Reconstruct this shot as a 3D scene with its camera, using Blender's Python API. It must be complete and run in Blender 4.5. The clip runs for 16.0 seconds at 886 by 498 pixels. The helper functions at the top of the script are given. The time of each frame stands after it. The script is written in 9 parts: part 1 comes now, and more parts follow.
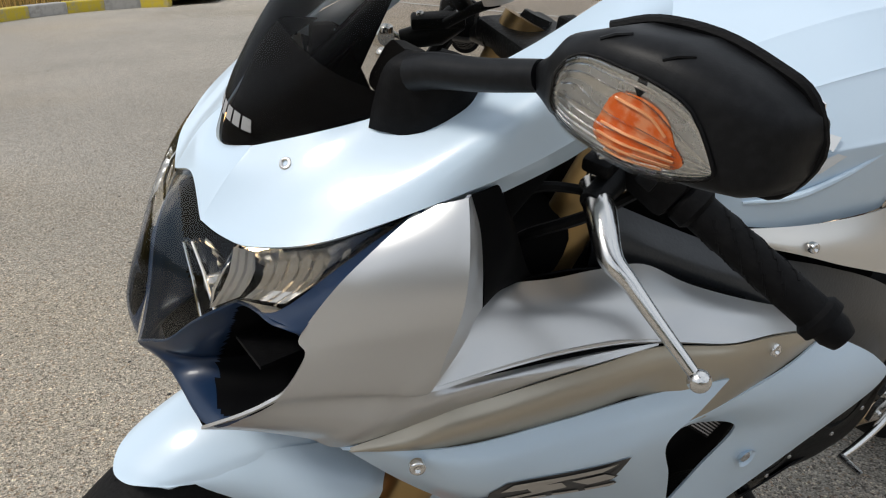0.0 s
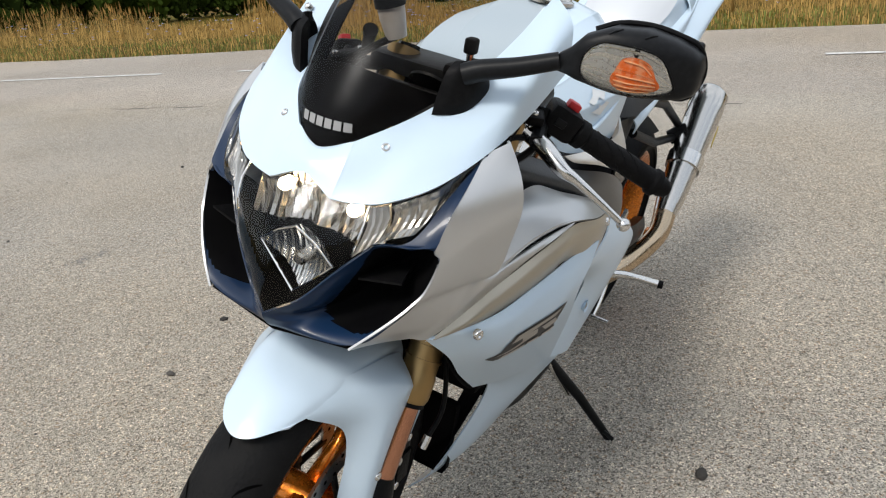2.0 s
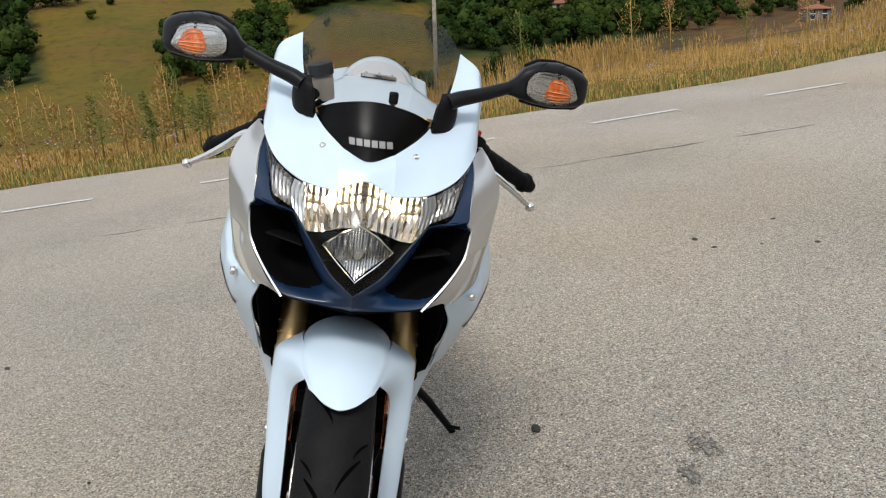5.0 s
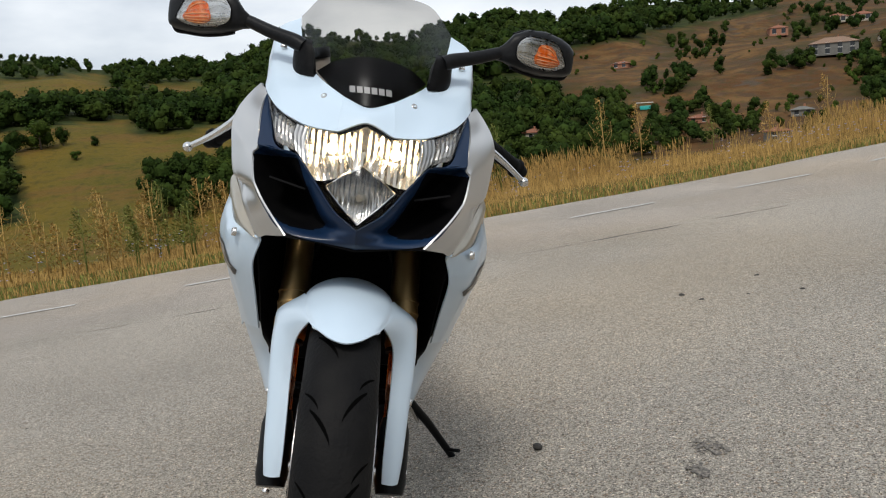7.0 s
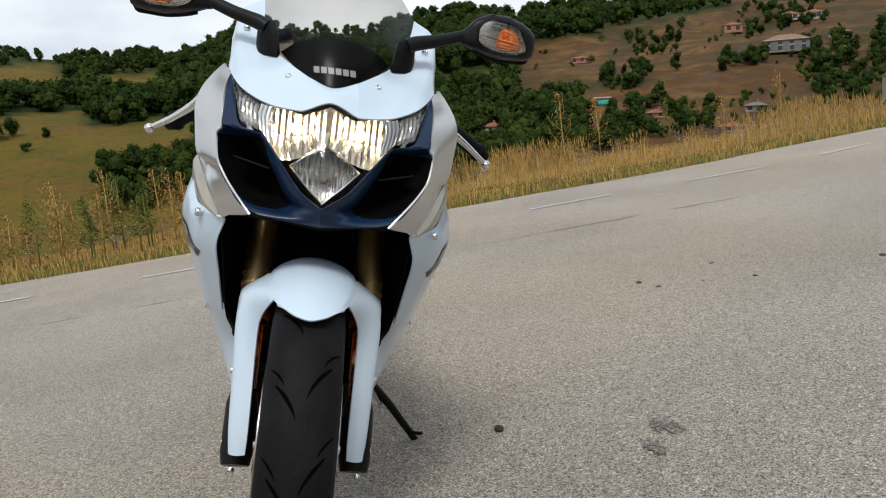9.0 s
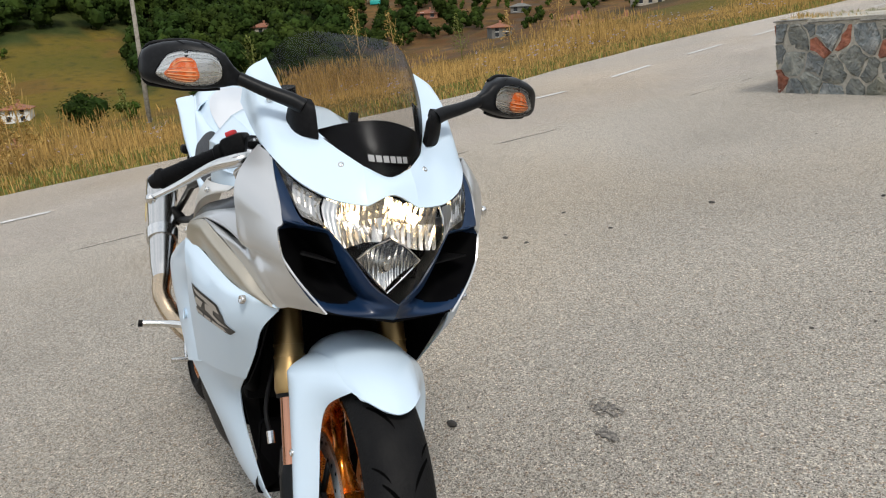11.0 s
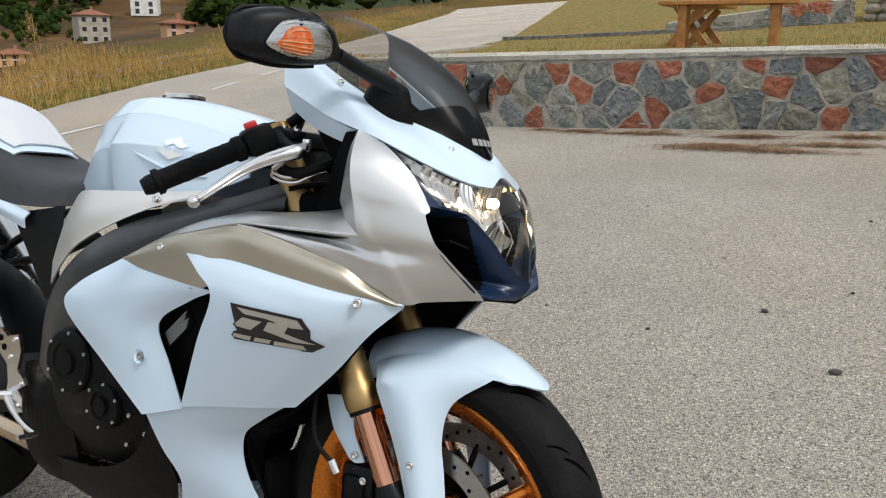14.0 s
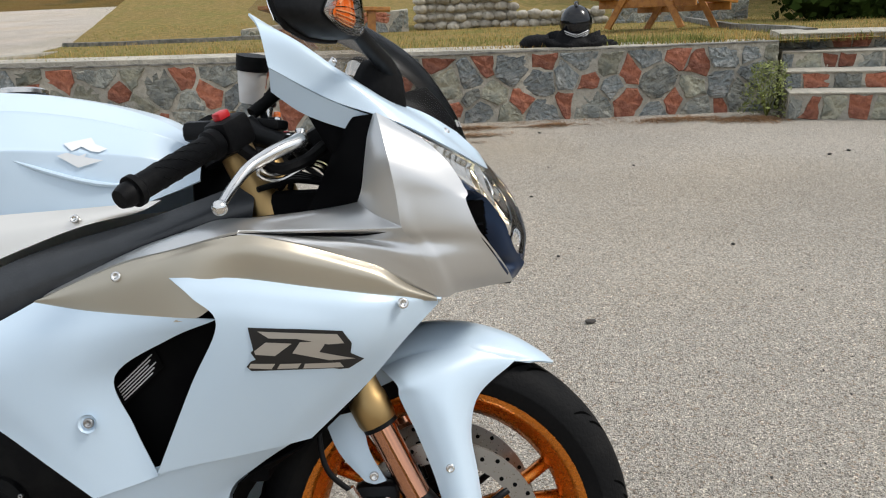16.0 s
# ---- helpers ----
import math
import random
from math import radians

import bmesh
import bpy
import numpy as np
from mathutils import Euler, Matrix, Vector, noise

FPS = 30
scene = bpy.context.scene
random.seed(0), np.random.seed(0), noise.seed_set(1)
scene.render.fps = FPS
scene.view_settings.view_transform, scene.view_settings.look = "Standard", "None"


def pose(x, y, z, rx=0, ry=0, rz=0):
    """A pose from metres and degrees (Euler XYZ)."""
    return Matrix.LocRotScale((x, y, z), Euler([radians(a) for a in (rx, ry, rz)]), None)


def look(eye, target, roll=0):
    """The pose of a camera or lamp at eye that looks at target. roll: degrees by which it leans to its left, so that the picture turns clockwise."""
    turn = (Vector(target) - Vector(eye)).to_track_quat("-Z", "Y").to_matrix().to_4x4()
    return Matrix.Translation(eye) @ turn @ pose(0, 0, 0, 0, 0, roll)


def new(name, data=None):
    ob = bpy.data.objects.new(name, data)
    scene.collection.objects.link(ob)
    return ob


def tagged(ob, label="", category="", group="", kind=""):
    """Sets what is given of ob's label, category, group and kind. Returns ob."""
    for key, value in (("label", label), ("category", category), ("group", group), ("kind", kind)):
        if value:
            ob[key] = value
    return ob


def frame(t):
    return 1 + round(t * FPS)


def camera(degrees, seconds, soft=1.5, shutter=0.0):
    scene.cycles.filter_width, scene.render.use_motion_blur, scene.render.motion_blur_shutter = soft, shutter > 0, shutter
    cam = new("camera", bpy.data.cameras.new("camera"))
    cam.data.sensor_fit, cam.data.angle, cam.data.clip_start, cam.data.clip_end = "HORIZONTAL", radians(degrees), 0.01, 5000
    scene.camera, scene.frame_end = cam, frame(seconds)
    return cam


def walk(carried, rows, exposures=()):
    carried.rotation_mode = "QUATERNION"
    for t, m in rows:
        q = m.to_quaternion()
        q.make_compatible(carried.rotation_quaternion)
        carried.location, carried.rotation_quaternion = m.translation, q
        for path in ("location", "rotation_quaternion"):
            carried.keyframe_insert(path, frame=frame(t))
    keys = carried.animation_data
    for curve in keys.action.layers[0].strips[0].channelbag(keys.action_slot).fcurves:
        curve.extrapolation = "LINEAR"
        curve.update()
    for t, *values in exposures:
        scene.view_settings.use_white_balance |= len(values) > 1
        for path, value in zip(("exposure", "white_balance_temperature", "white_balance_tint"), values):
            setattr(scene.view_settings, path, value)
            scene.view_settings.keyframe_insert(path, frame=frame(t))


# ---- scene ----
cam = camera(57.03, 16.0, 1.15)
# The lot slopes: all is laid out on its plane, with z square to it, and turned level at the end.
LEVEL = Vector((0.0437, 0.0963, 1.0)).rotation_difference(Vector((0, 0, 1))).to_matrix().to_4x4()
PLUMB = LEVEL.inverted()
PATH = [
    (0, 0.2091, 0.9113, 1.0429, 68.427, 1.210, 151.637),
    (0.5, 0.3506, 0.9039, 1.0476, 69.194, 1.630, 146.849),
    (1, 0.4979, 0.8535, 1.0765, 69.146, 2.605, 137.394),
    (1.5, 0.6373, 0.8461, 1.0732, 69.526, 3.244, 127.667),
    (2, 0.8134, 0.8303, 1.0859, 69.823, 4.660, 118.183),
    (2.5, 0.9247, 0.7762, 1.0840, 71.472, 5.966, 111.243),
    (3, 1.0245, 0.6838, 1.1114, 72.127, 6.190, 103.637),
    (3.5, 1.1277, 0.6134, 1.1266, 73.118, 6.975, 97.732),
    (4, 1.2134, 0.4998, 1.1112, 72.566, 7.407, 92.647),
    (4.5, 1.2794, 0.3902, 1.0898, 73.004, 7.795, 88.947),
    (4.7, 1.2947, 0.3239, 1.0797, 73.811, 7.596, 87.404),
    (6.8, 1.3969, 0.2059, 0.7891, 83.843, 8.647, 84.444),
    (7, 1.3801, 0.2117, 0.7717, 84.209, 8.920, 84.307),
    (7.5, 1.4105, 0.2083, 0.7587, 84.437, 8.969, 83.875),
    (8, 1.3910, 0.2010, 0.7372, 84.094, 8.867, 83.026),
    (8.5, 1.3852, 0.1922, 0.7106, 83.684, 8.482, 82.130),
    (9, 1.4012, 0.2000, 0.7517, 83.329, 8.690, 81.473),
    (9.2, 1.4107, 0.2034, 0.8003, 82.629, 9.780, 81.080),
    (11.3, 1.2548, -0.2959, 1.1321, 73.558, 7.955, 62.130),
    (11.5, 1.2223, -0.3717, 1.1377, 73.556, 7.398, 59.598),
    (12, 1.1441, -0.5284, 1.1492, 73.404, 6.821, 53.181),
    (12.5, 1.0495, -0.6618, 1.1538, 73.301, 6.353, 47.326),
    (13, 0.9510, -0.7826, 1.1544, 73.542, 5.529, 41.001),
    (13.5, 0.7991, -0.8559, 1.1469, 73.467, 4.697, 35.384),
    (14, 0.6493, -0.9264, 1.1435, 72.702, 4.290, 29.237),
    (14.5, 0.4572, -0.9947, 1.1422, 71.809, 3.600, 21.935),
    (15, 0.3130, -1.0386, 1.1440, 71.535, 3.209, 14.913),
    (15.5, 0.1487, -1.0313, 1.1288, 71.559, 2.753, 6.857),
    (16, 0.0044, -1.0388, 1.1323, 71.531, 2.221, -1.333),
]
walk(cam, [(row[0], LEVEL @ pose(*row[1:])) for row in PATH], ((0, -0.06), (1.0, 0.10), (2.0, 0.18), (4.5, 0.16), (6.8, -0.13), (9.2, -0.05), (11.5, 0.15), (13.0, 0.08), (14.5, 0.11), (16, 0.17)))

# ---- daylight: bright overcast, a soft high sun behind the clouds ----
SUN_ELEVATION, SUN_TURN = radians(52), radians(100)
sky_world = bpy.data.worlds.new("sky")
scene.world = sky_world
sky_world.use_nodes = True
wt = sky_world.node_tree
wt.nodes.clear()
w_out = wt.nodes.new("ShaderNodeOutputWorld")
w_bg = wt.nodes.new("ShaderNodeBackground")
w_sky = wt.nodes.new("ShaderNodeTexSky")
w_sky.sky_type, w_sky.sun_disc = "NISHITA", False
w_sky.sun_elevation, w_sky.sun_rotation = SUN_ELEVATION, SUN_TURN
w_sky.air_density, w_sky.dust_density = 1.0, 2.0
w_co = wt.nodes.new("ShaderNodeTexCoord")
w_map = wt.nodes.new("ShaderNodeMapping")
w_map.inputs["Scale"].default_value = (1.6, 1.6, 4.5)
w_noise = wt.nodes.new("ShaderNodeTexNoise")
w_noise.inputs["Scale"].default_value, w_noise.inputs["Detail"].default_value = 1.7, 7.0
w_ramp = wt.nodes.new("ShaderNodeValToRGB")
w_ramp.color_ramp.elements[0].position, w_ramp.color_ramp.elements[0].color = 0.38, (4.6, 5.2, 6.0, 1)
w_ramp.color_ramp.elements[1].position, w_ramp.color_ramp.elements[1].color = 0.64, (9.2, 9.5, 9.8, 1)
w_mix = wt.nodes.new("ShaderNodeMix")
w_mix.data_type = "RGBA"
w_mix.inputs["Factor"].default_value = 0.85
wt.links.new(w_co.outputs["Generated"], w_map.inputs["Vector"])
wt.links.new(w_map.outputs["Vector"], w_noise.inputs["Vector"])
wt.links.new(w_noise.outputs["Fac"], w_ramp.inputs["Fac"])
wt.links.new(w_sky.outputs["Color"], w_mix.inputs["A"])
wt.links.new(w_ramp.outputs["Color"], w_mix.inputs["B"])
wt.links.new(w_mix.outputs["Result"], w_bg.inputs["Color"])
w_bg.inputs["Strength"].default_value = 0.128
wt.links.new(w_bg.outputs["Background"], w_out.inputs["Surface"])

sun = new("sun", bpy.data.lights.new("sun", "SUN"))
sun.data.energy, sun.data.angle, sun.data.color = 2.15, radians(14), (1.0, 0.95, 0.88)
sun.matrix_world = look(Vector((math.sin(SUN_TURN) * math.cos(SUN_ELEVATION), math.cos(SUN_TURN) * math.cos(SUN_ELEVATION), math.sin(SUN_ELEVATION))) * 30, (0, 0, 0))

# ---- mesh helpers ----
def link(name, bm, material, parent=None, label="", smooth=False):
    """One bmesh as one mesh object."""
    me = bpy.data.meshes.new(name)
    bm.normal_update()
    bm.to_mesh(me)
    bm.free()
    if smooth:
        me.polygons.foreach_set("use_smooth", [True] * len(me.polygons))
    for m in material if isinstance(material, (list, tuple)) else (material,):
        me.materials.append(m)
    ob = new(name, me)
    if parent is not None:
        ob.parent = parent
    if label:
        tagged(ob, label)
    return ob


def part(name, bm, material, parent, label="", smooth=True):
    return link(name, bm, material, parent, label, smooth)


def mesh_of(name, verts, faces, material, parent=None, smooth=False):
    me = bpy.data.meshes.new(name)
    me.from_pydata([tuple(v) for v in verts], [], [tuple(f) for f in faces])
    me.update()
    if smooth:
        me.polygons.foreach_set("use_smooth", [True] * len(me.polygons))
    me.materials.append(material)
    ob = new(name, me)
    if parent is not None:
        ob.parent = parent
    return ob


def box(bm, lo, hi, bevel=0.0, m=None, segments=2):
    made = bmesh.ops.create_cube(bm, size=1.0)["verts"]
    size = [h - l for l, h in zip(lo, hi)]
    mid = [(h + l) / 2 for l, h in zip(lo, hi)]
    bmesh.ops.scale(bm, vec=size, verts=made)
    if bevel:
        edges = list({e for v in made for e in v.link_edges})
        got = bmesh.ops.bevel(bm, geom=edges, offset=bevel, segments=segments, affect="EDGES", profile=0.5)
        made = list({v for f in got["faces"] for v in f.verts} | {v for v in made if v.is_valid})
    bmesh.ops.translate(bm, vec=mid, verts=made)
    if m is not None:
        bmesh.ops.transform(bm, matrix=m, verts=made)
    return made


def tube(bm, pts, radii, sides=12, caps=True):
    """A round tube through the points; one radius or one for each point."""
    pts = [Vector(p) for p in pts]
    if not isinstance(radii, (list, tuple)):
        radii = [radii] * len(pts)
    rings, side = [], None
    for i, p in enumerate(pts):
        d = (pts[min(i + 1, len(pts) - 1)] - pts[max(i - 1, 0)]).normalized()
        if side is None:
            side = d.orthogonal().normalized()
        side = (side - d * side.dot(d)).normalized()
        up = d.cross(side)
        rings.append([bm.verts.new(p + (side * math.cos(2 * math.pi * k / sides) + up * math.sin(2 * math.pi * k / sides)) * radii[i]) for k in range(sides)])
    for a, b in zip(rings, rings[1:]):
        for k in range(sides):
            bm.faces.new((a[k], a[(k + 1) % sides], b[(k + 1) % sides], b[k]))
    if caps:
        bm.faces.new(rings[0][::-1])
        bm.faces.new(rings[-1])
    return rings


def curve_pts(pts, n=8):
    """Catmull-Rom through the points."""
    p = [Vector(q) for q in pts]
    p = [p[0] * 2 - p[1]] + p + [p[-1] * 2 - p[-2]]
    out = []
    for i in range(1, len(p) - 2):
        for k in range(n):
            t = k / n
            out.append(0.5 * (2 * p[i] + (p[i + 1] - p[i - 1]) * t + (2 * p[i - 1] - 5 * p[i] + 4 * p[i + 1] - p[i + 2]) * t * t + (3 * p[i] - p[i - 1] - 3 * p[i + 1] + p[i + 2]) * t ** 3))
    out.append(p[-2])
    return out


def lathe(bm, profile, centre=(0, 0, 0), axis="y", sides=48, close=False, arc=None):
    """Turns a profile of (radius, along) about an axis through the centre."""
    rings = []
    count = sides
    for k in range(count):
        a = 2 * math.pi * k / count
        ring = []
        for r, h in profile:
            c, s = r * math.cos(a), r * math.sin(a)
            v = {"y": (c, h, s), "x": (h, c, s), "z": (c, s, h)}[axis]
            ring.append(bm.verts.new(Vector(centre) + Vector(v)))
        rings.append(ring)
    n = len(profile)
    for k in range(count):
        a, b = rings[k], rings[(k + 1) % count]
        for i in range(n if close else n - 1):
            j = (i + 1) % n
            f = (a[i], a[j], b[j], b[i])
            try:
                bm.faces.new(f)
            except ValueError:
                pass
    bmesh.ops.recalc_face_normals(bm, faces=bm.faces[:])


# ---- materials ----
def material(name, colour, rough=0.5, metal=0.0, grain=None, stain=None, bump=None, coat=0.0, spec=0.5, random_tint=0.0, island_tint=0.0):
    """A surface with colour variation at two scales and fine relief.
    grain, stain: (scale, colour, amount); bump: (scale, distance)."""
    m = bpy.data.materials.new(name)
    m.use_nodes = True
    nt = m.node_tree
    b = nt.nodes["Principled BSDF"]
    b.inputs["Base Color"].default_value = (*colour, 1)
    b.inputs["Roughness"].default_value, b.inputs["Metallic"].default_value = rough, metal
    b.inputs["Coat Weight"].default_value, b.inputs["Coat Roughness"].default_value = coat, 0.04
    b.inputs["Specular IOR Level"].default_value = spec
    co = nt.nodes.new("ShaderNodeTexCoord")
    last = None
    for layer, lo, hi in ((stain, 0.42, 0.66), (grain, 0.44, 0.62)):
        if not layer:
            continue
        scale, other, amount = layer
        n = nt.nodes.new("ShaderNodeTexNoise")
        n.inputs["Scale"].default_value, n.inputs["Detail"].default_value = scale, 4.0
        nt.links.new(co.outputs["Object"], n.inputs["Vector"])
        r = nt.nodes.new("ShaderNodeMapRange")
        r.inputs["From Min"].default_value, r.inputs["From Max"].default_value, r.inputs["To Max"].default_value = lo, hi, amount
        nt.links.new(n.outputs["Fac"], r.inputs["Value"])
        x = nt.nodes.new("ShaderNodeMix")
        x.data_type = "RGBA"
        x.inputs["A"].default_value, x.inputs["B"].default_value = (*colour, 1), (*other, 1)
        if last:
            nt.links.new(last, x.inputs["A"])
        nt.links.new(r.outputs["Result"], x.inputs["Factor"])
        last = x.outputs["Result"]
    tint = random_tint or island_tint
    if tint:
        if random_tint:
            src = nt.nodes.new("ShaderNodeObjectInfo").outputs["Random"]
        else:
            src = nt.nodes.new("ShaderNodeNewGeometry").outputs["Random Per Island"]
        r = nt.nodes.new("ShaderNodeMapRange")
        r.inputs["To Min"].default_value, r.inputs["To Max"].default_value = 1 - tint, 1 + tint
        nt.links.new(src, r.inputs["Value"])
        h = nt.nodes.new("ShaderNodeHueSaturation")
        h.inputs["Color"].default_value = (*colour, 1)
        if last:
            nt.links.new(last, h.inputs["Color"])
        nt.links.new(r.outputs["Result"], h.inputs["Value"])
        last = h.outputs["Color"]
    if last:
        nt.links.new(last, b.inputs["Base Color"])
    if bump:
        n = nt.nodes.new("ShaderNodeTexNoise")
        n.inputs["Scale"].default_value, n.inputs["Detail"].default_value = bump[0], 3.0
        nt.links.new(co.outputs["Object"], n.inputs["Vector"])
        u = nt.nodes.new("ShaderNodeBump")
        u.inputs["Distance"].default_value, u.inputs["Strength"].default_value = bump[1], 1.0
        nt.links.new(n.outputs["Fac"], u.inputs["Height"])
        nt.links.new(u.outputs["Normal"], b.inputs["Normal"])
    return m


def layered(m, scale, colour, amount, stretch):
    """Adds the stretched bands of split rock to a material."""
    nt = m.node_tree
    b = nt.nodes["Principled BSDF"]
    co, mp, n = nt.nodes.new("ShaderNodeTexCoord"), nt.nodes.new("ShaderNodeMapping"), nt.nodes.new("ShaderNodeTexNoise")
    mp.inputs["Scale"].default_value = stretch
    n.inputs["Scale"].default_value, n.inputs["Detail"].default_value = scale, 5.0
    nt.links.new(co.outputs["Object"], mp.inputs["Vector"])
    nt.links.new(mp.outputs["Vector"], n.inputs["Vector"])
    r, x = nt.nodes.new("ShaderNodeMapRange"), nt.nodes.new("ShaderNodeMix")
    r.inputs["From Min"].default_value, r.inputs["From Max"].default_value, r.inputs["To Max"].default_value = 0.45, 0.66, amount
    nt.links.new(n.outputs["Fac"], r.inputs["Value"])
    x.data_type = "RGBA"
    x.inputs["B"].default_value = (*colour, 1)
    old = b.inputs["Base Color"].links[0].from_socket
    nt.links.new(old, x.inputs["A"])
    nt.links.new(r.outputs["Result"], x.inputs["Factor"])
    nt.links.new(x.outputs["Result"], b.inputs["Base Color"])
    u = nt.nodes.new("ShaderNodeBump")
    u.inputs["Distance"].default_value = 0.03
    nt.links.new(n.outputs["Fac"], u.inputs["Height"])
    nt.links.new(b.inputs["Normal"].links[0].from_socket, u.inputs["Normal"])
    nt.links.new(u.outputs["Normal"], b.inputs["Normal"])
    return m


def asphalt(name, base, stone, dark, tar):
    """Old sealed asphalt: pale chips in dark binder, broad worn patches."""
    m = bpy.data.materials.new(name)
    m.use_nodes = True
    nt = m.node_tree
    b = nt.nodes["Principled BSDF"]
    b.inputs["Roughness"].default_value = 0.9
    b.inputs["Specular IOR Level"].default_value = 0.25
    co = nt.nodes.new("ShaderNodeTexCoord")
    cells = nt.nodes.new("ShaderNodeTexVoronoi")
    cells.inputs["Scale"].default_value = 330.0
    nt.links.new(co.outputs["Object"], cells.inputs["Vector"])
    big = nt.nodes.new("ShaderNodeTexNoise")
    big.inputs["Scale"].default_value, big.inputs["Detail"].default_value = 0.55, 6.0
    nt.links.new(co.outputs["Object"], big.inputs["Vector"])
    mid = nt.nodes.new("ShaderNodeTexNoise")
    mid.inputs["Scale"].default_value, mid.inputs["Detail"].default_value = 95.0, 4.0
    nt.links.new(co.outputs["Object"], mid.inputs["Vector"])
    sep = nt.nodes.new("ShaderNodeSeparateColor")
    nt.links.new(cells.outputs["Color"], sep.inputs["Color"])
    ramp = nt.nodes.new("ShaderNodeValToRGB")
    e = ramp.color_ramp.elements
    e[0].position, e[0].color = 0.0, (*dark, 1)
    e[1].position, e[1].color = 1.0, (*stone, 1)
    for pos, c in ((0.13, tuple(0.40 * v for v in base)), (0.28, tuple(0.82 * v for v in base)), (0.66, tuple(1.04 * v for v in base)), (0.84, tuple(1.30 * v for v in base)), (0.93, tuple(1.62 * v for v in base))):
        k = e.new(pos)
        k.color = (*c, 1)
    nt.links.new(sep.outputs["Red"], ramp.inputs["Fac"])
    r1 = nt.nodes.new("ShaderNodeMapRange")
    r1.inputs["From Min"].default_value, r1.inputs["From Max"].default_value = 0.3, 0.75
    r1.inputs["To Min"].default_value, r1.inputs["To Max"].default_value = 0.84, 1.14
    nt.links.new(big.outputs["Fac"], r1.inputs["Value"])
    r2 = nt.nodes.new("ShaderNodeMapRange")
    r2.inputs["From Min"].default_value, r2.inputs["From Max"].default_value = 0.3, 0.7
    r2.inputs["To Min"].default_value, r2.inputs["To Max"].default_value = 0.88, 1.10
    nt.links.new(mid.outputs["Fac"], r2.inputs["Value"])
    mul = nt.nodes.new("ShaderNodeMath")
    mul.operation = "MULTIPLY"
    nt.links.new(r1.outputs["Result"], mul.inputs[0])
    nt.links.new(r2.outputs["Result"], mul.inputs[1])
    # larger chips: a few pale, a few dark or rusty
    chips = nt.nodes.new("ShaderNodeTexVoronoi")
    chips.inputs["Scale"].default_value = 170.0
    nt.links.new(co.outputs["Object"], chips.inputs["Vector"])
    sep2 = nt.nodes.new("ShaderNodeSeparateColor")
    nt.links.new(chips.outputs["Color"], sep2.inputs["Color"])
    tone = nt.nodes.new("ShaderNodeValToRGB")
    tone.color_ramp.interpolation = "CONSTANT"
    te = tone.color_ramp.elements
    te[0].position, te[0].color = 0.0, (0.45, 0.43, 0.41, 1)
    te[1].position, te[1].color = 0.93, (1.5, 1.48, 1.42, 1)
    for pos, c in ((0.05, (0.80, 0.66, 0.55)), (0.11, (0.88, 0.86, 0.85)), (0.3, (1.0, 1.0, 1.0)), (0.75, (1.12, 1.09, 1.05))):
        k = te.new(pos)
        k.color = (*c, 1)
    nt.links.new(sep2.outputs["Green"], tone.inputs["Fac"])
    both = nt.nodes.new("ShaderNodeMix")
    both.data_type, both.blend_type = "RGBA", "MULTIPLY"
    both.inputs["Factor"].default_value = 0.85
    nt.links.new(ramp.outputs["Color"], both.inputs["A"])
    nt.links.new(tone.outputs["Color"], both.inputs["B"])
    hsv = nt.nodes.new("ShaderNodeHueSaturation")
    nt.links.new(both.outputs["Result"], hsv.inputs["Color"])
    nt.links.new(mul.outputs["Value"], hsv.inputs["Value"])
    spots = nt.nodes.new("ShaderNodeTexNoise")
    spots.inputs["Scale"].default_value, spots.inputs["Detail"].default_value = 1.3, 5.0
    nt.links.new(co.outputs["Object"], spots.inputs["Vector"])
    r3 = nt.nodes.new("ShaderNodeMapRange")
    r3.inputs["From Min"].default_value, r3.inputs["From Max"].default_value, r3.inputs["To Max"].default_value = 0.66, 0.78, tar
    nt.links.new(spots.outputs["Fac"], r3.inputs["Value"])
    mix = nt.nodes.new("ShaderNodeMix")
    mix.data_type = "RGBA"
    mix.inputs["B"].default_value = (*dark, 1)
    nt.links.new(hsv.outputs["Color"], mix.inputs["A"])
    nt.links.new(r3.outputs["Result"], mix.inputs["Factor"])
    earth = nt.nodes.new("ShaderNodeTexNoise")
    earth.inputs["Scale"].default_value, earth.inputs["Detail"].default_value = 0.32, 7.0
    nt.links.new(co.outputs["Object"], earth.inputs["Vector"])
    r4 = nt.nodes.new("ShaderNodeMapRange")
    r4.inputs["From Min"].default_value, r4.inputs["From Max"].default_value, r4.inputs["To Max"].default_value = 0.46, 0.66, 0.9
    nt.links.new(earth.outputs["Fac"], r4.inputs["Value"])
    warm = nt.nodes.new("ShaderNodeMix")
    warm.data_type, warm.blend_type = "RGBA", "MULTIPLY"
    warm.inputs["B"].default_value = (1.0, 0.945, 0.86, 1)
    nt.links.new(r4.outputs["Result"], warm.inputs["Factor"])
    nt.links.new(mix.outputs["Result"], warm.inputs["A"])
    nt.links.new(warm.outputs["Result"], b.inputs["Base Color"])
    u = nt.nodes.new("ShaderNodeBump")
    u.inputs["Distance"].default_value, u.inputs["Strength"].default_value = 0.006, 1.0
    nt.links.new(cells.outputs["Distance"], u.inputs["Height"])
    nt.links.new(u.outputs["Normal"], b.inputs["Normal"])
    return m


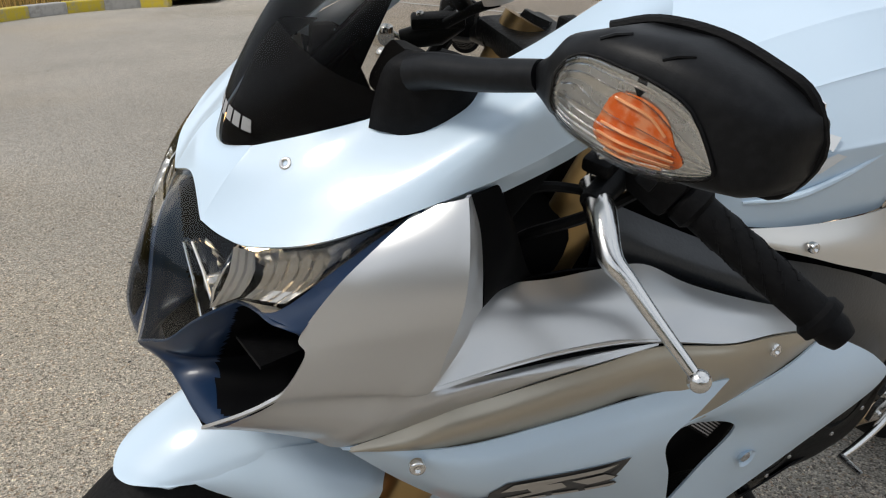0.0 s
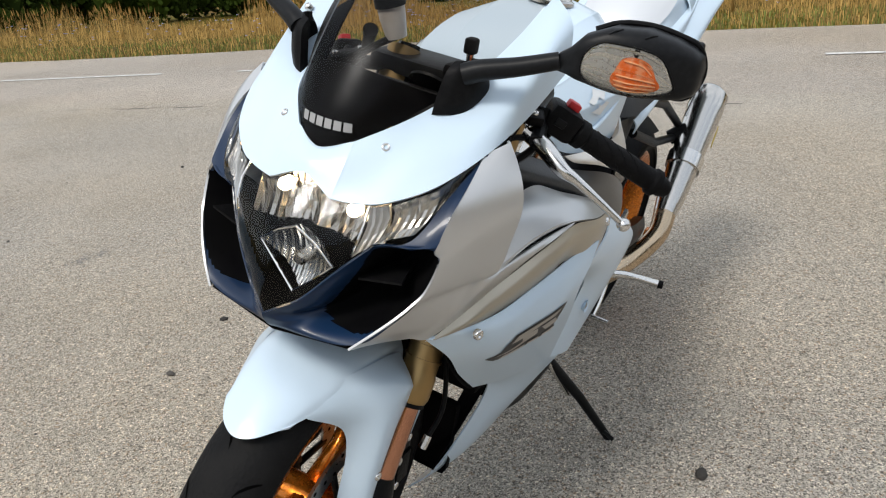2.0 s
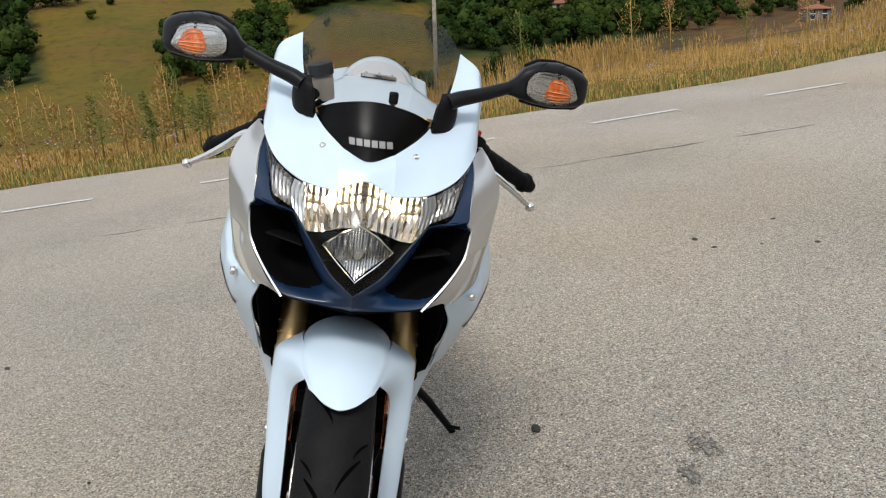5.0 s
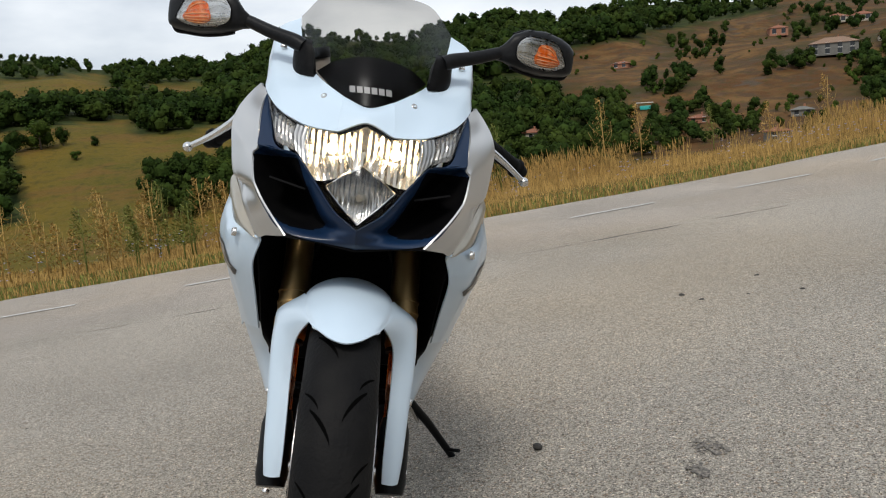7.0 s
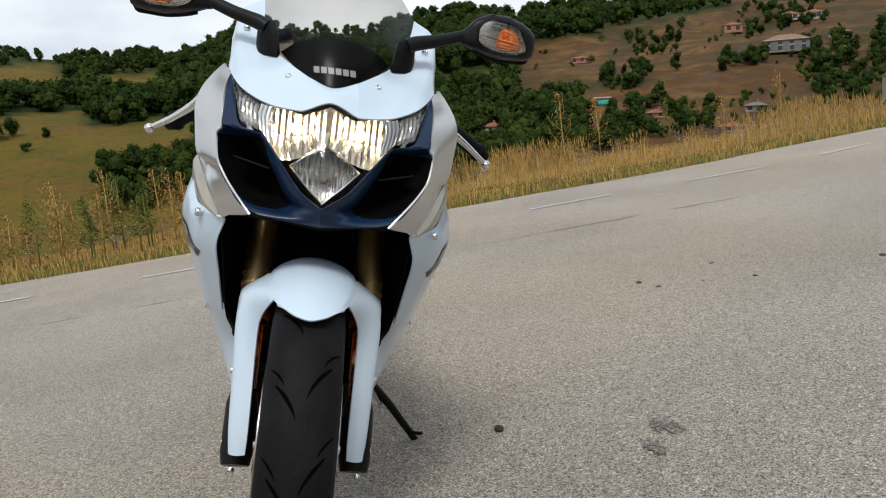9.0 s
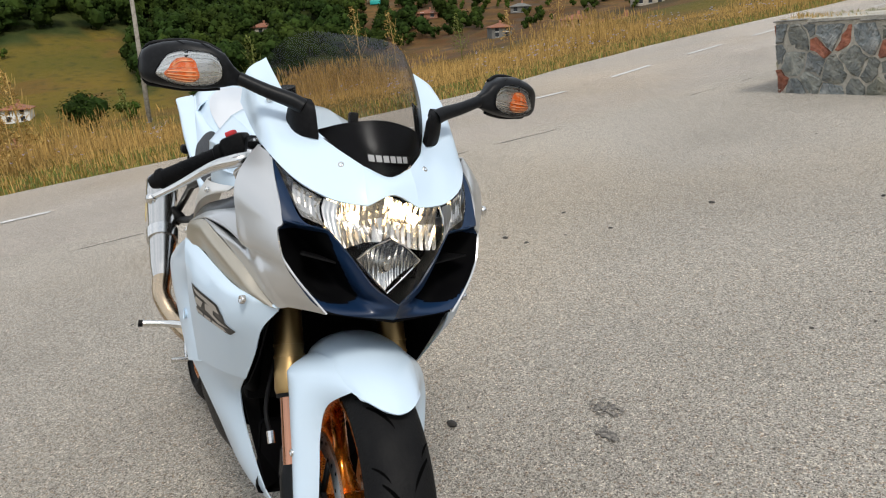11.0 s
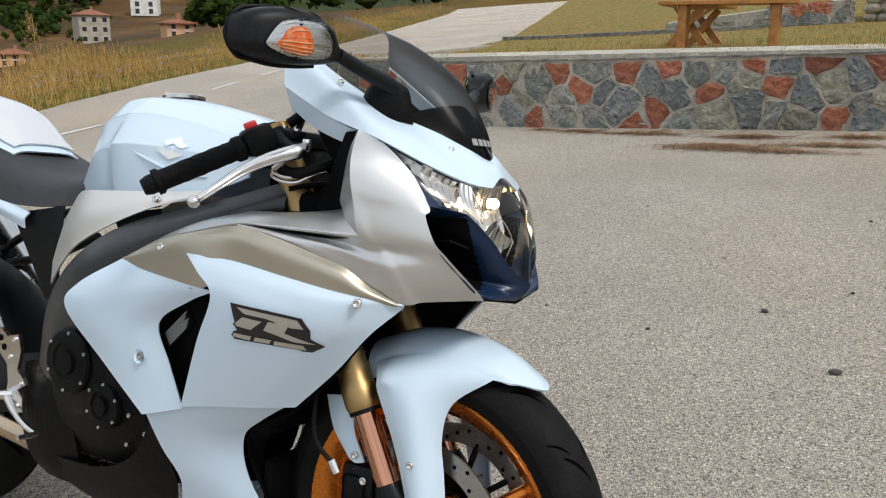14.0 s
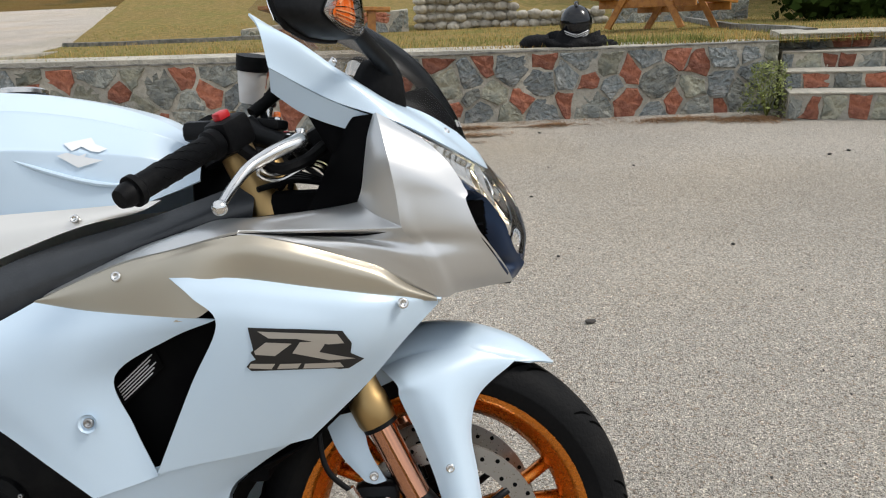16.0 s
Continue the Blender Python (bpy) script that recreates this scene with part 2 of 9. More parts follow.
M_LOT = asphalt("lot_asphalt", (0.497, 0.455, 0.392), (0.80, 0.76, 0.69), (0.145, 0.126, 0.108), 0.22)
M_ROAD = asphalt("road_asphalt", (0.495, 0.447, 0.390), (0.60, 0.555, 0.505), (0.30, 0.277, 0.25), 0.1)
M_CRACK = material("tar_seam", (0.075, 0.068, 0.06), 0.9, grain=(30, (0.16, 0.145, 0.13), 0.7), bump=(60, 0.003))
M_STAIN = material("oil_stain", (0.085, 0.077, 0.068), 0.8, grain=(150, (0.30, 0.27, 0.23), 0.8), bump=(120, 0.003))
M_LINE = material("road_paint", (0.62, 0.61, 0.58), 0.75, grain=(25, (0.36, 0.35, 0.33), 0.8))
M_PEBBLE = material("dark_pebble", (0.05, 0.045, 0.04), 0.9, random_tint=0.5)
M_KERB_Y = material("yellow_kerb_paint", (0.55, 0.42, 0.03), 0.7, grain=(14, (0.33, 0.3, 0.22), 0.6))
M_KERB_W = material("grey_kerb_paint", (0.42, 0.4, 0.37), 0.75, grain=(14, (0.25, 0.24, 0.22), 0.6))
M_DRYGRASS = material("dry_grass", (0.44, 0.285, 0.095), 0.8, island_tint=0.45, spec=0.2)
M_GREENGRASS = material("green_grass", (0.16, 0.18, 0.045), 0.8, island_tint=0.45, spec=0.2)
M_LEAF = material("tree_leaf", (0.0185, 0.0345, 0.0075), 0.8, stain=(0.05, (0.033, 0.048, 0.009), 0.9), island_tint=0.5, spec=0.03)
M_LEAF2 = material("bush_leaf", (0.034, 0.060, 0.010), 0.8, stain=(0.08, (0.050, 0.064, 0.012), 0.9), island_tint=0.5, spec=0.03)
M_BARK = material("bark", (0.1, 0.08, 0.06), 0.9, grain=(20, (0.05, 0.04, 0.03), 0.8), bump=(30, 0.02))
M_TILE = material("roof_tile", (0.27, 0.10, 0.05), 0.85, grain=(2.5, (0.15, 0.07, 0.045), 0.9))
M_PLASTER = material("house_plaster", (0.40, 0.35, 0.28), 0.85, grain=(0.7, (0.28, 0.25, 0.2), 0.7))
M_GREYWALL = material("grey_plaster", (0.16, 0.155, 0.14), 0.85, grain=(0.7, (0.11, 0.11, 0.10), 0.7))
M_WHITEWALL = material("white_plaster", (0.72, 0.71, 0.68), 0.85, grain=(0.7, (0.55, 0.54, 0.5), 0.7))
M_BRICKWALL = material("red_brick_wall", (0.34, 0.15, 0.085), 0.85, grain=(1.7, (0.25, 0.12, 0.08), 0.7))
M_PANE = material("dark_pane", (0.03, 0.035, 0.04), 0.15)
M_TEAL = material("teal_tarp", (0.02, 0.4, 0.36), 0.6, grain=(2, (0.02, 0.28, 0.27), 0.6))
M_MORTAR = material("mortar", (0.50, 0.455, 0.375), 0.95, grain=(12, (0.33, 0.31, 0.26), 0.9), stain=(2.5, (0.30, 0.285, 0.245), 0.8), bump=(35, 0.02))
M_STONE_G = material("grey_schist", (0.31, 0.315, 0.275), 0.85, grain=(14, (0.17, 0.185, 0.175), 0.95), stain=(5, (0.44, 0.41, 0.33), 0.85), bump=(14, 0.09), random_tint=0.32)
M_STONE_B = material("blue_grey_stone", (0.205, 0.225, 0.222), 0.85, grain=(16, (0.32, 0.325, 0.305), 0.95), stain=(6, (0.125, 0.145, 0.15), 0.85), bump=(16, 0.09), random_tint=0.25)
M_STONE_O = material("olive_schist", (0.30, 0.29, 0.22), 0.85, grain=(12, (0.18, 0.185, 0.15), 0.95), stain=(5, (0.42, 0.38, 0.28), 0.85), bump=(14, 0.09), random_tint=0.35)
M_STONE_R = material("red_sandstone", (0.335, 0.118, 0.066), 0.85, grain=(18, (0.225, 0.076, 0.046), 0.85), stain=(6, (0.42, 0.20, 0.13), 0.75), bump=(18, 0.06), random_tint=0.35)
M_STONE_C = material("capping_slab", (0.22, 0.21, 0.185), 0.85, grain=(12, (0.10, 0.10, 0.09), 0.95), bump=(25, 0.02))
M_PALE = material("pale_boulder", (0.45, 0.41, 0.34), 0.85, grain=(6, (0.3, 0.27, 0.22), 0.8), bump=(12, 0.04), random_tint=0.25)
M_TABLE = material("varnished_pine", (0.4, 0.17, 0.035), 0.4, grain=(16, (0.27, 0.1, 0.02), 0.8), bump=(40, 0.003), random_tint=0.15)
M_NEEDLE = material("pine_needles", (0.20, 0.105, 0.042), 0.9, island_tint=0.6)
M_POLE = material("weathered_pole", (0.3, 0.27, 0.23), 0.9, grain=(8, (0.18, 0.16, 0.13), 0.8))
M_FLOWER = material("chicory_flower", (0.36, 0.4, 0.66), 0.7)
layered(M_STONE_G, 9.0, (0.24, 0.245, 0.22), 0.55, (1, 1, 5))
layered(M_STONE_B, 9.0, (0.15, 0.165, 0.165), 0.55, (1, 1, 5))

# ---- land: parking lot, road, verge, valley and hills ----
# az: degrees from +y towards -x; the lot lies round the origin
EDGE = [(48, 90), (33, 62), (24, 44), (18.4, 31), (14.1, 20.5), (12.35, 15.5), (11.2, 10.5), (10.0, 7.2), (8.95, 5.0), (8.35, 2.0), (8.05, -0.8), (7.85, -3.6), (7.45, -6.2), (6.85, -9.5), (6.3, -15.0), (4.2, -24.0), (-3.0, -38.0)]
SKYLINE = [(20, 4.0), (50, 6.8), (60, 7.9), (70, 8.5), (76, 8.7), (78, 9.2), (82, 9.5), (84.5, 9.1), (86.5, 8.8), (89, 9.1), (91.5, 9.7), (93, 9.9), (95, 9.4), (96.5, 8.7), (98.5, 8.3), (101, 8.7), (105, 9.3), (108, 10.1), (113, 11.0), (120, 7.5), (130, 5.0), (145, 3.0), (175, 2.0)]


def smooth_step(a, b, x):
    t = min(1.0, max(0.0, (x - a) / (b - a)))
    return t * t * (3 - 2 * t)


def table_at(table, x):
    for (xa, ya), (xb, yb) in zip(table, table[1:]):
        if x <= xb:
            return ya + (yb - ya) * max(0.0, x - xa) / (xb - xa)
    return table[-1][1]


def lot_z(x):
    """The lot lifts a little towards the road."""
    return 0.012 * min(6.5, max(0.0, -x - 2.2))


def road_width(y):
    return 3.55 + 0.5 * smooth_step(1, 8, y) + 2.2 * smooth_step(10, 30, y)


def wall_line_x(y):
    """The lawn's side along the road."""
    return -4.22 - 0.28 * (y - 5.43)


def terrace_z(y):
    b = max(0.0, y - 5.45)
    return 0.545 - 0.05 * min(b, 5.0) - 0.03 * min(max(b - 5.0, 0.0), 5.0) + 0.04 * max(0.0, b - 10.0)


def edge_x(y):
    """Where the far side of the road lies at y."""
    for (xa, ya), (xb, yb) in zip(EDGE, EDGE[1:]):
        if yb <= y <= ya:
            return -(xb + (xa - xb) * (y - yb) / (ya - yb))
    return -48.0 if y > 90 else 6.0


def land(x, y):
    """Height of the natural ground."""
    r = math.hypot(x, y)
    az = math.degrees(math.atan2(-x, y))
    beyond = edge_x(y) - x
    n = noise.fractal(Vector((x * 0.006, y * 0.006, 3.1)), 1.0, 2.0, 4)
    fine = noise.fractal(Vector((x * 0.25, y * 0.25, 7.7)), 1.0, 2.0, 3)
    if -6 < az < 175 and beyond > 0:
        # verge, a bank down into the valley, then the slopes opposite
        drop = -10.0 * smooth_step(1.8, 90, beyond) * smooth_step(30, 75, az)
        far = max(0.0, beyond - 120)
        steep = (math.tan(radians(table_at(SKYLINE, az))) * 1000 + 9.0) / 860
        rise = steep * far * smooth_step(0, 240, far)
        return lot_z(x) + drop + min(rise, steep * 860 + 0.03 * far) + n * 16 * smooth_step(80, 440, far) + fine * 0.10 * smooth_step(0.3, 3, beyond) + 0.05 * smooth_step(0, 0.8, beyond)
    # inner side: lawn terrace behind the wall
    if y > 5.5 and x > wall_line_x(y) - 0.3:
        return terrace_z(y) - 0.06 + 0.10 * max(0.0, r - 60)
    return lot_z(x) - 0.06 + 0.1 * max(0.0, r - 60)


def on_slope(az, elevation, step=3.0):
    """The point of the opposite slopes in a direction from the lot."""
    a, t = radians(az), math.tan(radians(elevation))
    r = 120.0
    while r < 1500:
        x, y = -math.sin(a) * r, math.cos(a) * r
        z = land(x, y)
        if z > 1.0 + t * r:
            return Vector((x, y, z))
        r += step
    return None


# ground sheet in rings that widen with distance
rings = [0.0]
while rings[-1] < 2600:
    rings.append(rings[-1] + max(0.7, rings[-1] * 0.03))
SECTORS = 360
gv, gf = [(0, 0, -0.05)], []
for r in rings[1:]:
    for k in range(SECTORS):
        a = 2 * math.pi * k / SECTORS
        x, y = -math.sin(a) * r, math.cos(a) * r
        z = land(x, y)
        # paved surfaces and the lawn are plates of their own above the soil
        if edge_x(y) < x + 0.5 and r < 50:
            z = lot_z(x) - 0.10
        gv.append((x, y, z))
for k in range(SECTORS):
    gf.append((0, 1 + k, 1 + (k + 1) % SECTORS))
for i in range(len(rings) - 2):
    o, p = 1 + i * SECTORS, 1 + (i + 1) * SECTORS
    for k in range(SECTORS):
        j = (k + 1) % SECTORS
        gf.append((o + k, p + k, p + j, o + j))


def meadow_material():
    """Dry and green meadow in patches, bare brown soil on the steep slopes."""
    m = bpy.data.materials.new("meadow")
    m.use_nodes = True
    nt = m.node_tree
    b = nt.nodes["Principled BSDF"]
    b.inputs["Roughness"].default_value, b.inputs["Specular IOR Level"].default_value = 0.95, 0.1
    co = nt.nodes.new("ShaderNodeTexCoord")
    def noise_at(scale, detail, lo, hi, stretch=None):
        n = nt.nodes.new("ShaderNodeTexNoise")
        n.inputs["Scale"].default_value, n.inputs["Detail"].default_value = scale, detail
        if stretch:
            mp = nt.nodes.new("ShaderNodeMapping")
            mp.inputs["Scale"].default_value = stretch
            nt.links.new(co.outputs["Object"], mp.inputs["Vector"])
            nt.links.new(mp.outputs["Vector"], n.inputs["Vector"])
        else:
            nt.links.new(co.outputs["Object"], n.inputs["Vector"])
        r = nt.nodes.new("ShaderNodeMapRange")
        r.inputs["From Min"].default_value, r.inputs["From Max"].default_value = lo, hi
        nt.links.new(n.outputs["Fac"], r.inputs["Value"])
        return r.outputs["Result"]
    def mix(fac, a, bb):
        x = nt.nodes.new("ShaderNodeMix")
        x.data_type = "RGBA"
        nt.links.new(fac, x.inputs["Factor"])
        for key, v in (("A", a), ("B", bb)):
            if isinstance(v, tuple):
                x.inputs[key].default_value = (*v, 1)
            else:
                nt.links.new(v, x.inputs[key])
        return x.outputs["Result"]
    fields = mix(noise_at(0.018, 5.0, 0.42, 0.6), (0.135, 0.091, 0.010), (0.070, 0.066, 0.006))
    strips = mix(noise_at(0.05, 4.0, 0.5, 0.62, (1, 1, 6)), fields, (0.115, 0.066, 0.014))
    geo = nt.nodes.new("ShaderNodeAttribute")
    geo.attribute_name = "soil"
    soil = mix(noise_at(0.05, 9.0, 0.42, 0.6), (0.088, 0.042, 0.015), (0.150, 0.084, 0.032))
    soil = mix(noise_at(0.022, 10.0, 0.5, 0.62), soil, (0.048, 0.040, 0.014))
    soil = mix(noise_at(0.09, 10.0, 0.55, 0.68, (1, 1, 3)), soil, (0.080, 0.060, 0.046))
    soil = mix(noise_at(0.10, 11.0, 0.50, 0.60, (1, 1, 0.3)), soil, (0.076, 0.045, 0.024))
    tufts = mix(noise_at(9.0, 4.0, 0.5, 0.62), strips, (0.15, 0.105, 0.035))
    ground = mix(geo.outputs["Fac"], tufts, soil)
    speck = mix(noise_at(0.35, 9.0, 0.50, 0.80), ground, (0.050, 0.046, 0.014))
    woods = nt.nodes.new("ShaderNodeAttribute")
    woods.attribute_name = "undergrowth"
    brush = mix(noise_at(0.12, 6.0, 0.4, 0.65), (0.020, 0.032, 0.008), (0.050, 0.058, 0.016))
    tuft = mix(woods.outputs["Fac"], speck, brush)
    nt.links.new(tuft, b.inputs["Base Color"])
    u = nt.nodes.new("ShaderNodeBump")
    u.inputs["Distance"].default_value, u.inputs["Strength"].default_value = 0.3, 0.7
    n = nt.nodes.new("ShaderNodeTexNoise")
    n.inputs["Scale"].default_value, n.inputs["Detail"].default_value = 1.5, 8.0
    nt.links.new(co.outputs["Object"], n.inputs["Vector"])
    nt.links.new(n.outputs["Fac"], u.inputs["Height"])
    nt.links.new(u.outputs["Normal"], b.inputs["Normal"])
    return m


M_MEADOW = meadow_material()
ground = mesh_of("ground", gv, gf, M_MEADOW, smooth=True)
tagged(ground, "dry yellow and green meadow with bare brown hillsides across the valley", "ground", kind="structure")
# top of the bare hill that stands before the wooded one
CREST = [(20, 9.0), (55, 7.8), (63.4, 7.5), (67.3, 7.2), (71, 6.85), (76.4, 6.6), (80, 5.6), (84, 4.0), (175, 0.0)]
soil_layer = ground.data.attributes.new("soil", "FLOAT", "POINT")
soil = []
for x, y, z in gv:
    az, r = math.degrees(math.atan2(-x, y)), math.hypot(x, y)
    crest = table_at(CREST, az) + 0.5 * noise.noise(Vector((x * 0.01, y * 0.01, 5)))
    seen = math.degrees(math.atan2(z - 1, max(r, 1)))
    soil.append(smooth_step(82, 76, az + 8 * noise.noise(Vector((x * 0.02, y * 0.02, 0)))) * smooth_step(30, 80, r) * smooth_step(20, 40, az) * smooth_step(crest + 0.25, crest - 0.15, seen))
soil_layer.data.foreach_set("value", soil)


def sheet(name, outline, z, mat, steps=0):
    bm = bmesh.new()
    f = bm.faces.new([bm.verts.new((x, y, z)) for x, y in outline])
    bmesh.ops.triangulate(bm, faces=[f])
    return link(name, bm, mat)


# the road: a strip along its far edge, widening to the north
far_side = curve_pts([(-x, y, 0) for x, y in EDGE], 8)
rv, rf = [], []
for i, p in enumerate(far_side):
    d = (far_side[min(i + 1, len(far_side) - 1)] - far_side[max(i - 1, 0)]).normalized()
    n = Vector((-d.y, d.x, 0))
    if n.x < 0:
        n = -n
    for k in range(5):
        q = p + n * (road_width(p.y) * k / 4) + n * (0.08 * noise.noise(p * 1.3) if k == 0 else 0)
        rv.append((q.x, q.y, lot_z(q.x) + (0.012 if k < 4 else -0.006)))
for i in range(len(far_side) - 1):
    for k in range(4):
        rf.append((i * 5 + k, i * 5 + k + 1, i * 5 + k + 6, i * 5 + k + 5))
road = mesh_of("road", rv, rf, M_ROAD)
tagged(road, "pale worn two-lane asphalt road running past the lot", "road", kind="structure")

near_side = [Vector(rv[i * 5 + 4]) for i in range(len(far_side))]
# the lot reaches under the road's edge and climbs with it
lv, lf = [], []
lot_rows = [p for p in near_side if -40 < p.y < 62]
for p in lot_rows:
    right = 16.0 if p.y < 5.6 else wall_line_x(p.y) + 0.12
    left = p.x - 0.8
    for k in range(9):
        x = left + (max(right, left + 0.9) - left) * k / 8
        lv.append((x, p.y, lot_z(x)))
for i in range(len(lot_rows) - 1):
    for k in range(8):
        lf.append((i * 9 + k, i * 9 + k + 1, i * 9 + k + 10, i * 9 + k + 9))
lot = mesh_of("pavement", lv, lf, M_LOT)
tagged(lot, "rough pale grey asphalt parking lot with stone chips", "pavement", kind="structure")

# tar seam where the lot meets the road
sv, sf = [], []
seam = [p for p in near_side if -20 < p.y < 26]
seam = curve_pts(seam, 5)
for i, p in enumerate(seam):
    w = max(0.003, 0.011 + 0.022 * noise.noise(Vector((p.x * 2, p.y * 2, 1))))
    o = 0.07 * noise.noise(Vector((p.x * 3.1, p.y * 3.1, 5)))
    sv += [(p.x - w + o, p.y, p.z + 0.006), (p.x + w + o, p.y, p.z + 0.006)]
    if i and noise.noise(Vector((p.x * 0.9, p.y * 0.9, 8))) > -0.12:
        sf.append((2 * i - 2, 2 * i - 1, 2 * i + 1, 2 * i))
tagged(mesh_of("road_seam", sv, sf, M_CRACK), "broken dark tar seam between road and lot", "trim", kind="structure")

# dashes of the centre line
for k in range(-9, 12):
    y0 = -3.42 + 1.87 * k
    long = 1.86 if k < -2 else 0.92
    bm = bmesh.new()
    prev = None
    for j in range(4):
        y = y0 + long * j / 3
        x = edge_x(y) + 0.5 * road_width(y)
        d = Vector((edge_x(y + 0.3) - edge_x(y - 0.3), 0.6, 0)).normalized()
        n = Vector((-d.y, d.x, 0)) * 0.045
        pair = [bm.verts.new((x + n.x, y + n.y, lot_z(x) + 0.018)), bm.verts.new((x - n.x, y - n.y, lot_z(x) + 0.018))]
        if prev:
            bm.faces.new((prev[0], prev[1], pair[1], pair[0]))
        prev = pair
    dash = link("road_dash", bm, M_LINE)
    tagged(dash, "worn white painted dash on the road", "road marking", "dashes of the centre line", "structure")

# ---- materials of the motorcycle ----
def metallic(name, colour, rough, grain_scale=60.0, amount=0.12, metal=1.0, coat=0.0, stretch=(1, 1, 1)):
    m = material(name, colour, rough, metal, coat=coat)
    nt = m.node_tree
    b = nt.nodes["Principled BSDF"]
    co = nt.nodes.new("ShaderNodeTexCoord")
    mp = nt.nodes.new("ShaderNodeMapping")
    mp.inputs["Scale"].default_value = stretch
    n = nt.nodes.new("ShaderNodeTexNoise")
    n.inputs["Scale"].default_value, n.inputs["Detail"].default_value = grain_scale, 4.0
    nt.links.new(co.outputs["Object"], mp.inputs["Vector"])
    nt.links.new(mp.outputs["Vector"], n.inputs["Vector"])
    r = nt.nodes.new("ShaderNodeMapRange")
    r.inputs["To Min"].default_value, r.inputs["To Max"].default_value = max(0.02, rough - amount), rough + amount
    nt.links.new(n.outputs["Fac"], r.inputs["Value"])
    nt.links.new(r.outputs["Result"], b.inputs["Roughness"])
    return m


P_WHITE = material("pearl_white_paint", (0.565, 0.69, 0.805), 0.33, grain=(3.0, (0.535, 0.66, 0.775), 0.6), coat=0.4, bump=(900, 0.00002))
P_INLAY = metallic("pale_silver_paint", (0.74, 0.75, 0.76), 0.38, 300, 0.05, 0.6, 0.3)
P_SILVER = metallic("silver_satin_paint", (0.605, 0.605, 0.60), 0.32, 400, 0.02, 0.76, 0.12)
P_COVER = metallic("pale_champagne_paint", (0.72, 0.70, 0.66), 0.38, 400, 0.02, 0.62, 0.12)
P_BEIGE = metallic("champagne_paint", (0.47, 0.425, 0.345), 0.36, 400, 0.05, 0.72, 0.12)
P_BLUE = material("dark_blue_paint", (0.0055, 0.021, 0.058), 0.36, grain=(8, (0.0045, 0.015, 0.042), 0.6), coat=0.15, spec=0.3)
P_BLACK = material("black_plastic", (0.0045, 0.0045, 0.005), 0.5, grain=(120, (0.009, 0.009, 0.0095), 0.5), bump=(700, 0.0003), spec=0.1)
P_MIRRORBLACK = material("dark_grey_plastic", (0.0065, 0.007, 0.008), 0.42, grain=(150, (0.012, 0.0125, 0.014), 0.5), bump=(900, 0.00008), spec=0.16)
P_DUCT = material("matt_black_duct", (0.0025, 0.0025, 0.003), 0.7, grain=(20, (0.005, 0.005, 0.005), 0.5), spec=0.04)
P_RUBBER = material("tyre_rubber", (0.0070, 0.0070, 0.0074), 0.62, grain=(14, (0.0135, 0.013, 0.0125), 0.6), bump=(160, 0.0012), spec=0.09)
P_GRIP = material("rubber_grip", (0.003, 0.003, 0.0035), 0.65, grain=(90, (0.007, 0.007, 0.007), 0.5), bump=(260, 0.0006), spec=0.12)
P_SEAT = material("seat_vinyl", (0.03, 0.032, 0.036), 0.6, grain=(300, (0.045, 0.047, 0.05), 0.6), bump=(420, 0.0006), spec=0.3)
P_RIM = metallic("orange_gold_anodised", (0.62, 0.19, 0.018), 0.26, 90, 0.1, 0.85, 0.4)
P_GOLD = metallic("gold_fork_tube", (0.40, 0.27, 0.12), 0.42, 120, 0.08, 1.0, 0.0, (1, 1, 0.15))
P_COPPER = metallic("copper_slider", (0.55, 0.27, 0.17), 0.1, 80, 0.05)
P_STEEL = metallic("brushed_steel", (0.6, 0.585, 0.56), 0.22, 160, 0.1, 1.0, 0.0, (1, 6, 1))
P_PIPE = metallic("heat_tinted_pipe", (0.55, 0.43, 0.3), 0.25, 30, 0.1)
P_ALLOY = metallic("polished_alloy", (0.72, 0.71, 0.69), 0.22, 70, 0.1)
P_CHROME = metallic("chrome", (0.85, 0.85, 0.86), 0.06, 40, 0.03)
P_DISC = metallic("brake_disc_steel", (0.4, 0.39, 0.38), 0.3, 200, 0.1)
P_FRAME = material("black_frame", (0.0055, 0.006, 0.0065), 0.4, grain=(40, (0.010, 0.0105, 0.012), 0.5), coat=0.04, bump=(300, 0.0005), spec=0.12)
P_SPAR = material("satin_frame_paint", (0.026, 0.029, 0.033), 0.33, grain=(40, (0.034, 0.037, 0.042), 0.5), coat=0.1, bump=(300, 0.0003), spec=0.45)
P_ENGINE = material("engine_case", (0.004, 0.004, 0.0045), 0.45, grain=(40, (0.009, 0.009, 0.0085), 0.6), bump=(220, 0.001), spec=0.1)
P_RED = material("red_switch", (0.5, 0.015, 0.02), 0.4)
P_DECAL_S = metallic("decal_silver", (0.5, 0.47, 0.43), 0.4, 80, 0.05, 0.6)
P_DECAL_K = material("decal_black", (0.012, 0.012, 0.013), 0.35)
P_BADGE = material("badge_white", (0.75, 0.77, 0.78), 0.25, coat=0.5)
P_LOGO = material("screen_print_grey", (0.30, 0.30, 0.30), 0.5)
P_YELLOW = material("yellow_plate_paint", (0.6, 0.42, 0.02), 0.5)
P_ORANGE = material("amber_bulb_cover", (0.72, 0.13, 0.01), 0.25, coat=0.2, grain=(110, (0.80, 0.34, 0.16), 0.9))
P_AMBERRIB = material("amber_ridge_plastic", (0.85, 0.42, 0.20), 0.2, coat=0.4)
P_REFLECT = metallic("faceted_reflector", (0.58, 0.56, 0.53), 0.24, 90, 0.04)
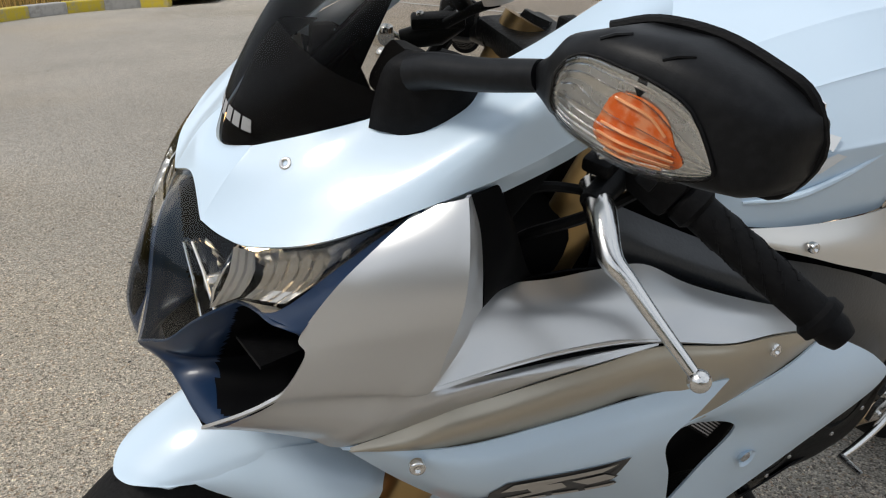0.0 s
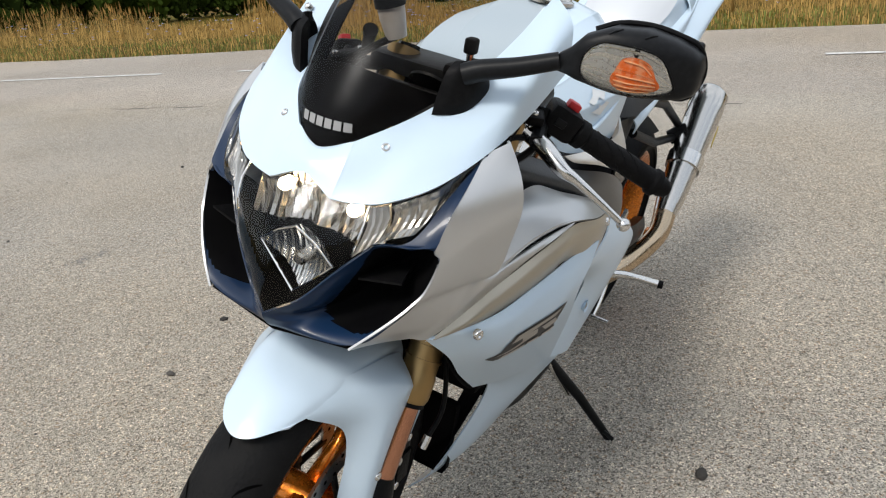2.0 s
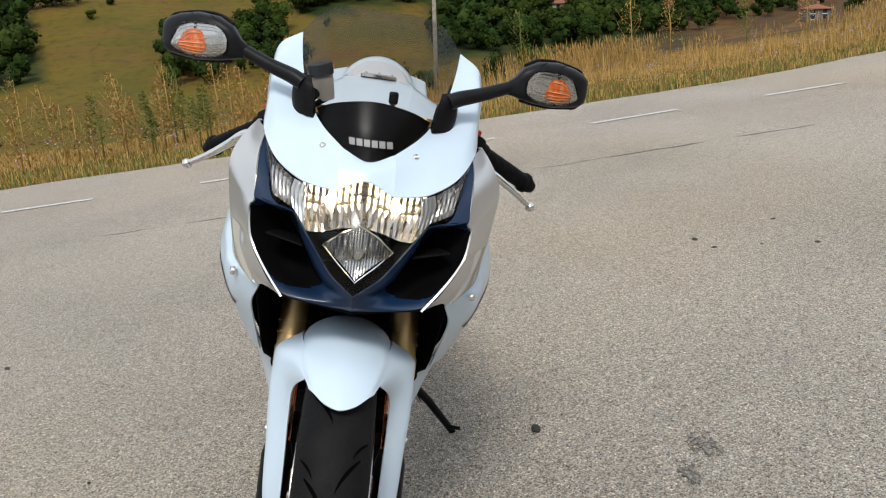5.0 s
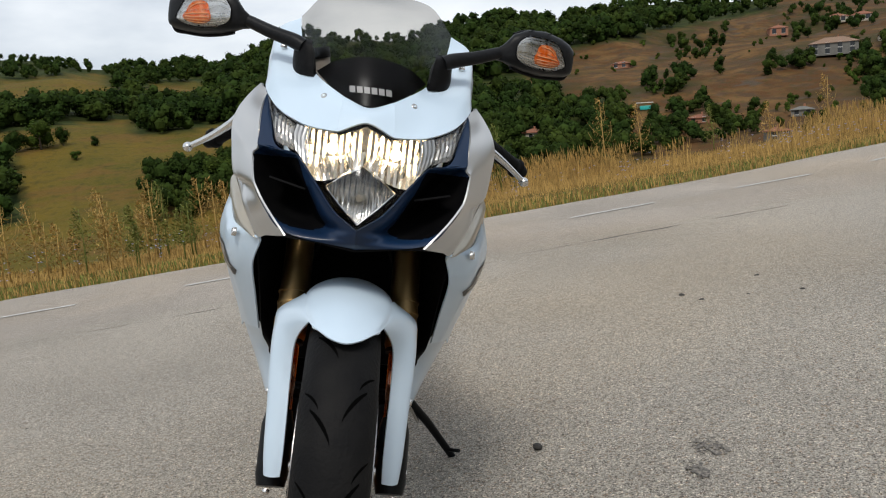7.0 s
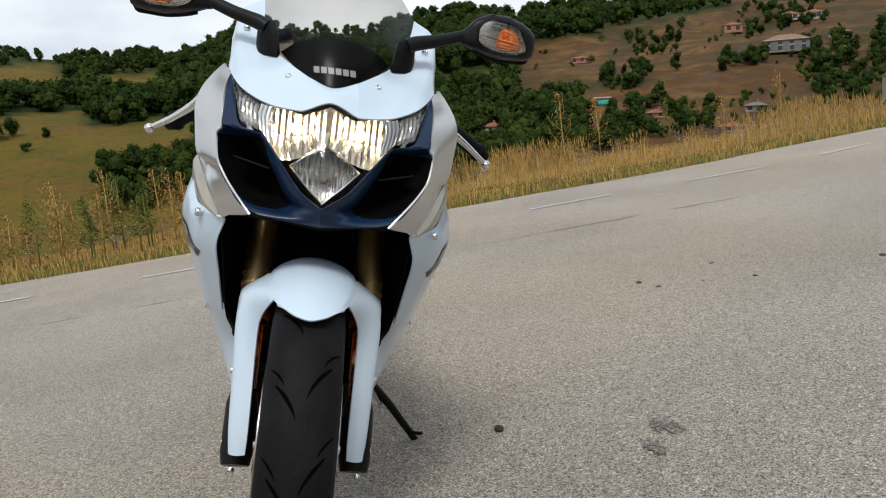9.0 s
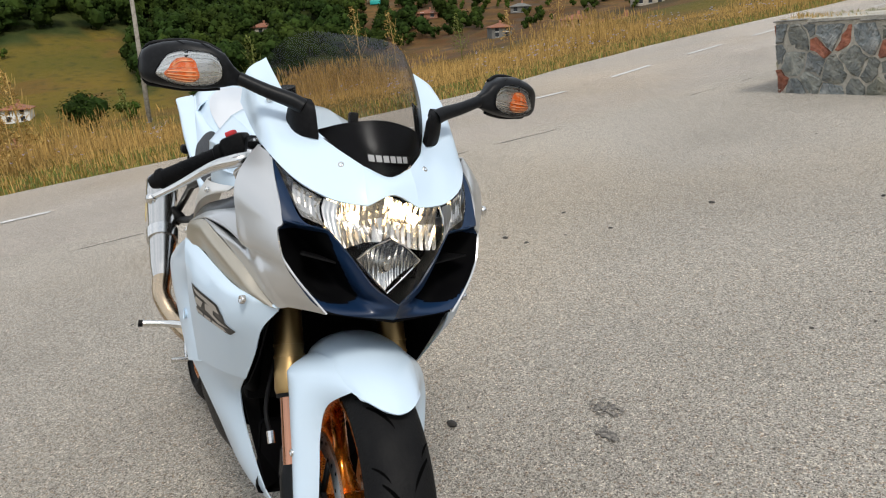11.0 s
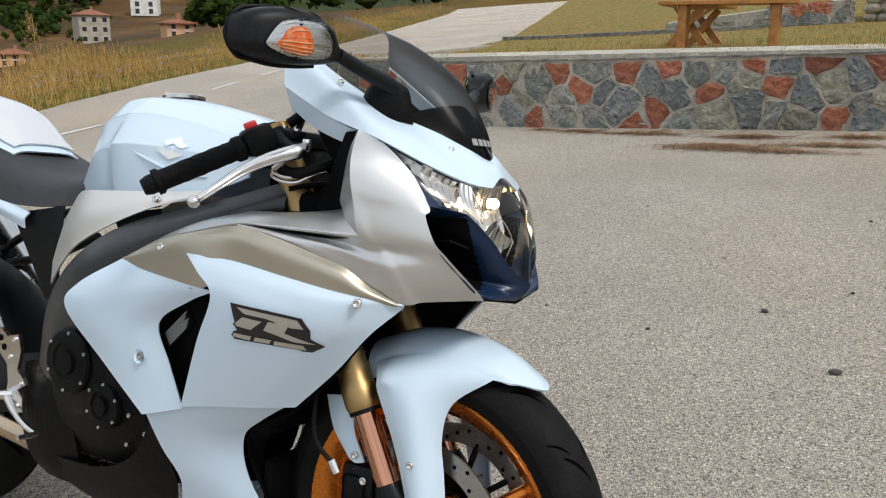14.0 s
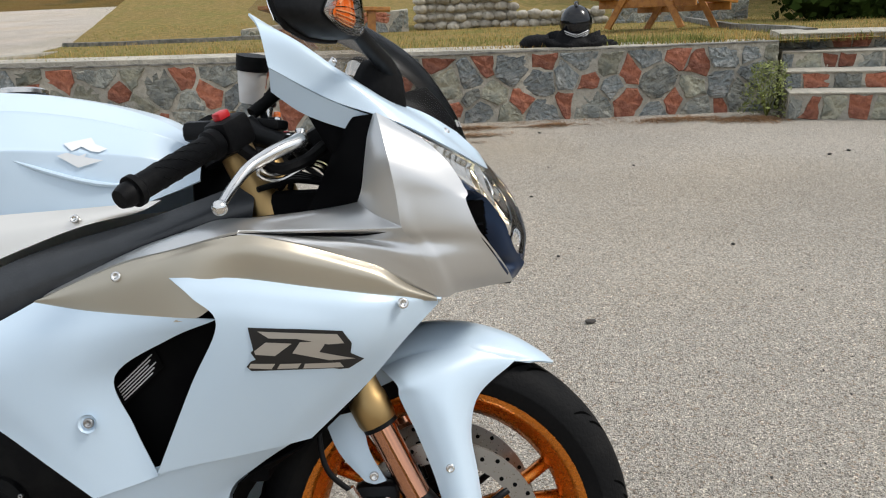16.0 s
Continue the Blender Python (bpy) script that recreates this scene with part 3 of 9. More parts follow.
P_BOWL = metallic("lamp_reflector", (0.66, 0.66, 0.65), 0.22, 60, 0.05)
P_WING = metallic("satin_lamp_wing", (0.62, 0.62, 0.62), 0.36, 90, 0.08)
P_GLINT = metallic("indicator_reflector", (0.60, 0.60, 0.60), 0.3, 220, 0.16, 0.9)
P_BAR = material("label_print", (0.5, 0.5, 0.5), 0.6)


def glass(name, colour, alpha, rough=0.03, gloss=1.0):
    """A thin clear or smoked shell: see-through with a sharp gloss."""
    m = bpy.data.materials.new(name)
    m.use_nodes = True
    nt = m.node_tree
    b = nt.nodes["Principled BSDF"]
    nt.nodes.remove(b)
    out = nt.nodes["Material Output"]
    tr = nt.nodes.new("ShaderNodeBsdfTransparent")
    tr.inputs["Color"].default_value = (*colour, 1)
    gl = nt.nodes.new("ShaderNodeBsdfGlossy")
    gl.inputs["Roughness"].default_value = rough
    gl.inputs["Color"].default_value = (0.9 * gloss, 0.92 * gloss, 0.95 * gloss, 1)
    fr = nt.nodes.new("ShaderNodeFresnel")
    fr.inputs["IOR"].default_value = alpha
    mx = nt.nodes.new("ShaderNodeMixShader")
    nt.links.new(fr.outputs["Fac"], mx.inputs["Fac"])
    nt.links.new(tr.outputs["BSDF"], mx.inputs[1])
    nt.links.new(gl.outputs["BSDF"], mx.inputs[2])
    nt.links.new(mx.outputs["Shader"], out.inputs["Surface"])
    return m


P_LENS = glass("clear_lens", (0.93, 0.93, 0.92), 1.32, 0.10)
P_SMOKED = glass("smoked_screen", (0.72, 0.69, 0.65), 1.45, 0.30, 0.25)
P_DARKSCREEN = material("screen_black_base", (0.006, 0.006, 0.007), 0.75, spec=0.03)


def lamp_material(name, colour, strength):
    m = bpy.data.materials.new(name)
    m.use_nodes = True
    b = m.node_tree.nodes["Principled BSDF"]
    b.inputs["Base Color"].default_value = (*colour, 1)
    b.inputs["Emission Color"].default_value = (*colour, 1)
    b.inputs["Emission Strength"].default_value = strength
    return m


P_BULB = lamp_material("lit_headlamp_bulb", (1.0, 0.74, 0.42), 26.0)
P_SIDEBULB = lamp_material("lit_position_bulb", (1.0, 0.62, 0.25), 4.0)

# ---- the motorcycle: x ahead from the front axle, y to its left, z up from the tyres; it leans on its stand ----
LEAN = -15.238
motorcycle = new("motorcycle")
motorcycle.matrix_world = pose(0, 0, 0, LEAN, 0, 0)
tagged(motorcycle, "white and silver sports motorcycle with orange wheels on its side stand", "motorcycle")


def spline(p0, p1, p2, p3, t):
    return 0.5 * (2 * p1 + (p2 - p0) * t + (2 * p0 - 5 * p1 + 4 * p2 - p3) * t * t + (3 * p1 - p0 - 3 * p2 + p3) * t ** 3)


def refine(line, n):
    p = [line[0] * 2 - line[1]] + list(line) + [line[-1] * 2 - line[-2]]
    out = [spline(*p[i - 1:i + 3], k / n) for i in range(1, len(p) - 2) for k in range(n)]
    return out + [p[-2]]


def net(rows, side=1, n=6, thick=0.003, closed_mirror=False, first=0, last=0):
    """A smooth shell through a net of (x, y, z); side -1 mirrors it; closed_mirror joins both halves at y = 0; first and last columns only guide the curve."""
    rows = [[Vector((x, y, z)) for x, y, z in r] for r in rows]
    if closed_mirror:
        rows = [[Vector((v.x, -v.y, v.z)) for v in reversed(r[1:])] + r for r in rows]
    fine = [refine(r, n) for r in rows]
    cols = [refine(c, n) for c in zip(*fine)]
    cols = cols[first * n:len(cols) - last * n]
    bm = bmesh.new()
    grid = [[bm.verts.new((v.x, v.y * side, v.z)) for v in c] for c in cols]
    for a, b in zip(grid, grid[1:]):
        for i in range(len(a) - 1):
            if (a[i].co - a[i + 1].co).length + (b[i].co - b[i + 1].co).length > 1e-6:
                bm.faces.new((a[i], a[i + 1], b[i + 1], b[i]))
    bmesh.ops.remove_doubles(bm, verts=bm.verts[:], dist=1e-5)
    bmesh.ops.recalc_face_normals(bm, faces=bm.faces[:])
    if thick:
        # turn the shell outwards, away from the bike's middle plane
        up = sum((f.normal.y * (1 if f.calc_center_median().y > 0 else -1) + 0.5 * f.normal.z + 0.5 * f.normal.x) * f.calc_area() for f in bm.faces)
        if up < 0:
            bmesh.ops.reverse_faces(bm, faces=bm.faces[:])
        bm.normal_update()
        bmesh.ops.solidify(bm, geom=bm.faces[:], thickness=thick)
        bmesh.ops.recalc_face_normals(bm, faces=bm.faces[:])
    return bm


def crisp(ob, angle=40):
    ob.data.set_sharp_from_angle(angle=radians(angle))
    return ob


def shell(name, rows, mat, side=1, parent=None, label="", **kw):
    return crisp(part(name, net(rows, side, **kw), mat, parent or motorcycle, label), 45)


def rod(name, pts, radii, mat, parent=None, label="", sides=14, bend=0, sy=1):
    bm = bmesh.new()
    pts = [Vector((p[0], p[1] * sy, p[2])) for p in pts]
    if bend:
        rr = radii if isinstance(radii, (list, tuple)) else [radii] * len(pts)
        fine = curve_pts(pts, bend)
        rs = [rr[min(i // bend, len(rr) - 2)] + (rr[min(i // bend + 1, len(rr) - 1)] - rr[min(i // bend, len(rr) - 2)]) * (i % bend) / bend for i in range(len(fine) - 1)] + [rr[-1]]
        pts, radii = fine, rs
    tube(bm, pts, radii, sides)
    bmesh.ops.recalc_face_normals(bm, faces=bm.faces[:])
    return crisp(part(name, bm, mat, parent or motorcycle, label), 40)


def block(name, lo, hi, mat, parent=None, bevel=0.004, m=None, label="", sy=1):
    bm = bmesh.new()
    box(bm, lo, hi, bevel, m)
    if sy < 0:
        bmesh.ops.scale(bm, vec=(1, -1, 1), verts=bm.verts[:])
        bmesh.ops.reverse_faces(bm, faces=bm.faces[:])
    return crisp(part(name, bm, mat, parent or motorcycle, label), 40)


def bolt(at, out, r=0.006, parent=None, mat=None):
    """A socket-head screw whose head faces along out."""
    at, out = Vector(at), Vector(out).normalized()
    bm = bmesh.new()
    turn = out.to_track_quat("Z", "Y").to_matrix().to_4x4()
    lathe(bm, [(0.0, 0.0004), (r * 0.45, 0.0004), (r * 0.5, 0.003), (r * 0.85, 0.0032), (r, 0.0015), (r, -0.004)], axis="z", sides=16)
    bmesh.ops.transform(bm, matrix=Matrix.Translation(at) @ turn, verts=bm.verts[:])
    return part("bolt", bm, mat or P_ALLOY, parent or motorcycle)


def disc_part(name, profile, at, out, mat, parent=None, sides=32, label=""):
    bm = bmesh.new()
    lathe(bm, profile, axis="z", sides=sides)
    bmesh.ops.transform(bm, matrix=Matrix.Translation(at) @ Vector(out).to_track_quat("Z", "Y").to_matrix().to_4x4(), verts=bm.verts[:])
    return crisp(part(name, bm, mat, parent or motorcycle, label), 40)


def tighten(rows, index, share=0.1):
    """Splits one column of a net in two close ones, so that the shell folds there."""
    out = []
    for r in rows:
        a, b, c = Vector(r[index - 1]), Vector(r[index]), Vector(r[index + 1])
        out.append(list(r[:index]) + [tuple(b.lerp(a, share)), tuple(b.lerp(c, share))] + list(r[index + 1:]))
    return out

# -- wheels --
def tyre_mesh(R, w, rim):
    bm = bmesh.new()
    prof = []
    h = w / 2
    for k in range(25):
        a = math.pi * k / 24
        y = -h * math.cos(a)
        prof.append((R - h * 0.92 * (1 - math.sin(a)) ** 1.15, y))
    prof = [(rim, -h * 0.78), (rim + 0.012, -h * 0.9), (rim + 0.028, -h * 0.99)] + prof[1:-1] + [(rim + 0.028, h * 0.99), (rim + 0.012, h * 0.9), (rim, h * 0.78)]
    lathe(bm, prof, axis="y", sides=96)
    return bm


def groove(R, w, a0, a1, y0, y1, depth=0.0005, width=0.0050):
    """A curved tread groove as a dark sunken strip."""
    bm = bmesh.new()
    h = w / 2
    pairs = []
    for k in range(9):
        t = k / 8
        a = a0 + (a1 - a0) * t
        y = y0 + (y1 - y0) * t ** 1.4
        half = width * math.sin(math.pi * (0.12 + 0.76 * t)) / R
        s = math.sqrt(max(0.0, 1 - (y / h) ** 2))
        r = R - h * 0.92 * (1 - s) ** 1.15 + depth
        pairs.append([bm.verts.new((r * math.cos(a + d), y, r * math.sin(a + d))) for d in (-half, half)])
    for p, q in zip(pairs, pairs[1:]):
        bm.faces.new((p[0], p[1], q[1], q[0]))
    return bm


M_GROOVE = material("tread_groove", (0.0015, 0.0015, 0.0015), 0.9, spec=0.02)


def wheel(name, at, R, w, spokes, hub, disc_y, disc_r):
    """A wheel: tyre, rim, spokes, hub and brake discs."""
    hold = new(name)
    hold.parent, hold.location = motorcycle, at
    rim_r = 0.228
    tyre = crisp(part("tyre", tyre_mesh(R, w, rim_r), P_RUBBER, hold, "worn black sports tyre"), 60)
    gm = []
    count = 14
    for k in range(count):
        for s in (-1, 1):
            a = 2 * math.pi * (k + (0.25 if s > 0 else 0)) / count
            gm.append(groove(R, w, a, a + 0.17, s * w * 0.06, s * w * 0.34))
            gm.append(groove(R, w, a + 0.17, a + 0.27, s * w * 0.24, s * w * 0.42, width=0.003))
    for g in gm:
        part("tread_groove", g, M_GROOVE, tyre)
    bm = bmesh.new()
    h = w * 0.42
    prof = [(rim_r + 0.004, -h + 0.005), (rim_r - 0.006, -h + 0.008), (rim_r - 0.012, -h + 0.02), (rim_r - 0.02, -h * 0.3), (rim_r - 0.02, h * 0.3), (rim_r - 0.012, h - 0.02), (rim_r - 0.006, h - 0.008), (rim_r + 0.004, h - 0.005), (rim_r + 0.003, h), (rim_r - 0.004, h - 0.001), (rim_r - 0.013, h - 0.010), (rim_r - 0.026, h - 0.024), (rim_r - 0.036, h * 0.3), (rim_r - 0.036, -h * 0.3), (rim_r - 0.026, -h + 0.024), (rim_r - 0.013, -h + 0.010), (rim_r - 0.004, -h + 0.001), (rim_r + 0.003, -h)]
    lathe(bm, prof, axis="y", sides=72, close=True)
    rim = crisp(part("rim", bm, P_RIM, hold, "orange-gold rim"), 45)
    for k in range(spokes):
        a = 2 * math.pi * k / spokes + 0.35
        for fork in (-1, 1):
            bm = bmesh.new()
            d = Vector((math.cos(a), 0, math.sin(a)))
            e = Vector((math.cos(a + fork * 0.16), 0, math.sin(a + fork * 0.16)))
            tube(bm, [d * 0.03, d * 0.1 + (e - d) * 0.02, e * (rim_r - 0.03)], [0.02, 0.012, 0.011], 10)
            bmesh.ops.scale(bm, vec=(1, 1.25, 1), verts=bm.verts[:])
            part("spoke", bm, P_RIM, rim)
    disc_part("hub", [(0, hub), (0.018, hub), (0.02, hub - 0.006), (0.034, hub - 0.01), (0.036, 0), (0.034, -hub + 0.01), (0.02, -hub + 0.006), (0.018, -hub), (0, -hub)], (0, 0, 0), (0, 1, 0), P_RIM, hold)
    for y in disc_y:
        bm = bmesh.new()
        lathe(bm, [(disc_r, -0.0025), (disc_r, 0.0025), (disc_r - 0.034, 0.0025), (disc_r - 0.034, -0.0025)], axis="y", sides=64, close=True)
        bmesh.ops.translate(bm, vec=(0, y, 0), verts=bm.verts[:])
        disc = crisp(part("brake_disc", bm, P_DISC, hold, "drilled steel brake disc"), 40)
        me = None
        for k in range(40):
            a = 2 * math.pi * k / 40
            r = disc_r - (0.008, 0.017, 0.026)[k % 3]
            if me is None:
                bm = bmesh.new()
                lathe(bm, [(0.0, -0.003), (0.0036, -0.003), (0.0036, 0.003), (0.0, 0.003)], axis="y", sides=8)
                hole = part("disc_hole", bm, P_DUCT, disc, smooth=False)
                me = hole.data
            else:
                hole = new("disc_hole", me)
                hole.parent = disc
            hole.location = (r * math.cos(a), y, r * math.sin(a))
        bm = bmesh.new()
        lathe(bm, [(0.04, y - 0.004), (0.06, y - 0.004), (0.06, y + 0.004), (0.04, y + 0.004)], axis="y", sides=32, close=True)
        carrier = part("disc_carrier", bm, P_FRAME, disc)
        for k in range(10):
            a = 2 * math.pi * k / 10
            d = Vector((math.cos(a), 0, math.sin(a)))
            bm = bmesh.new()
            tube(bm, [d * 0.055 + Vector((0, y, 0)), d * (disc_r - 0.03) + Vector((0, y, 0))], 0.006, 6)
            part("carrier_arm", bm, P_FRAME, disc)
    return hold


front_wheel = wheel("front_wheel", (0, 0, 0.30), 0.30, 0.117, 3, 0.06, (-0.062, 0.062), 0.155)
rear_wheel = wheel("rear_wheel", (-1.405, 0, 0.315), 0.318, 0.19, 3, 0.07, (-0.085,), 0.11)

# -- fork, steering head and front brakes --
for s in (1, -1):
    y = 0.101 * s
    foot, top = Vector((0.008, y, 0.285)), Vector((-0.300, y, 0.955))
    ax = (top - foot).normalized()
    fork = rod("fork_leg", [foot + ax * 0.235, foot + ax * 0.243, foot + ax * 0.275, foot + ax * 0.28, foot + ax * 0.31, foot + ax * 0.40, top], [0.027, 0.0295, 0.0295, 0.0275, 0.0275, 0.026, 0.026], P_GOLD, label="gold anodised fork tube", sides=28)
    rod("slider", [foot + ax * 0.03, foot + ax * 0.24], 0.0205, P_COPPER, fork, "copper-toned fork slider", 28)
    for q in (0.300, 0.322):
        rod("fork_ring", [foot + ax * q, foot + ax * (q + 0.004)], 0.0292, P_GOLD, fork, sides=28)
    rod("dust_seal", [foot + ax * 0.228, foot + ax * 0.237], 0.0265, P_BLACK, fork, sides=24)
    rod("axle_clamp", [foot - ax * 0.02, foot + ax * 0.0, foot + ax * 0.085, foot + ax * 0.11], [0.024, 0.028, 0.028, 0.022], P_FRAME, fork, sides=16)
    for dx in (-0.012, 0.016):
        bolt((0.012 + dx, y * 1.06, 0.262), (0.6, s * 0.2, -0.8), 0.006, fork)
    cal = new("brake_caliper")
    cal.parent = motorcycle
    block("caliper_body", (-0.1322, 0.066, 0.3073), (-0.0658, 0.103, 0.4034), P_FRAME, cal, 0.012, sy=s, label="black brake caliper")
    block("caliper_cap", (-0.1238, 0.100, 0.3221), (-0.0807, 0.108, 0.386), P_ENGINE, cal, 0.008, sy=s)
    for z in (0.33, 0.38):
        bolt((-0.083, 0.106 * s, z), (0, s, 0), 0.007, cal)
    rod("brake_hose", [(-0.1273, 0.1238, 0.3972), (-0.1706, 0.1269, 0.4478), (-0.1808, 0.1069, 0.555), (-0.1958, 0.0656, 0.6766)], 0.0042, P_BLACK, bend=8, sy=s)
    rod("hose_fitting", [(-0.1241, 0.1235, 0.3892), (-0.1353, 0.1252, 0.4092)], 0.007, P_ALLOY, sides=8, sy=s)
block("lower_yoke", (-0.2898, -0.1467, 0.6809), (-0.2119, 0.1477, 0.721), P_FRAME, bevel=0.01)
block("upper_yoke", (-0.3463, -0.14, 0.9207), (-0.257, 0.1416, 0.9511), P_FRAME, bevel=0.01)
rod("axle", [(-0.0023, -0.1282, 0.2988), (-0.0023, 0.1282, 0.2988)], 0.012, P_STEEL, label="steel front axle")

# -- front mudguard --
def guard(a, r, y, dz=0.0):
    return (math.sin(radians(a)) * r, y, 0.30 + math.cos(radians(a)) * r + dz)


shell("front_mudguard", [
    [guard(-22, 0.324, 0), guard(-22, 0.318, 0.035), guard(-22, 0.295, 0.066), guard(-22, 0.262, 0.078)],
    [guard(-8, 0.330, 0), guard(-8, 0.324, 0.036), guard(-7, 0.304, 0.068), guard(-5, 0.272, 0.082)],
    [guard(6, 0.332, 0), guard(6, 0.326, 0.035), guard(8, 0.308, 0.066), guard(11, 0.280, 0.080)],
    [guard(20, 0.328, 0), guard(19, 0.322, 0.034), guard(18, 0.308, 0.058), guard(18, 0.290, 0.070)],
    [guard(31, 0.322, 0), guard(29, 0.318, 0.028), guard(26, 0.310, 0.048), guard(24, 0.298, 0.058)],
    [guard(36.0, 0.318, 0), guard(34.5, 0.317, 0.022), guard(31.5, 0.313, 0.038), guard(28, 0.306, 0.051)]], P_WHITE, closed_mirror=True, label="white mudguard over the front tyre")
for s in (1, -1):
    wing = shell("mudguard_wing", [
        [(-0.0860, 0.0760, 0.5750), (-0.0460, 0.0775, 0.5900), (0.0100, 0.0750, 0.6000), (0.0660, 0.0640, 0.6000), (0.1220, 0.0500, 0.5800)],
        [(-0.0600, 0.1160, 0.5560), (-0.0400, 0.1180, 0.5640), (0.0102, 0.1050, 0.5720), (0.0680, 0.0810, 0.5735), (0.1160, 0.0605, 0.5705)],
        [(-0.0565, 0.1180, 0.5363), (-0.0228, 0.1225, 0.5371), (0.0112, 0.1184, 0.5324), (0.0420, 0.0970, 0.5300), (0.0620, 0.0800, 0.5290)],
        [(-0.0343, 0.1143, 0.4825), (-0.0074, 0.122, 0.483), (0.0186, 0.12, 0.4813), (0.038, 0.1007, 0.4774), (0.0473, 0.0834, 0.4734)],
        [(-0.0121, 0.1113, 0.4196), (0.0081, 0.119, 0.4198), (0.0285, 0.117, 0.418), (0.046, 0.1, 0.4144), (0.0546, 0.0828, 0.4106)],
        [(0.0069, 0.1080, 0.3448), (0.0228, 0.1160, 0.3419), (0.0411, 0.1145, 0.3401), (0.055, 0.1000, 0.3384), (0.0622, 0.0825, 0.3367)],
        [(0.0152, 0.1050, 0.3065), (0.0291, 0.1125, 0.2996), (0.0451, 0.1110, 0.2967), (0.0563, 0.0985, 0.298), (0.0607, 0.0840, 0.3012)]], P_WHITE, s, label="white fork guard of the mudguard")
    bolt((0.0127, 0.1204 * s, 0.4302), (0.1, s, 0), 0.0065, wing)
    bolt((0.0261, 0.1123 * s, 0.3519), (0.1, s, 0), 0.005, wing)
    # rear stay of the mudguard
    stay = shell("mudguard_stay", [
        [(-0.1732, 0.0936, 0.5066), (-0.1398, 0.1001, 0.5128), (-0.1143, 0.1003, 0.5188)],
        [(-0.1517, 0.0995, 0.4539), (-0.1315, 0.1038, 0.4543), (-0.1072, 0.1039, 0.4601)],
        [(-0.1146, 0.103, 0.41), (-0.1006, 0.105, 0.4062), (-0.083, 0.1052, 0.4106)]], P_WHITE, s)
    bolt((-0.1009, 0.1075 * s, 0.4194), (0, s, 0), 0.007, stay)

# -- nose: white cowl, screen, headlamp, blue chin --
shell("nose_cowl", tighten([
    [(0.0603, 0, 0.9137), (0.0456, 0.04, 0.9277), (0.0031, 0.0754, 0.9518), (-0.0411, 0.0952, 0.9702), (-0.0851, 0.1117, 0.9943), (-0.1402, 0.1284, 1.028), (-0.1953, 0.1396, 1.066), (-0.2397, 0.1462, 1.095)],
    [(0.0765, 0, 0.9019), (0.0672, 0.0433, 0.9050), (0.0385, 0.0825, 0.9140), (0.0085, 0.1172, 0.9290), (-0.0370, 0.1478, 0.9530), (-0.1056, 0.1694, 0.9991), (-0.1633, 0.1805, 1.039), (-0.2207, 0.1835, 1.067)],
    [(0.0857, 0, 0.8878), (0.0908, 0.0443, 0.8696), (0.0809, 0.0774, 0.8720), (0.0657, 0.1074, 0.8793), (0.0255, 0.1465, 0.9006), (-0.0420, 0.1755, 0.9345), (-0.125, 0.1854, 0.9645), (-0.2078, 0.1948, 1.011)]], 1), P_WHITE, closed_mirror=True, n=12, label="white nose cowl")
for s in (1, -1):
    shell("cowl_flank", [
        [(-0.055, 0.1746, 0.9357), (-0.0973, 0.18, 0.9509), (-0.1525, 0.1852, 0.9771), (-0.2077, 0.1926, 1.011)],
        [(-0.0976, 0.1653, 0.9229), (-0.1414, 0.1672, 0.9382), (-0.1743, 0.1703, 0.9539), (-0.2097, 0.1756, 0.9808)]], P_WHITE, s)
    for p in ((0.0286, 0.0732, 0.9264), (-0.1242, 0.1617, 1.021)):
        bolt((p[0], p[1] * s, p[2]), (0.6, s * 0.45, 0.65), 0.0055)

SCREEN = [
    [(0.0627, 0, 0.916), (0.0569, 0.02, 0.9203), (0.0439, 0.0389, 0.9287)],
    [(0.0397, 0, 0.9715), (0.0306, 0.0423, 0.9666), (0.0019, 0.0743, 0.9529)],
    [(-0.012, 0, 1.045), (-0.0279, 0.0666, 1.031), (-0.085, 0.1106, 0.9955)],
    [(-0.0981, 0, 1.105), (-0.1137, 0.0823, 1.089), (-0.1621, 0.1329, 1.044)],
    [(-0.2107, 0, 1.151), (-0.2150, 0.0935, 1.144), (-0.2419, 0.1451, 1.099)]]
screen = shell("windscreen", SCREEN, P_SMOKED, closed_mirror=True, n=10, thick=0.0, label="smoked see-through windscreen")
screen.visible_shadow = False
# the dark printed lower part of the screen, just inside it
shell("screen_base", [
    [(0.058, 0, 0.9147), (0.0523, 0.02, 0.919), (0.0398, 0.0377, 0.9275)],
    [(0.0436, 0, 0.9479), (0.0344, 0.0311, 0.9453), (0.0161, 0.0566, 0.9389)],
    [(0.0194, 0, 0.9831), (0.0081, 0.05, 0.9769), (-0.028, 0.0842, 0.964)],
    [(0.0019, 0, 1.002), (-0.0115, 0.0577, 0.9931), (-0.0589, 0.0951, 0.9763)]], P_DARKSCREEN, closed_mirror=True, n=8, thick=0.0015)
headlamp = new("headlamp")
headlamp.parent = motorcycle
tagged(headlamp, "lit clear headlamp with chrome reflectors")
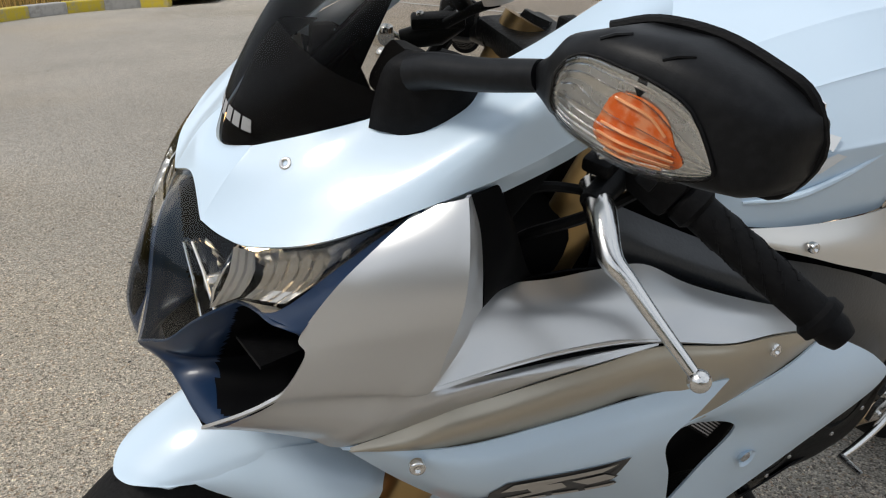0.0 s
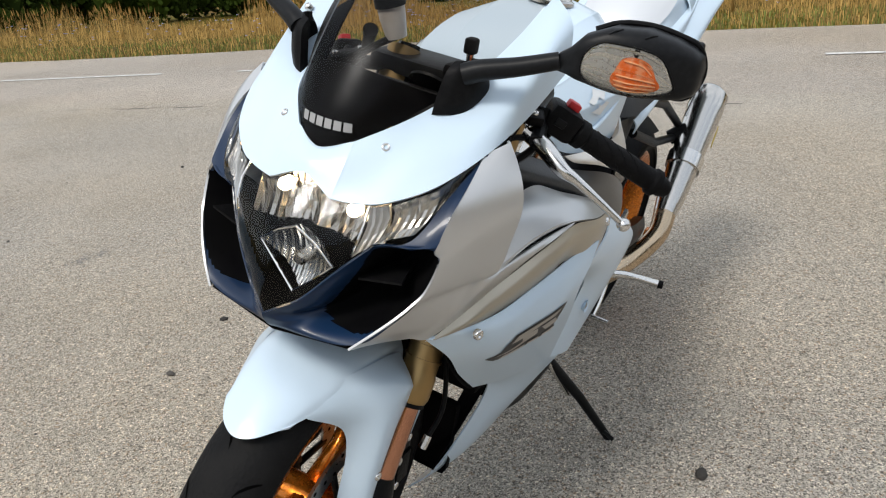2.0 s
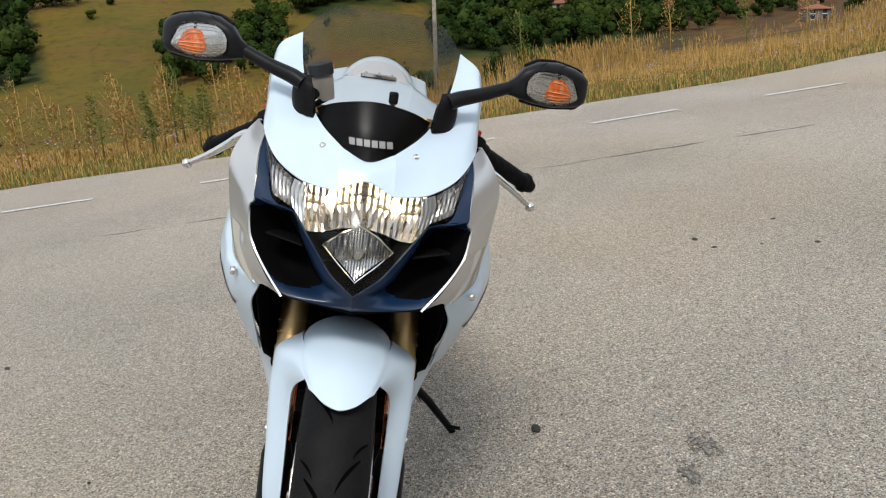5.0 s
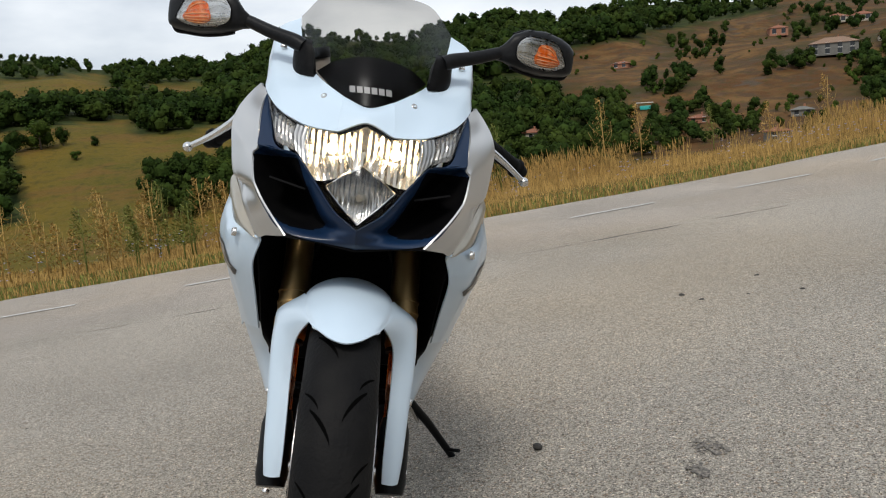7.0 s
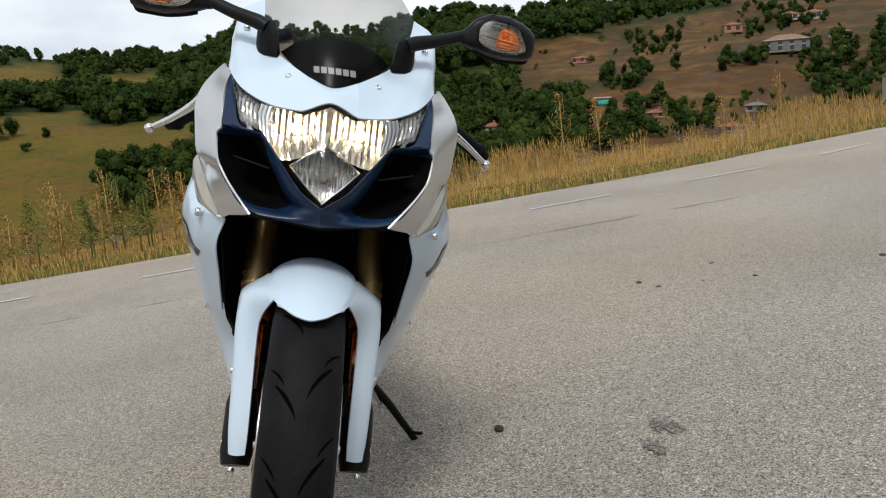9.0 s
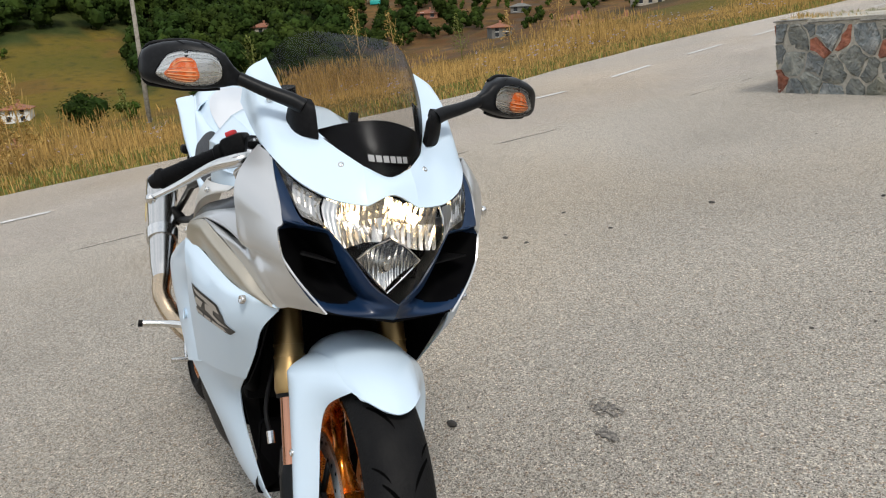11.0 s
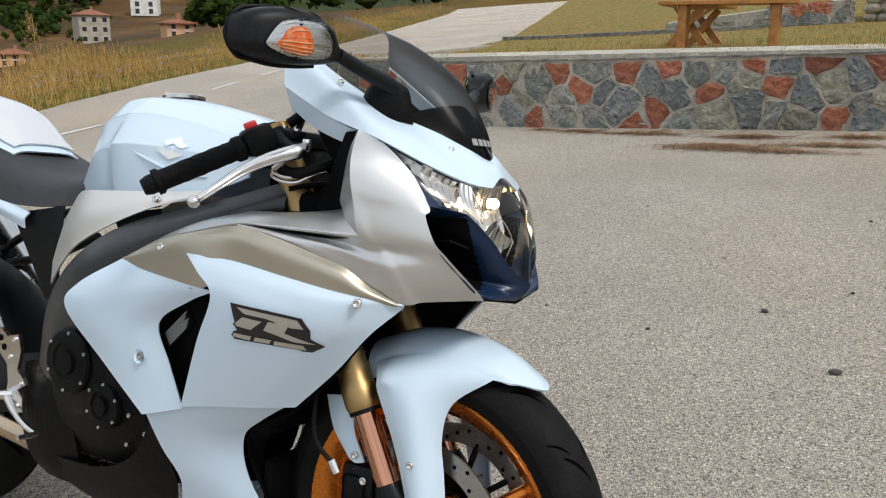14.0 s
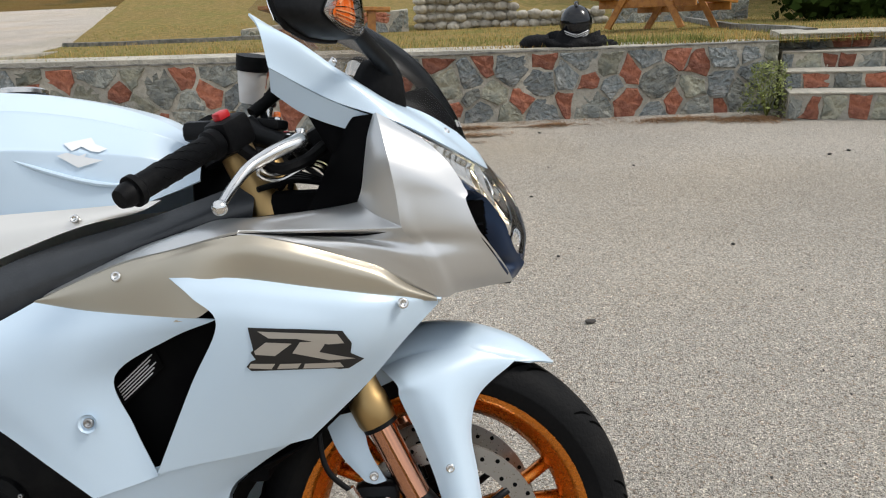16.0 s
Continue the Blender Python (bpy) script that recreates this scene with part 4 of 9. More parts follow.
LENS = [
    [(0.0857, 0, 0.8878), (0.0908, 0.0454, 0.8685), (0.0809, 0.0785, 0.8709), (0.0657, 0.1083, 0.8781), (0.0262, 0.1459, 0.8994), (-0.0360, 0.1724, 0.9303)],
    [(0.1271, 0, 0.8337), (0.1177, 0.0464, 0.8311), (0.1010, 0.0818, 0.8408), (0.0775, 0.1127, 0.8610), (0.0415, 0.1482, 0.8800), (-0.0352, 0.1732, 0.9270)],
    [(0.1499, 0, 0.7738), (0.1317, 0.0419, 0.7852), (0.1105, 0.0772, 0.8140), (0.0825, 0.1100, 0.8445), (0.0525, 0.1455, 0.8595), (-0.0345, 0.1715, 0.9258)],
    [(0.1460, 0, 0.7220), (0.1261, 0.0395, 0.7492), (0.1096, 0.0715, 0.7892), (0.0789, 0.1060, 0.8284), (0.0594, 0.1398, 0.8408), (-0.0335, 0.1690, 0.9250)]]
lens = shell("lens", tighten(LENS, 1), P_LENS, parent=headlamp, closed_mirror=True, n=8, thick=0.0, label="clear plastic lens")
lens.visible_shadow = False
shell("lamp_bowl", [[(x - 0.095 - 0.3 * max(0, 0.07 - y), y * 0.93, 0.825 + (z - 0.825) * 0.97) for x, y, z in r] for r in LENS], P_DUCT, parent=headlamp, closed_mirror=True, n=5, thick=0.002)


def on_lens(u, v):
    """A point of the lens: u from its middle outwards, v from its top down."""
    i, j = min(int(v), 2), min(int(u), 4)
    fv, fu = v - i, u - j
    a, b = Vector(LENS[i][j]).lerp(Vector(LENS[i][j + 1]), fu), Vector(LENS[i + 1][j]).lerp(Vector(LENS[i + 1][j + 1]), fu)
    return a.lerp(b, fv)


def reflector_sheet(name, u0, u1, v0, v1, depth, pleats, steps, mat, s, seed, label, fold=0.004):
    """A pleated mirror-bright panel set back behind the lens."""
    rng = random.Random(seed)
    bm = bmesh.new()
    grid = []
    for i in range(pleats * 2 + 1):
        u = u0 + (u1 - u0) * i / (pleats * 2)
        col = []
        for j in range(steps + 1):
            v = v0 + (v1 - v0) * j / steps
            p = on_lens(u, v)
            edge = min(1.0, 4 * (j / steps) * (1 - j / steps) + 0.15)
            p.x -= depth * edge + fold * (i % 2) + rng.uniform(0, 0.6 * fold)
            col.append(bm.verts.new((p.x, p.y * s, p.z)))
        grid.append(col)
    for a, b in zip(grid, grid[1:]):
        for j in range(steps):
            bm.faces.new((a[j], a[j + 1], b[j + 1], b[j]))
    return part(name, bm, mat, headlamp, label, smooth=False)


def bulb(at, r, mat, length=0.014):
    bm = bmesh.new()
    lathe(bm, [(0.0, length), (r * 0.7, length * 0.9), (r, length * 0.5), (r, -length * 0.8), (0, -length * 0.8)], axis="x", sides=16)
    bmesh.ops.translate(bm, vec=at, verts=bm.verts[:])
    return part("bulb", bm, mat, headlamp, "glowing warm bulb")


def main_reflector(s):
    """A fluted paraboloid round a bulb at its focus, cut to the lens's outline."""
    yc, zc, f, x0 = 0.052, 0.838, 0.042, 0.022
    rng = random.Random(17)
    bm = bmesh.new()
    grid = []
    for i in range(20):
        u = i / 19
        y = 0.098 * u
        top = 0.884 - 0.016 * min(1, y / 0.04) if y < 0.04 else 0.868 + (y - 0.04) * 0.16
        low = 0.792 + 0.012 * math.cos(y * 28) + 0.3 * max(0, y - 0.06)
        col = []
        for j in range(7):
            z = low + (top - low) * j / 6
            r2 = (y - yc) ** 2 + (z - zc) ** 2
            col.append(bm.verts.new((x0 + r2 / (4 * f) + (0.0010 + 0.0016 * (j < 3)) * (i % 2) + rng.uniform(0, 0.0012 if j > 2 else 0.0034), y * s, z)))
        grid.append(col)
    for a, b in zip(grid, grid[1:]):
        for j in range(6):
            bm.faces.new((a[j], a[j + 1], b[j + 1], b[j]))
    part("reflector", bm, P_REFLECT, headlamp, "fluted chrome reflector", smooth=False)
    bulb((x0 + 0.024, yc * s, zc + 0.006), 0.0085, P_BULB, 0.010)


bm = bmesh.new()
grid = []
for i in range(49):
    y = -0.054 + 0.108 * i / 48
    top, low = 0.818 - abs(y) * 0.62, 0.727 + abs(y) * 0.96
    grid.append([bm.verts.new((0.058 + (y * y + (low + (top - low) * j / 10 - 0.770) ** 2) / 0.110 + 0.0016 * (i % 4 in (1, 2)), y, low + (top - low) * j / 10)) for j in range(11)])
for a, b in zip(grid, grid[1:]):
    for j in range(10):
        bm.faces.new((a[j], a[j + 1], b[j + 1], b[j]))
part("reflector", bm, P_BOWL, headlamp, "fluted chrome bowl under the main beams", smooth=False)
disc_part("lamp_cap", [(0, 0.012), (0.006, 0.012), (0.009, 0.008), (0.009, -0.02)], (0.0700, 0, 0.7690), (1, 0, 0.0), P_STEEL, headlamp, 20)
for s in (1, -1):
    main_reflector(s)
    reflector_sheet("indicator_panel", 2.35, 3.0, 0.15, 2.6, 0.010, 3, 3, P_WING, s, 7, "pale satin panel", 0.0008)
    reflector_sheet("indicator_panel", 3.05, 4.85, 0.25, 2.75, 0.016, 9, 5, P_REFLECT, s, 8, "ribbed side reflector", 0.0022)
    bulb((0.0260, 0.1290 * s, 0.8690), 0.0042, P_SIDEBULB, 0.007)
    rod("reflector_rim", [on_lens(2.28, v) + Vector((-0.006, 0, 0)) for v in (0.05, 0.8, 1.6, 2.4)], 0.0016, P_CHROME, headlamp, sides=6, sy=s)
rod("lamp_edge", [(0.0880, 0, 0.7265), (0.0860, 0.0300, 0.7550), (0.0870, 0.0545, 0.7820), (0.0880, 0.0270, 0.8040), (0.0900, 0, 0.8180), (0.0880, -0.0270, 0.8040), (0.0870, -0.0545, 0.7820), (0.0860, -0.0300, 0.7550), (0.0880, 0, 0.7265)], 0.0016, P_CHROME, headlamp, sides=6)

for s in (1, -1):
    chin = shell("chin_panel", [
        [(-0.0340, 0.1705, 0.9285), (0.0150, 0.1560, 0.8830), (0.0597, 0.1405, 0.8402), (0.0789, 0.1068, 0.8277), (0.0850, 0.1000, 0.8220), (0.1098, 0.0722, 0.7885), (0.1264, 0.0402, 0.7485), (0.1381, 0.0154, 0.7303), (0.1466, 0, 0.7206)],
        [(-0.0350, 0.1710, 0.9290), (0.0146, 0.1600, 0.8842), (0.0577, 0.1488, 0.8405), (0.0720, 0.1200, 0.8288), (0.0500, 0.1110, 0.8120), (0.0850, 0.0814, 0.7765), (0.1060, 0.0528, 0.7365), (0.1301, 0.0198, 0.7211), (0.1444, 0, 0.715)],
        [(-0.0370, 0.1714, 0.9300), (0.0143, 0.1645, 0.8855), (0.0552, 0.1570, 0.8410), (0.0650, 0.1370, 0.8300), (0.0160, 0.1233, 0.8070), (0.0086, 0.0922, 0.7661), (0.0501, 0.068, 0.7292), (0.1184, 0.033, 0.7141), (0.1398, 0, 0.7082)],
        [(-0.0390, 0.1716, 0.9315), (0.0140, 0.1685, 0.8867), (0.0517, 0.1640, 0.8420), (0.0560, 0.1540, 0.8330), (0.0205, 0.1433, 0.8160), (0.0146, 0.1265, 0.7695), (0.0572, 0.1045, 0.7259), (0.1138, 0.0506, 0.7072), (0.133, 0, 0.6991)],
        [(-0.0400, 0.1716, 0.9330), (0.0138, 0.1722, 0.8880), (0.0475, 0.1700, 0.8440), (0.0505, 0.1690, 0.8340), (0.0485, 0.1745, 0.8260), (0.0622, 0.1698, 0.7860), (0.0905, 0.1455, 0.7443), (0.1150, 0.1050, 0.7060), (0.1226, 0, 0.6909)]], [P_BLUE, P_DUCT], s, n=16, label="dark blue chin with black air intakes")
    for f in chin.data.polygons:
        c = f.center
        inner = (abs(c.y) > 0.045 and c.z < 0.822 and c.x < 0.078 + (0.838 - c.z) * 0.2 - abs(abs(c.y) - 0.112) * 0.25)
        f.material_index = 1 if inner else 0
    shell("intake_vane", [[(0.0778, 0.0858, 0.7764), (0.0256, 0.0989, 0.7777), (0.0029, 0.1209, 0.7801)], [(0.0745, 0.1434, 0.7901), (0.0374, 0.1321, 0.7856), (0.0087, 0.1265, 0.7824)]], P_BLACK, s, chin, thick=0.003)
    shell("under_cowl", [[(0.1227, 0, 0.6898), (0.1150, 0.1040, 0.7040)], [(0.0282, 0, 0.6934), (0.0286, 0.1318, 0.6967)], [(-0.0866, 0, 0.7133), (-0.0841, 0.1536, 0.713)]], P_DUCT, s)

# -- side cowls --
def across(a, b, bulge, k=5):
    """Points from a to b that swell outwards in between."""
    return [tuple(Vector(a).lerp(Vector(b), i / (k - 1)) + Vector((0, bulge * 4 * (i / (k - 1)) * (1 - i / (k - 1)), 0))) for i in range(k)]


# the cheek from its front edge to its rear fold, row by row downwards, with the swelling between
CHEEK = [
    ((-0.0399, 0.1705, 0.9323), (-0.0670, 0.1885, 0.9455), 0.001),
    ((-0.0017, 0.1742, 0.9052), (-0.0620, 0.2050, 0.9250), 0.003),
    ((0.0283, 0.1730, 0.8746), (-0.0555, 0.2210, 0.8980), 0.003),
    ((0.0520, 0.1690, 0.8345), (-0.0500, 0.2275, 0.8700), 0.004),
    ((0.0500, 0.1762, 0.8220), (-0.0443, 0.2245, 0.8350), 0.001),
    ((0.0640, 0.1712, 0.7850), (-0.0384, 0.2174, 0.7890), 0.000),
    ((0.0775, 0.1610, 0.7649), (-0.0260, 0.1985, 0.7715), -0.001),
    ((0.0920, 0.1465, 0.7450), (-0.0110, 0.1945, 0.7450), 0.000),
    ((0.1070, 0.1270, 0.7220), (0.0000, 0.1800, 0.7150), 0.000),
    ((0.1175, 0.1085, 0.7010), (0.0070, 0.1640, 0.6895), -0.006)]
SCOOP = [
    [(-0.0981, 0.2170, 0.7893), (-0.1548, 0.2195, 0.7902), (-0.2106, 0.2280, 0.7916), (-0.2500, 0.2412, 0.7932)],
    [(-0.0940, 0.1975, 0.7760), (-0.1520, 0.2050, 0.7832), (-0.2080, 0.2215, 0.7893), (-0.2502, 0.2410, 0.7928)],
    [(-0.0880, 0.2085, 0.7690), (-0.1550, 0.2205, 0.7780), (-0.2070, 0.2305, 0.7865), (-0.2504, 0.2412, 0.7922)],
    [(-0.0750, 0.2045, 0.7525), (-0.1500, 0.2225, 0.7722), (-0.2030, 0.2330, 0.7838), (-0.2506, 0.2417, 0.7914)],
    [(-0.0600, 0.1955, 0.7305), (-0.1460, 0.2210, 0.7665), (-0.1990, 0.2342, 0.7815), (-0.2508, 0.2425, 0.7906)]]
SHOULDER = [
    [(-0.0715, 0.1845, 0.9450), (-0.0800, 0.1900, 0.9170), (-0.0855, 0.1935, 0.8840), (-0.0895, 0.1940, 0.8550), (-0.0935, 0.1910, 0.8380), (-0.0990, 0.1800, 0.8300), (-0.1060, 0.1660, 0.8270), (-0.1478, 0.1520, 0.8197), (-0.1929, 0.1535, 0.8147), (-0.2435, 0.1525, 0.8112), (-0.2950, 0.1600, 0.8100), (-0.3311, 0.1880, 0.7973), (-0.3974, 0.2090, 0.7749), (-0.4957, 0.2059, 0.7320)],
    [(-0.0690, 0.1870, 0.9452), (-0.0720, 0.1990, 0.9200), (-0.0700, 0.2100, 0.8880), (-0.0680, 0.2115, 0.8620), (-0.0690, 0.2080, 0.8360), (-0.0750, 0.1990, 0.8120), (-0.0830, 0.1950, 0.8105), (-0.1300, 0.1860, 0.8130), (-0.1750, 0.1900, 0.8105), (-0.2250, 0.1960, 0.8085), (-0.2800, 0.2080, 0.8030), (-0.3315, 0.2260, 0.7930), (-0.4033, 0.2300, 0.7690), (-0.5040, 0.2170, 0.7270)],
    [(-0.0670, 0.1885, 0.9455), (-0.0620, 0.2050, 0.9250), (-0.0555, 0.2210, 0.8980), (-0.0500, 0.2275, 0.8700), (-0.0443, 0.2245, 0.8350), (-0.0395, 0.2185, 0.7970), (-0.0440, 0.2172, 0.7890), (-0.0981, 0.2175, 0.7895), (-0.1548, 0.2200, 0.7904), (-0.2106, 0.2285, 0.7918), (-0.2530, 0.2420, 0.7935), (-0.3319, 0.2535, 0.7755), (-0.4045, 0.2480, 0.7600), (-0.5110, 0.2300, 0.7205)]]
for s in (1, -1):
    rows = [across(a, b, bulge) for a, b, bulge in CHEEK]
    for k, r in enumerate(rows):
        r.append(tuple(Vector(r[-1]) * 2 - Vector(r[-2])) if k < 5 else SCOOP[k - 5][0])
    cheek = shell("cheek_cowl", rows, P_SILVER, s, n=8, last=1, label="silver satin cheek cowl")
    shell("scoop", [[rows[k + 5][3], rows[k + 5][4]] + line for k, line in enumerate(SCOOP)], P_SILVER, s, n=8, first=1, label="silver scoop that runs back from the cheek")
    low = [rows[9][4]] + SCOOP[4]
    shell("scoop_edge", [low, [(x, y - 0.008, z - 0.012) for x, y, z in low]], P_SILVER, s, n=6, thick=0.001)
    # black strip that paints in the dark of the overhang below the shoulder
    shell("scoop_slot", [
        [(-0.0580, 0.2110, 0.7852), (-0.0981, 0.2158, 0.7882), (-0.1548, 0.2187, 0.7894), (-0.2106, 0.2276, 0.7911), (-0.2490, 0.2408, 0.7931)],
        [(-0.0580, 0.2105, 0.7850), (-0.0960, 0.2070, 0.7850), (-0.1530, 0.2125, 0.7872), (-0.2085, 0.2240, 0.7902), (-0.2492, 0.2404, 0.7928)],
        [(-0.0580, 0.2110, 0.7848), (-0.0950, 0.2110, 0.7810), (-0.1550, 0.2190, 0.7838), (-0.2075, 0.2300, 0.7889), (-0.2494, 0.2412, 0.7925)]], P_DUCT, s, n=6, thick=0.001, label="black strip standing in for the shade under the shoulder cowl's edge")
    shell("shoulder_cowl", SHOULDER, P_SILVER, s, n=7, label="silver shoulder cowl with a sharp lower edge")
    shell("cockpit_lining", [
        [(-0.0715, 0.1830, 0.9440), (-0.0855, 0.1915, 0.8840), (-0.0935, 0.1885, 0.8380), (-0.1060, 0.1640, 0.8260), (-0.1478, 0.1500, 0.8187), (-0.2435, 0.1505, 0.8102), (-0.3311, 0.1860, 0.7960), (-0.4000, 0.2060, 0.7730)],
        [(-0.0980, 0.1740, 0.9420), (-0.1180, 0.1750, 0.8850), (-0.1300, 0.1650, 0.8400), (-0.1500, 0.1500, 0.8180), (-0.1800, 0.1400, 0.8050), (-0.2500, 0.1380, 0.7970), (-0.3330, 0.1700, 0.7840), (-0.4000, 0.1900, 0.7600)],
        [(-0.1080, 0.1580, 0.9400), (-0.1360, 0.1550, 0.8850), (-0.1600, 0.1480, 0.8380), (-0.1800, 0.1400, 0.8100), (-0.2000, 0.1300, 0.7880), (-0.2600, 0.1280, 0.7750), (-0.3330, 0.1500, 0.7600), (-0.4000, 0.1600, 0.7400)]], P_DUCT, s, n=5, thick=0.002, label="black lining inside the fairing")
    trim = shell("champagne_panel", [
        [(-0.5135, 0.2317, 0.7180), (-0.4065, 0.2493, 0.7567), (-0.3319, 0.2545, 0.7738), (-0.2508, 0.2440, 0.7895), (-0.1990, 0.2357, 0.7805), (-0.1532, 0.2238, 0.7670), (-0.1099, 0.2113, 0.7520), (-0.0683, 0.1985, 0.7362), (-0.0360, 0.1825, 0.7120), (0.0040, 0.1660, 0.6890)],
        [(-0.5201, 0.2336, 0.7156), (-0.4138, 0.2520, 0.7346), (-0.3315, 0.2618, 0.7560), (-0.2507, 0.2530, 0.7700), (-0.2000, 0.2450, 0.7605), (-0.1550, 0.2345, 0.7495), (-0.1100, 0.2230, 0.7370), (-0.0700, 0.2105, 0.7225), (-0.0380, 0.1950, 0.7040), (0.0040, 0.1695, 0.6865)],
        [(-0.5234, 0.2324, 0.7133), (-0.4296, 0.2480, 0.6967), (-0.3129, 0.2582, 0.6835), (-0.2507, 0.2450, 0.7300), (-0.2000, 0.2350, 0.7190), (-0.1550, 0.2265, 0.7110), (-0.1100, 0.2165, 0.7030), (-0.0700, 0.2045, 0.6960), (-0.0380, 0.1900, 0.6895), (0.0040, 0.1650, 0.6835)]], P_BEIGE, s, label="champagne metallic side trim")
    bolt((-0.4052, 0.254 * s, 0.7436), (-0.1, s, 0.3), 0.007, trim)
    white = shell("side_fairing", [
        [(-0.3345, 0.2655, 0.7400), (-0.2524, 0.2490, 0.7345), (-0.162, 0.2315, 0.7174), (-0.0724, 0.2095, 0.7005), (0.0095, 0.1640, 0.6858)],
        [(-0.3061, 0.2687, 0.7131), (-0.2407, 0.2596, 0.7087), (-0.1616, 0.2432, 0.6953), (-0.0776, 0.2195, 0.6819), (0.0065, 0.1570, 0.6800)],
        [(-0.278, 0.2671, 0.6774), (-0.2169, 0.2584, 0.6655), (-0.1551, 0.2412, 0.6526), (-0.0957, 0.2173, 0.6373), (-0.0415, 0.1722, 0.6342)],
        [(-0.3192, 0.2528, 0.597), (-0.2659, 0.2429, 0.5871), (-0.2095, 0.226, 0.5803), (-0.1534, 0.2042, 0.5713), (-0.1006, 0.1689, 0.5703)],
        [(-0.379, 0.2249, 0.4753), (-0.3303, 0.2163, 0.4826), (-0.2801, 0.2041, 0.4876), (-0.2295, 0.1888, 0.4927), (-0.1811, 0.1659, 0.4973)]], P_WHITE, s, n=7, label="white side fairing with a dark and silver decal")
    bolt((-0.0419, 0.2075 * s, 0.6874), (0.3, s, 0.1), 0.0075, white)
    shell("rear_fairing", [
        [(-0.5223, 0.2335, 0.7134), (-0.4517, 0.2489, 0.7017), (-0.3744, 0.256, 0.6924), (-0.2803, 0.2607, 0.6829)],
        [(-0.6125, 0.2529, 0.6622), (-0.5286, 0.2603, 0.6587), (-0.44, 0.257, 0.6563), (-0.3458, 0.2469, 0.6587)],
        [(-0.639, 0.2578, 0.6165), (-0.5616, 0.2613, 0.6071), (-0.4831, 0.2529, 0.6042), (-0.4215, 0.2391, 0.6123)],
        [(-0.549, 0.2469, 0.5306), (-0.5041, 0.2463, 0.5318), (-0.4486, 0.2394, 0.5344), (-0.4045, 0.2284, 0.5421)],
        [(-0.4617, 0.2334, 0.4485), (-0.4352, 0.2307, 0.4557), (-0.4075, 0.2257, 0.4629), (-0.3788, 0.2205, 0.4711)]], P_WHITE, s, n=7, label="white rear fairing behind the cooling vent")
    disc_part("bolt_recess", [(0.0125, 0.0008), (0.0105, -0.001), (0.008, -0.008), (0.0, -0.008)], (-0.4579, 0.2466 * s, 0.5528), (0, s, 0.05), P_WHITE, None, 24)
    bolt((-0.4579, 0.2429 * s, 0.5528), (0, s, 0), 0.007, None, P_DISC)
    shell("lower_fairing", [
        [(-0.4617, 0.2305, 0.4600), (-0.3908, 0.2180, 0.4790), (-0.2911, 0.2025, 0.4950), (-0.1811, 0.1630, 0.5080)],
        [(-0.4581, 0.2138, 0.4221), (-0.4001, 0.2029, 0.4323), (-0.3333, 0.1834, 0.442), (-0.2614, 0.1558, 0.458)],
        [(-0.4507, 0.194, 0.3785), (-0.402, 0.1837, 0.3851), (-0.3513, 0.1682, 0.3936), (-0.3041, 0.1492, 0.4184)],
        [(-0.4333, 0.1645, 0.3139), (-0.3878, 0.1586, 0.3159), (-0.3411, 0.1491, 0.3223), (-0.303, 0.1342, 0.343)],
        [(-0.4817, 0.1259, 0.2255), (-0.4069, 0.1216, 0.2178), (-0.3236, 0.1142, 0.2198), (-0.2538, 0.1027, 0.2358)],
        [(-0.5416, 0.085, 0.17), (-0.451, 0.0754, 0.1562), (-0.3435, 0.0659, 0.1586), (-0.2423, 0.0613, 0.1744)]], P_WHITE, s, n=6, label="white lower fairing")
    shell("belly_panel", [
        [(-0.4652, 0.2105, 0.4304), (-0.5389, 0.1893, 0.3455), (-0.6642, 0.1626, 0.292), (-0.8300, 0.1383, 0.2750)],
        [(-0.4442, 0.1672, 0.3183), (-0.524, 0.1549, 0.2578), (-0.632, 0.1392, 0.2241), (-0.8100, 0.1183, 0.2200)],
        [(-0.4925, 0.1227, 0.2183), (-0.545, 0.1151, 0.1947), (-0.6254, 0.1043, 0.1799), (-0.7239, 0.0886, 0.1757)]], P_ENGINE, s, label="dark grey belly panel")
    shell("belly_edge", [[(-0.493, 0.1247, 0.2212), (-0.597, 0.1156, 0.1946), (-0.7148, 0.0986, 0.1784)], [(-0.5117, 0.1053, 0.1901), (-0.6041, 0.0975, 0.1729), (-0.702, 0.0867, 0.1658)]], P_WHITE, s)
    # black lining behind the vent and inside the wheel opening
    shell("vent_lining", [
        [(-0.2514, 0.2336, 0.7088), (-0.3635, 0.231, 0.7182), (-0.4954, 0.211, 0.7043)],
        [(-0.2488, 0.2152, 0.5873), (-0.3611, 0.203, 0.585), (-0.4935, 0.1992, 0.5819)],
        [(-0.300, 0.178, 0.485), (-0.3669, 0.1803, 0.480), (-0.4678, 0.190, 0.470)]], P_DUCT, s, label="black ribbed vent lining")
    # a data plate seen through the vent
    plate_o, plate_u, plate_v = Vector((-0.433, 0.2165 * s, 0.592)), Vector((0.058, 0.002 * s, 0.051)), Vector((0.010, -0.004 * s, -0.026))
    bm = bmesh.new()
    bm.faces.new([bm.verts.new(plate_o + plate_u * a + plate_v * b) for a, b in ((0, 0), (1, 0), (1, 1), (0, 1))])
    bmesh.ops.solidify(bm, geom=bm.faces[:], thickness=0.001)
    label_plate = part("data_plate", bm, P_BLACK, motorcycle, "black data plate with small grey print", smooth=False)
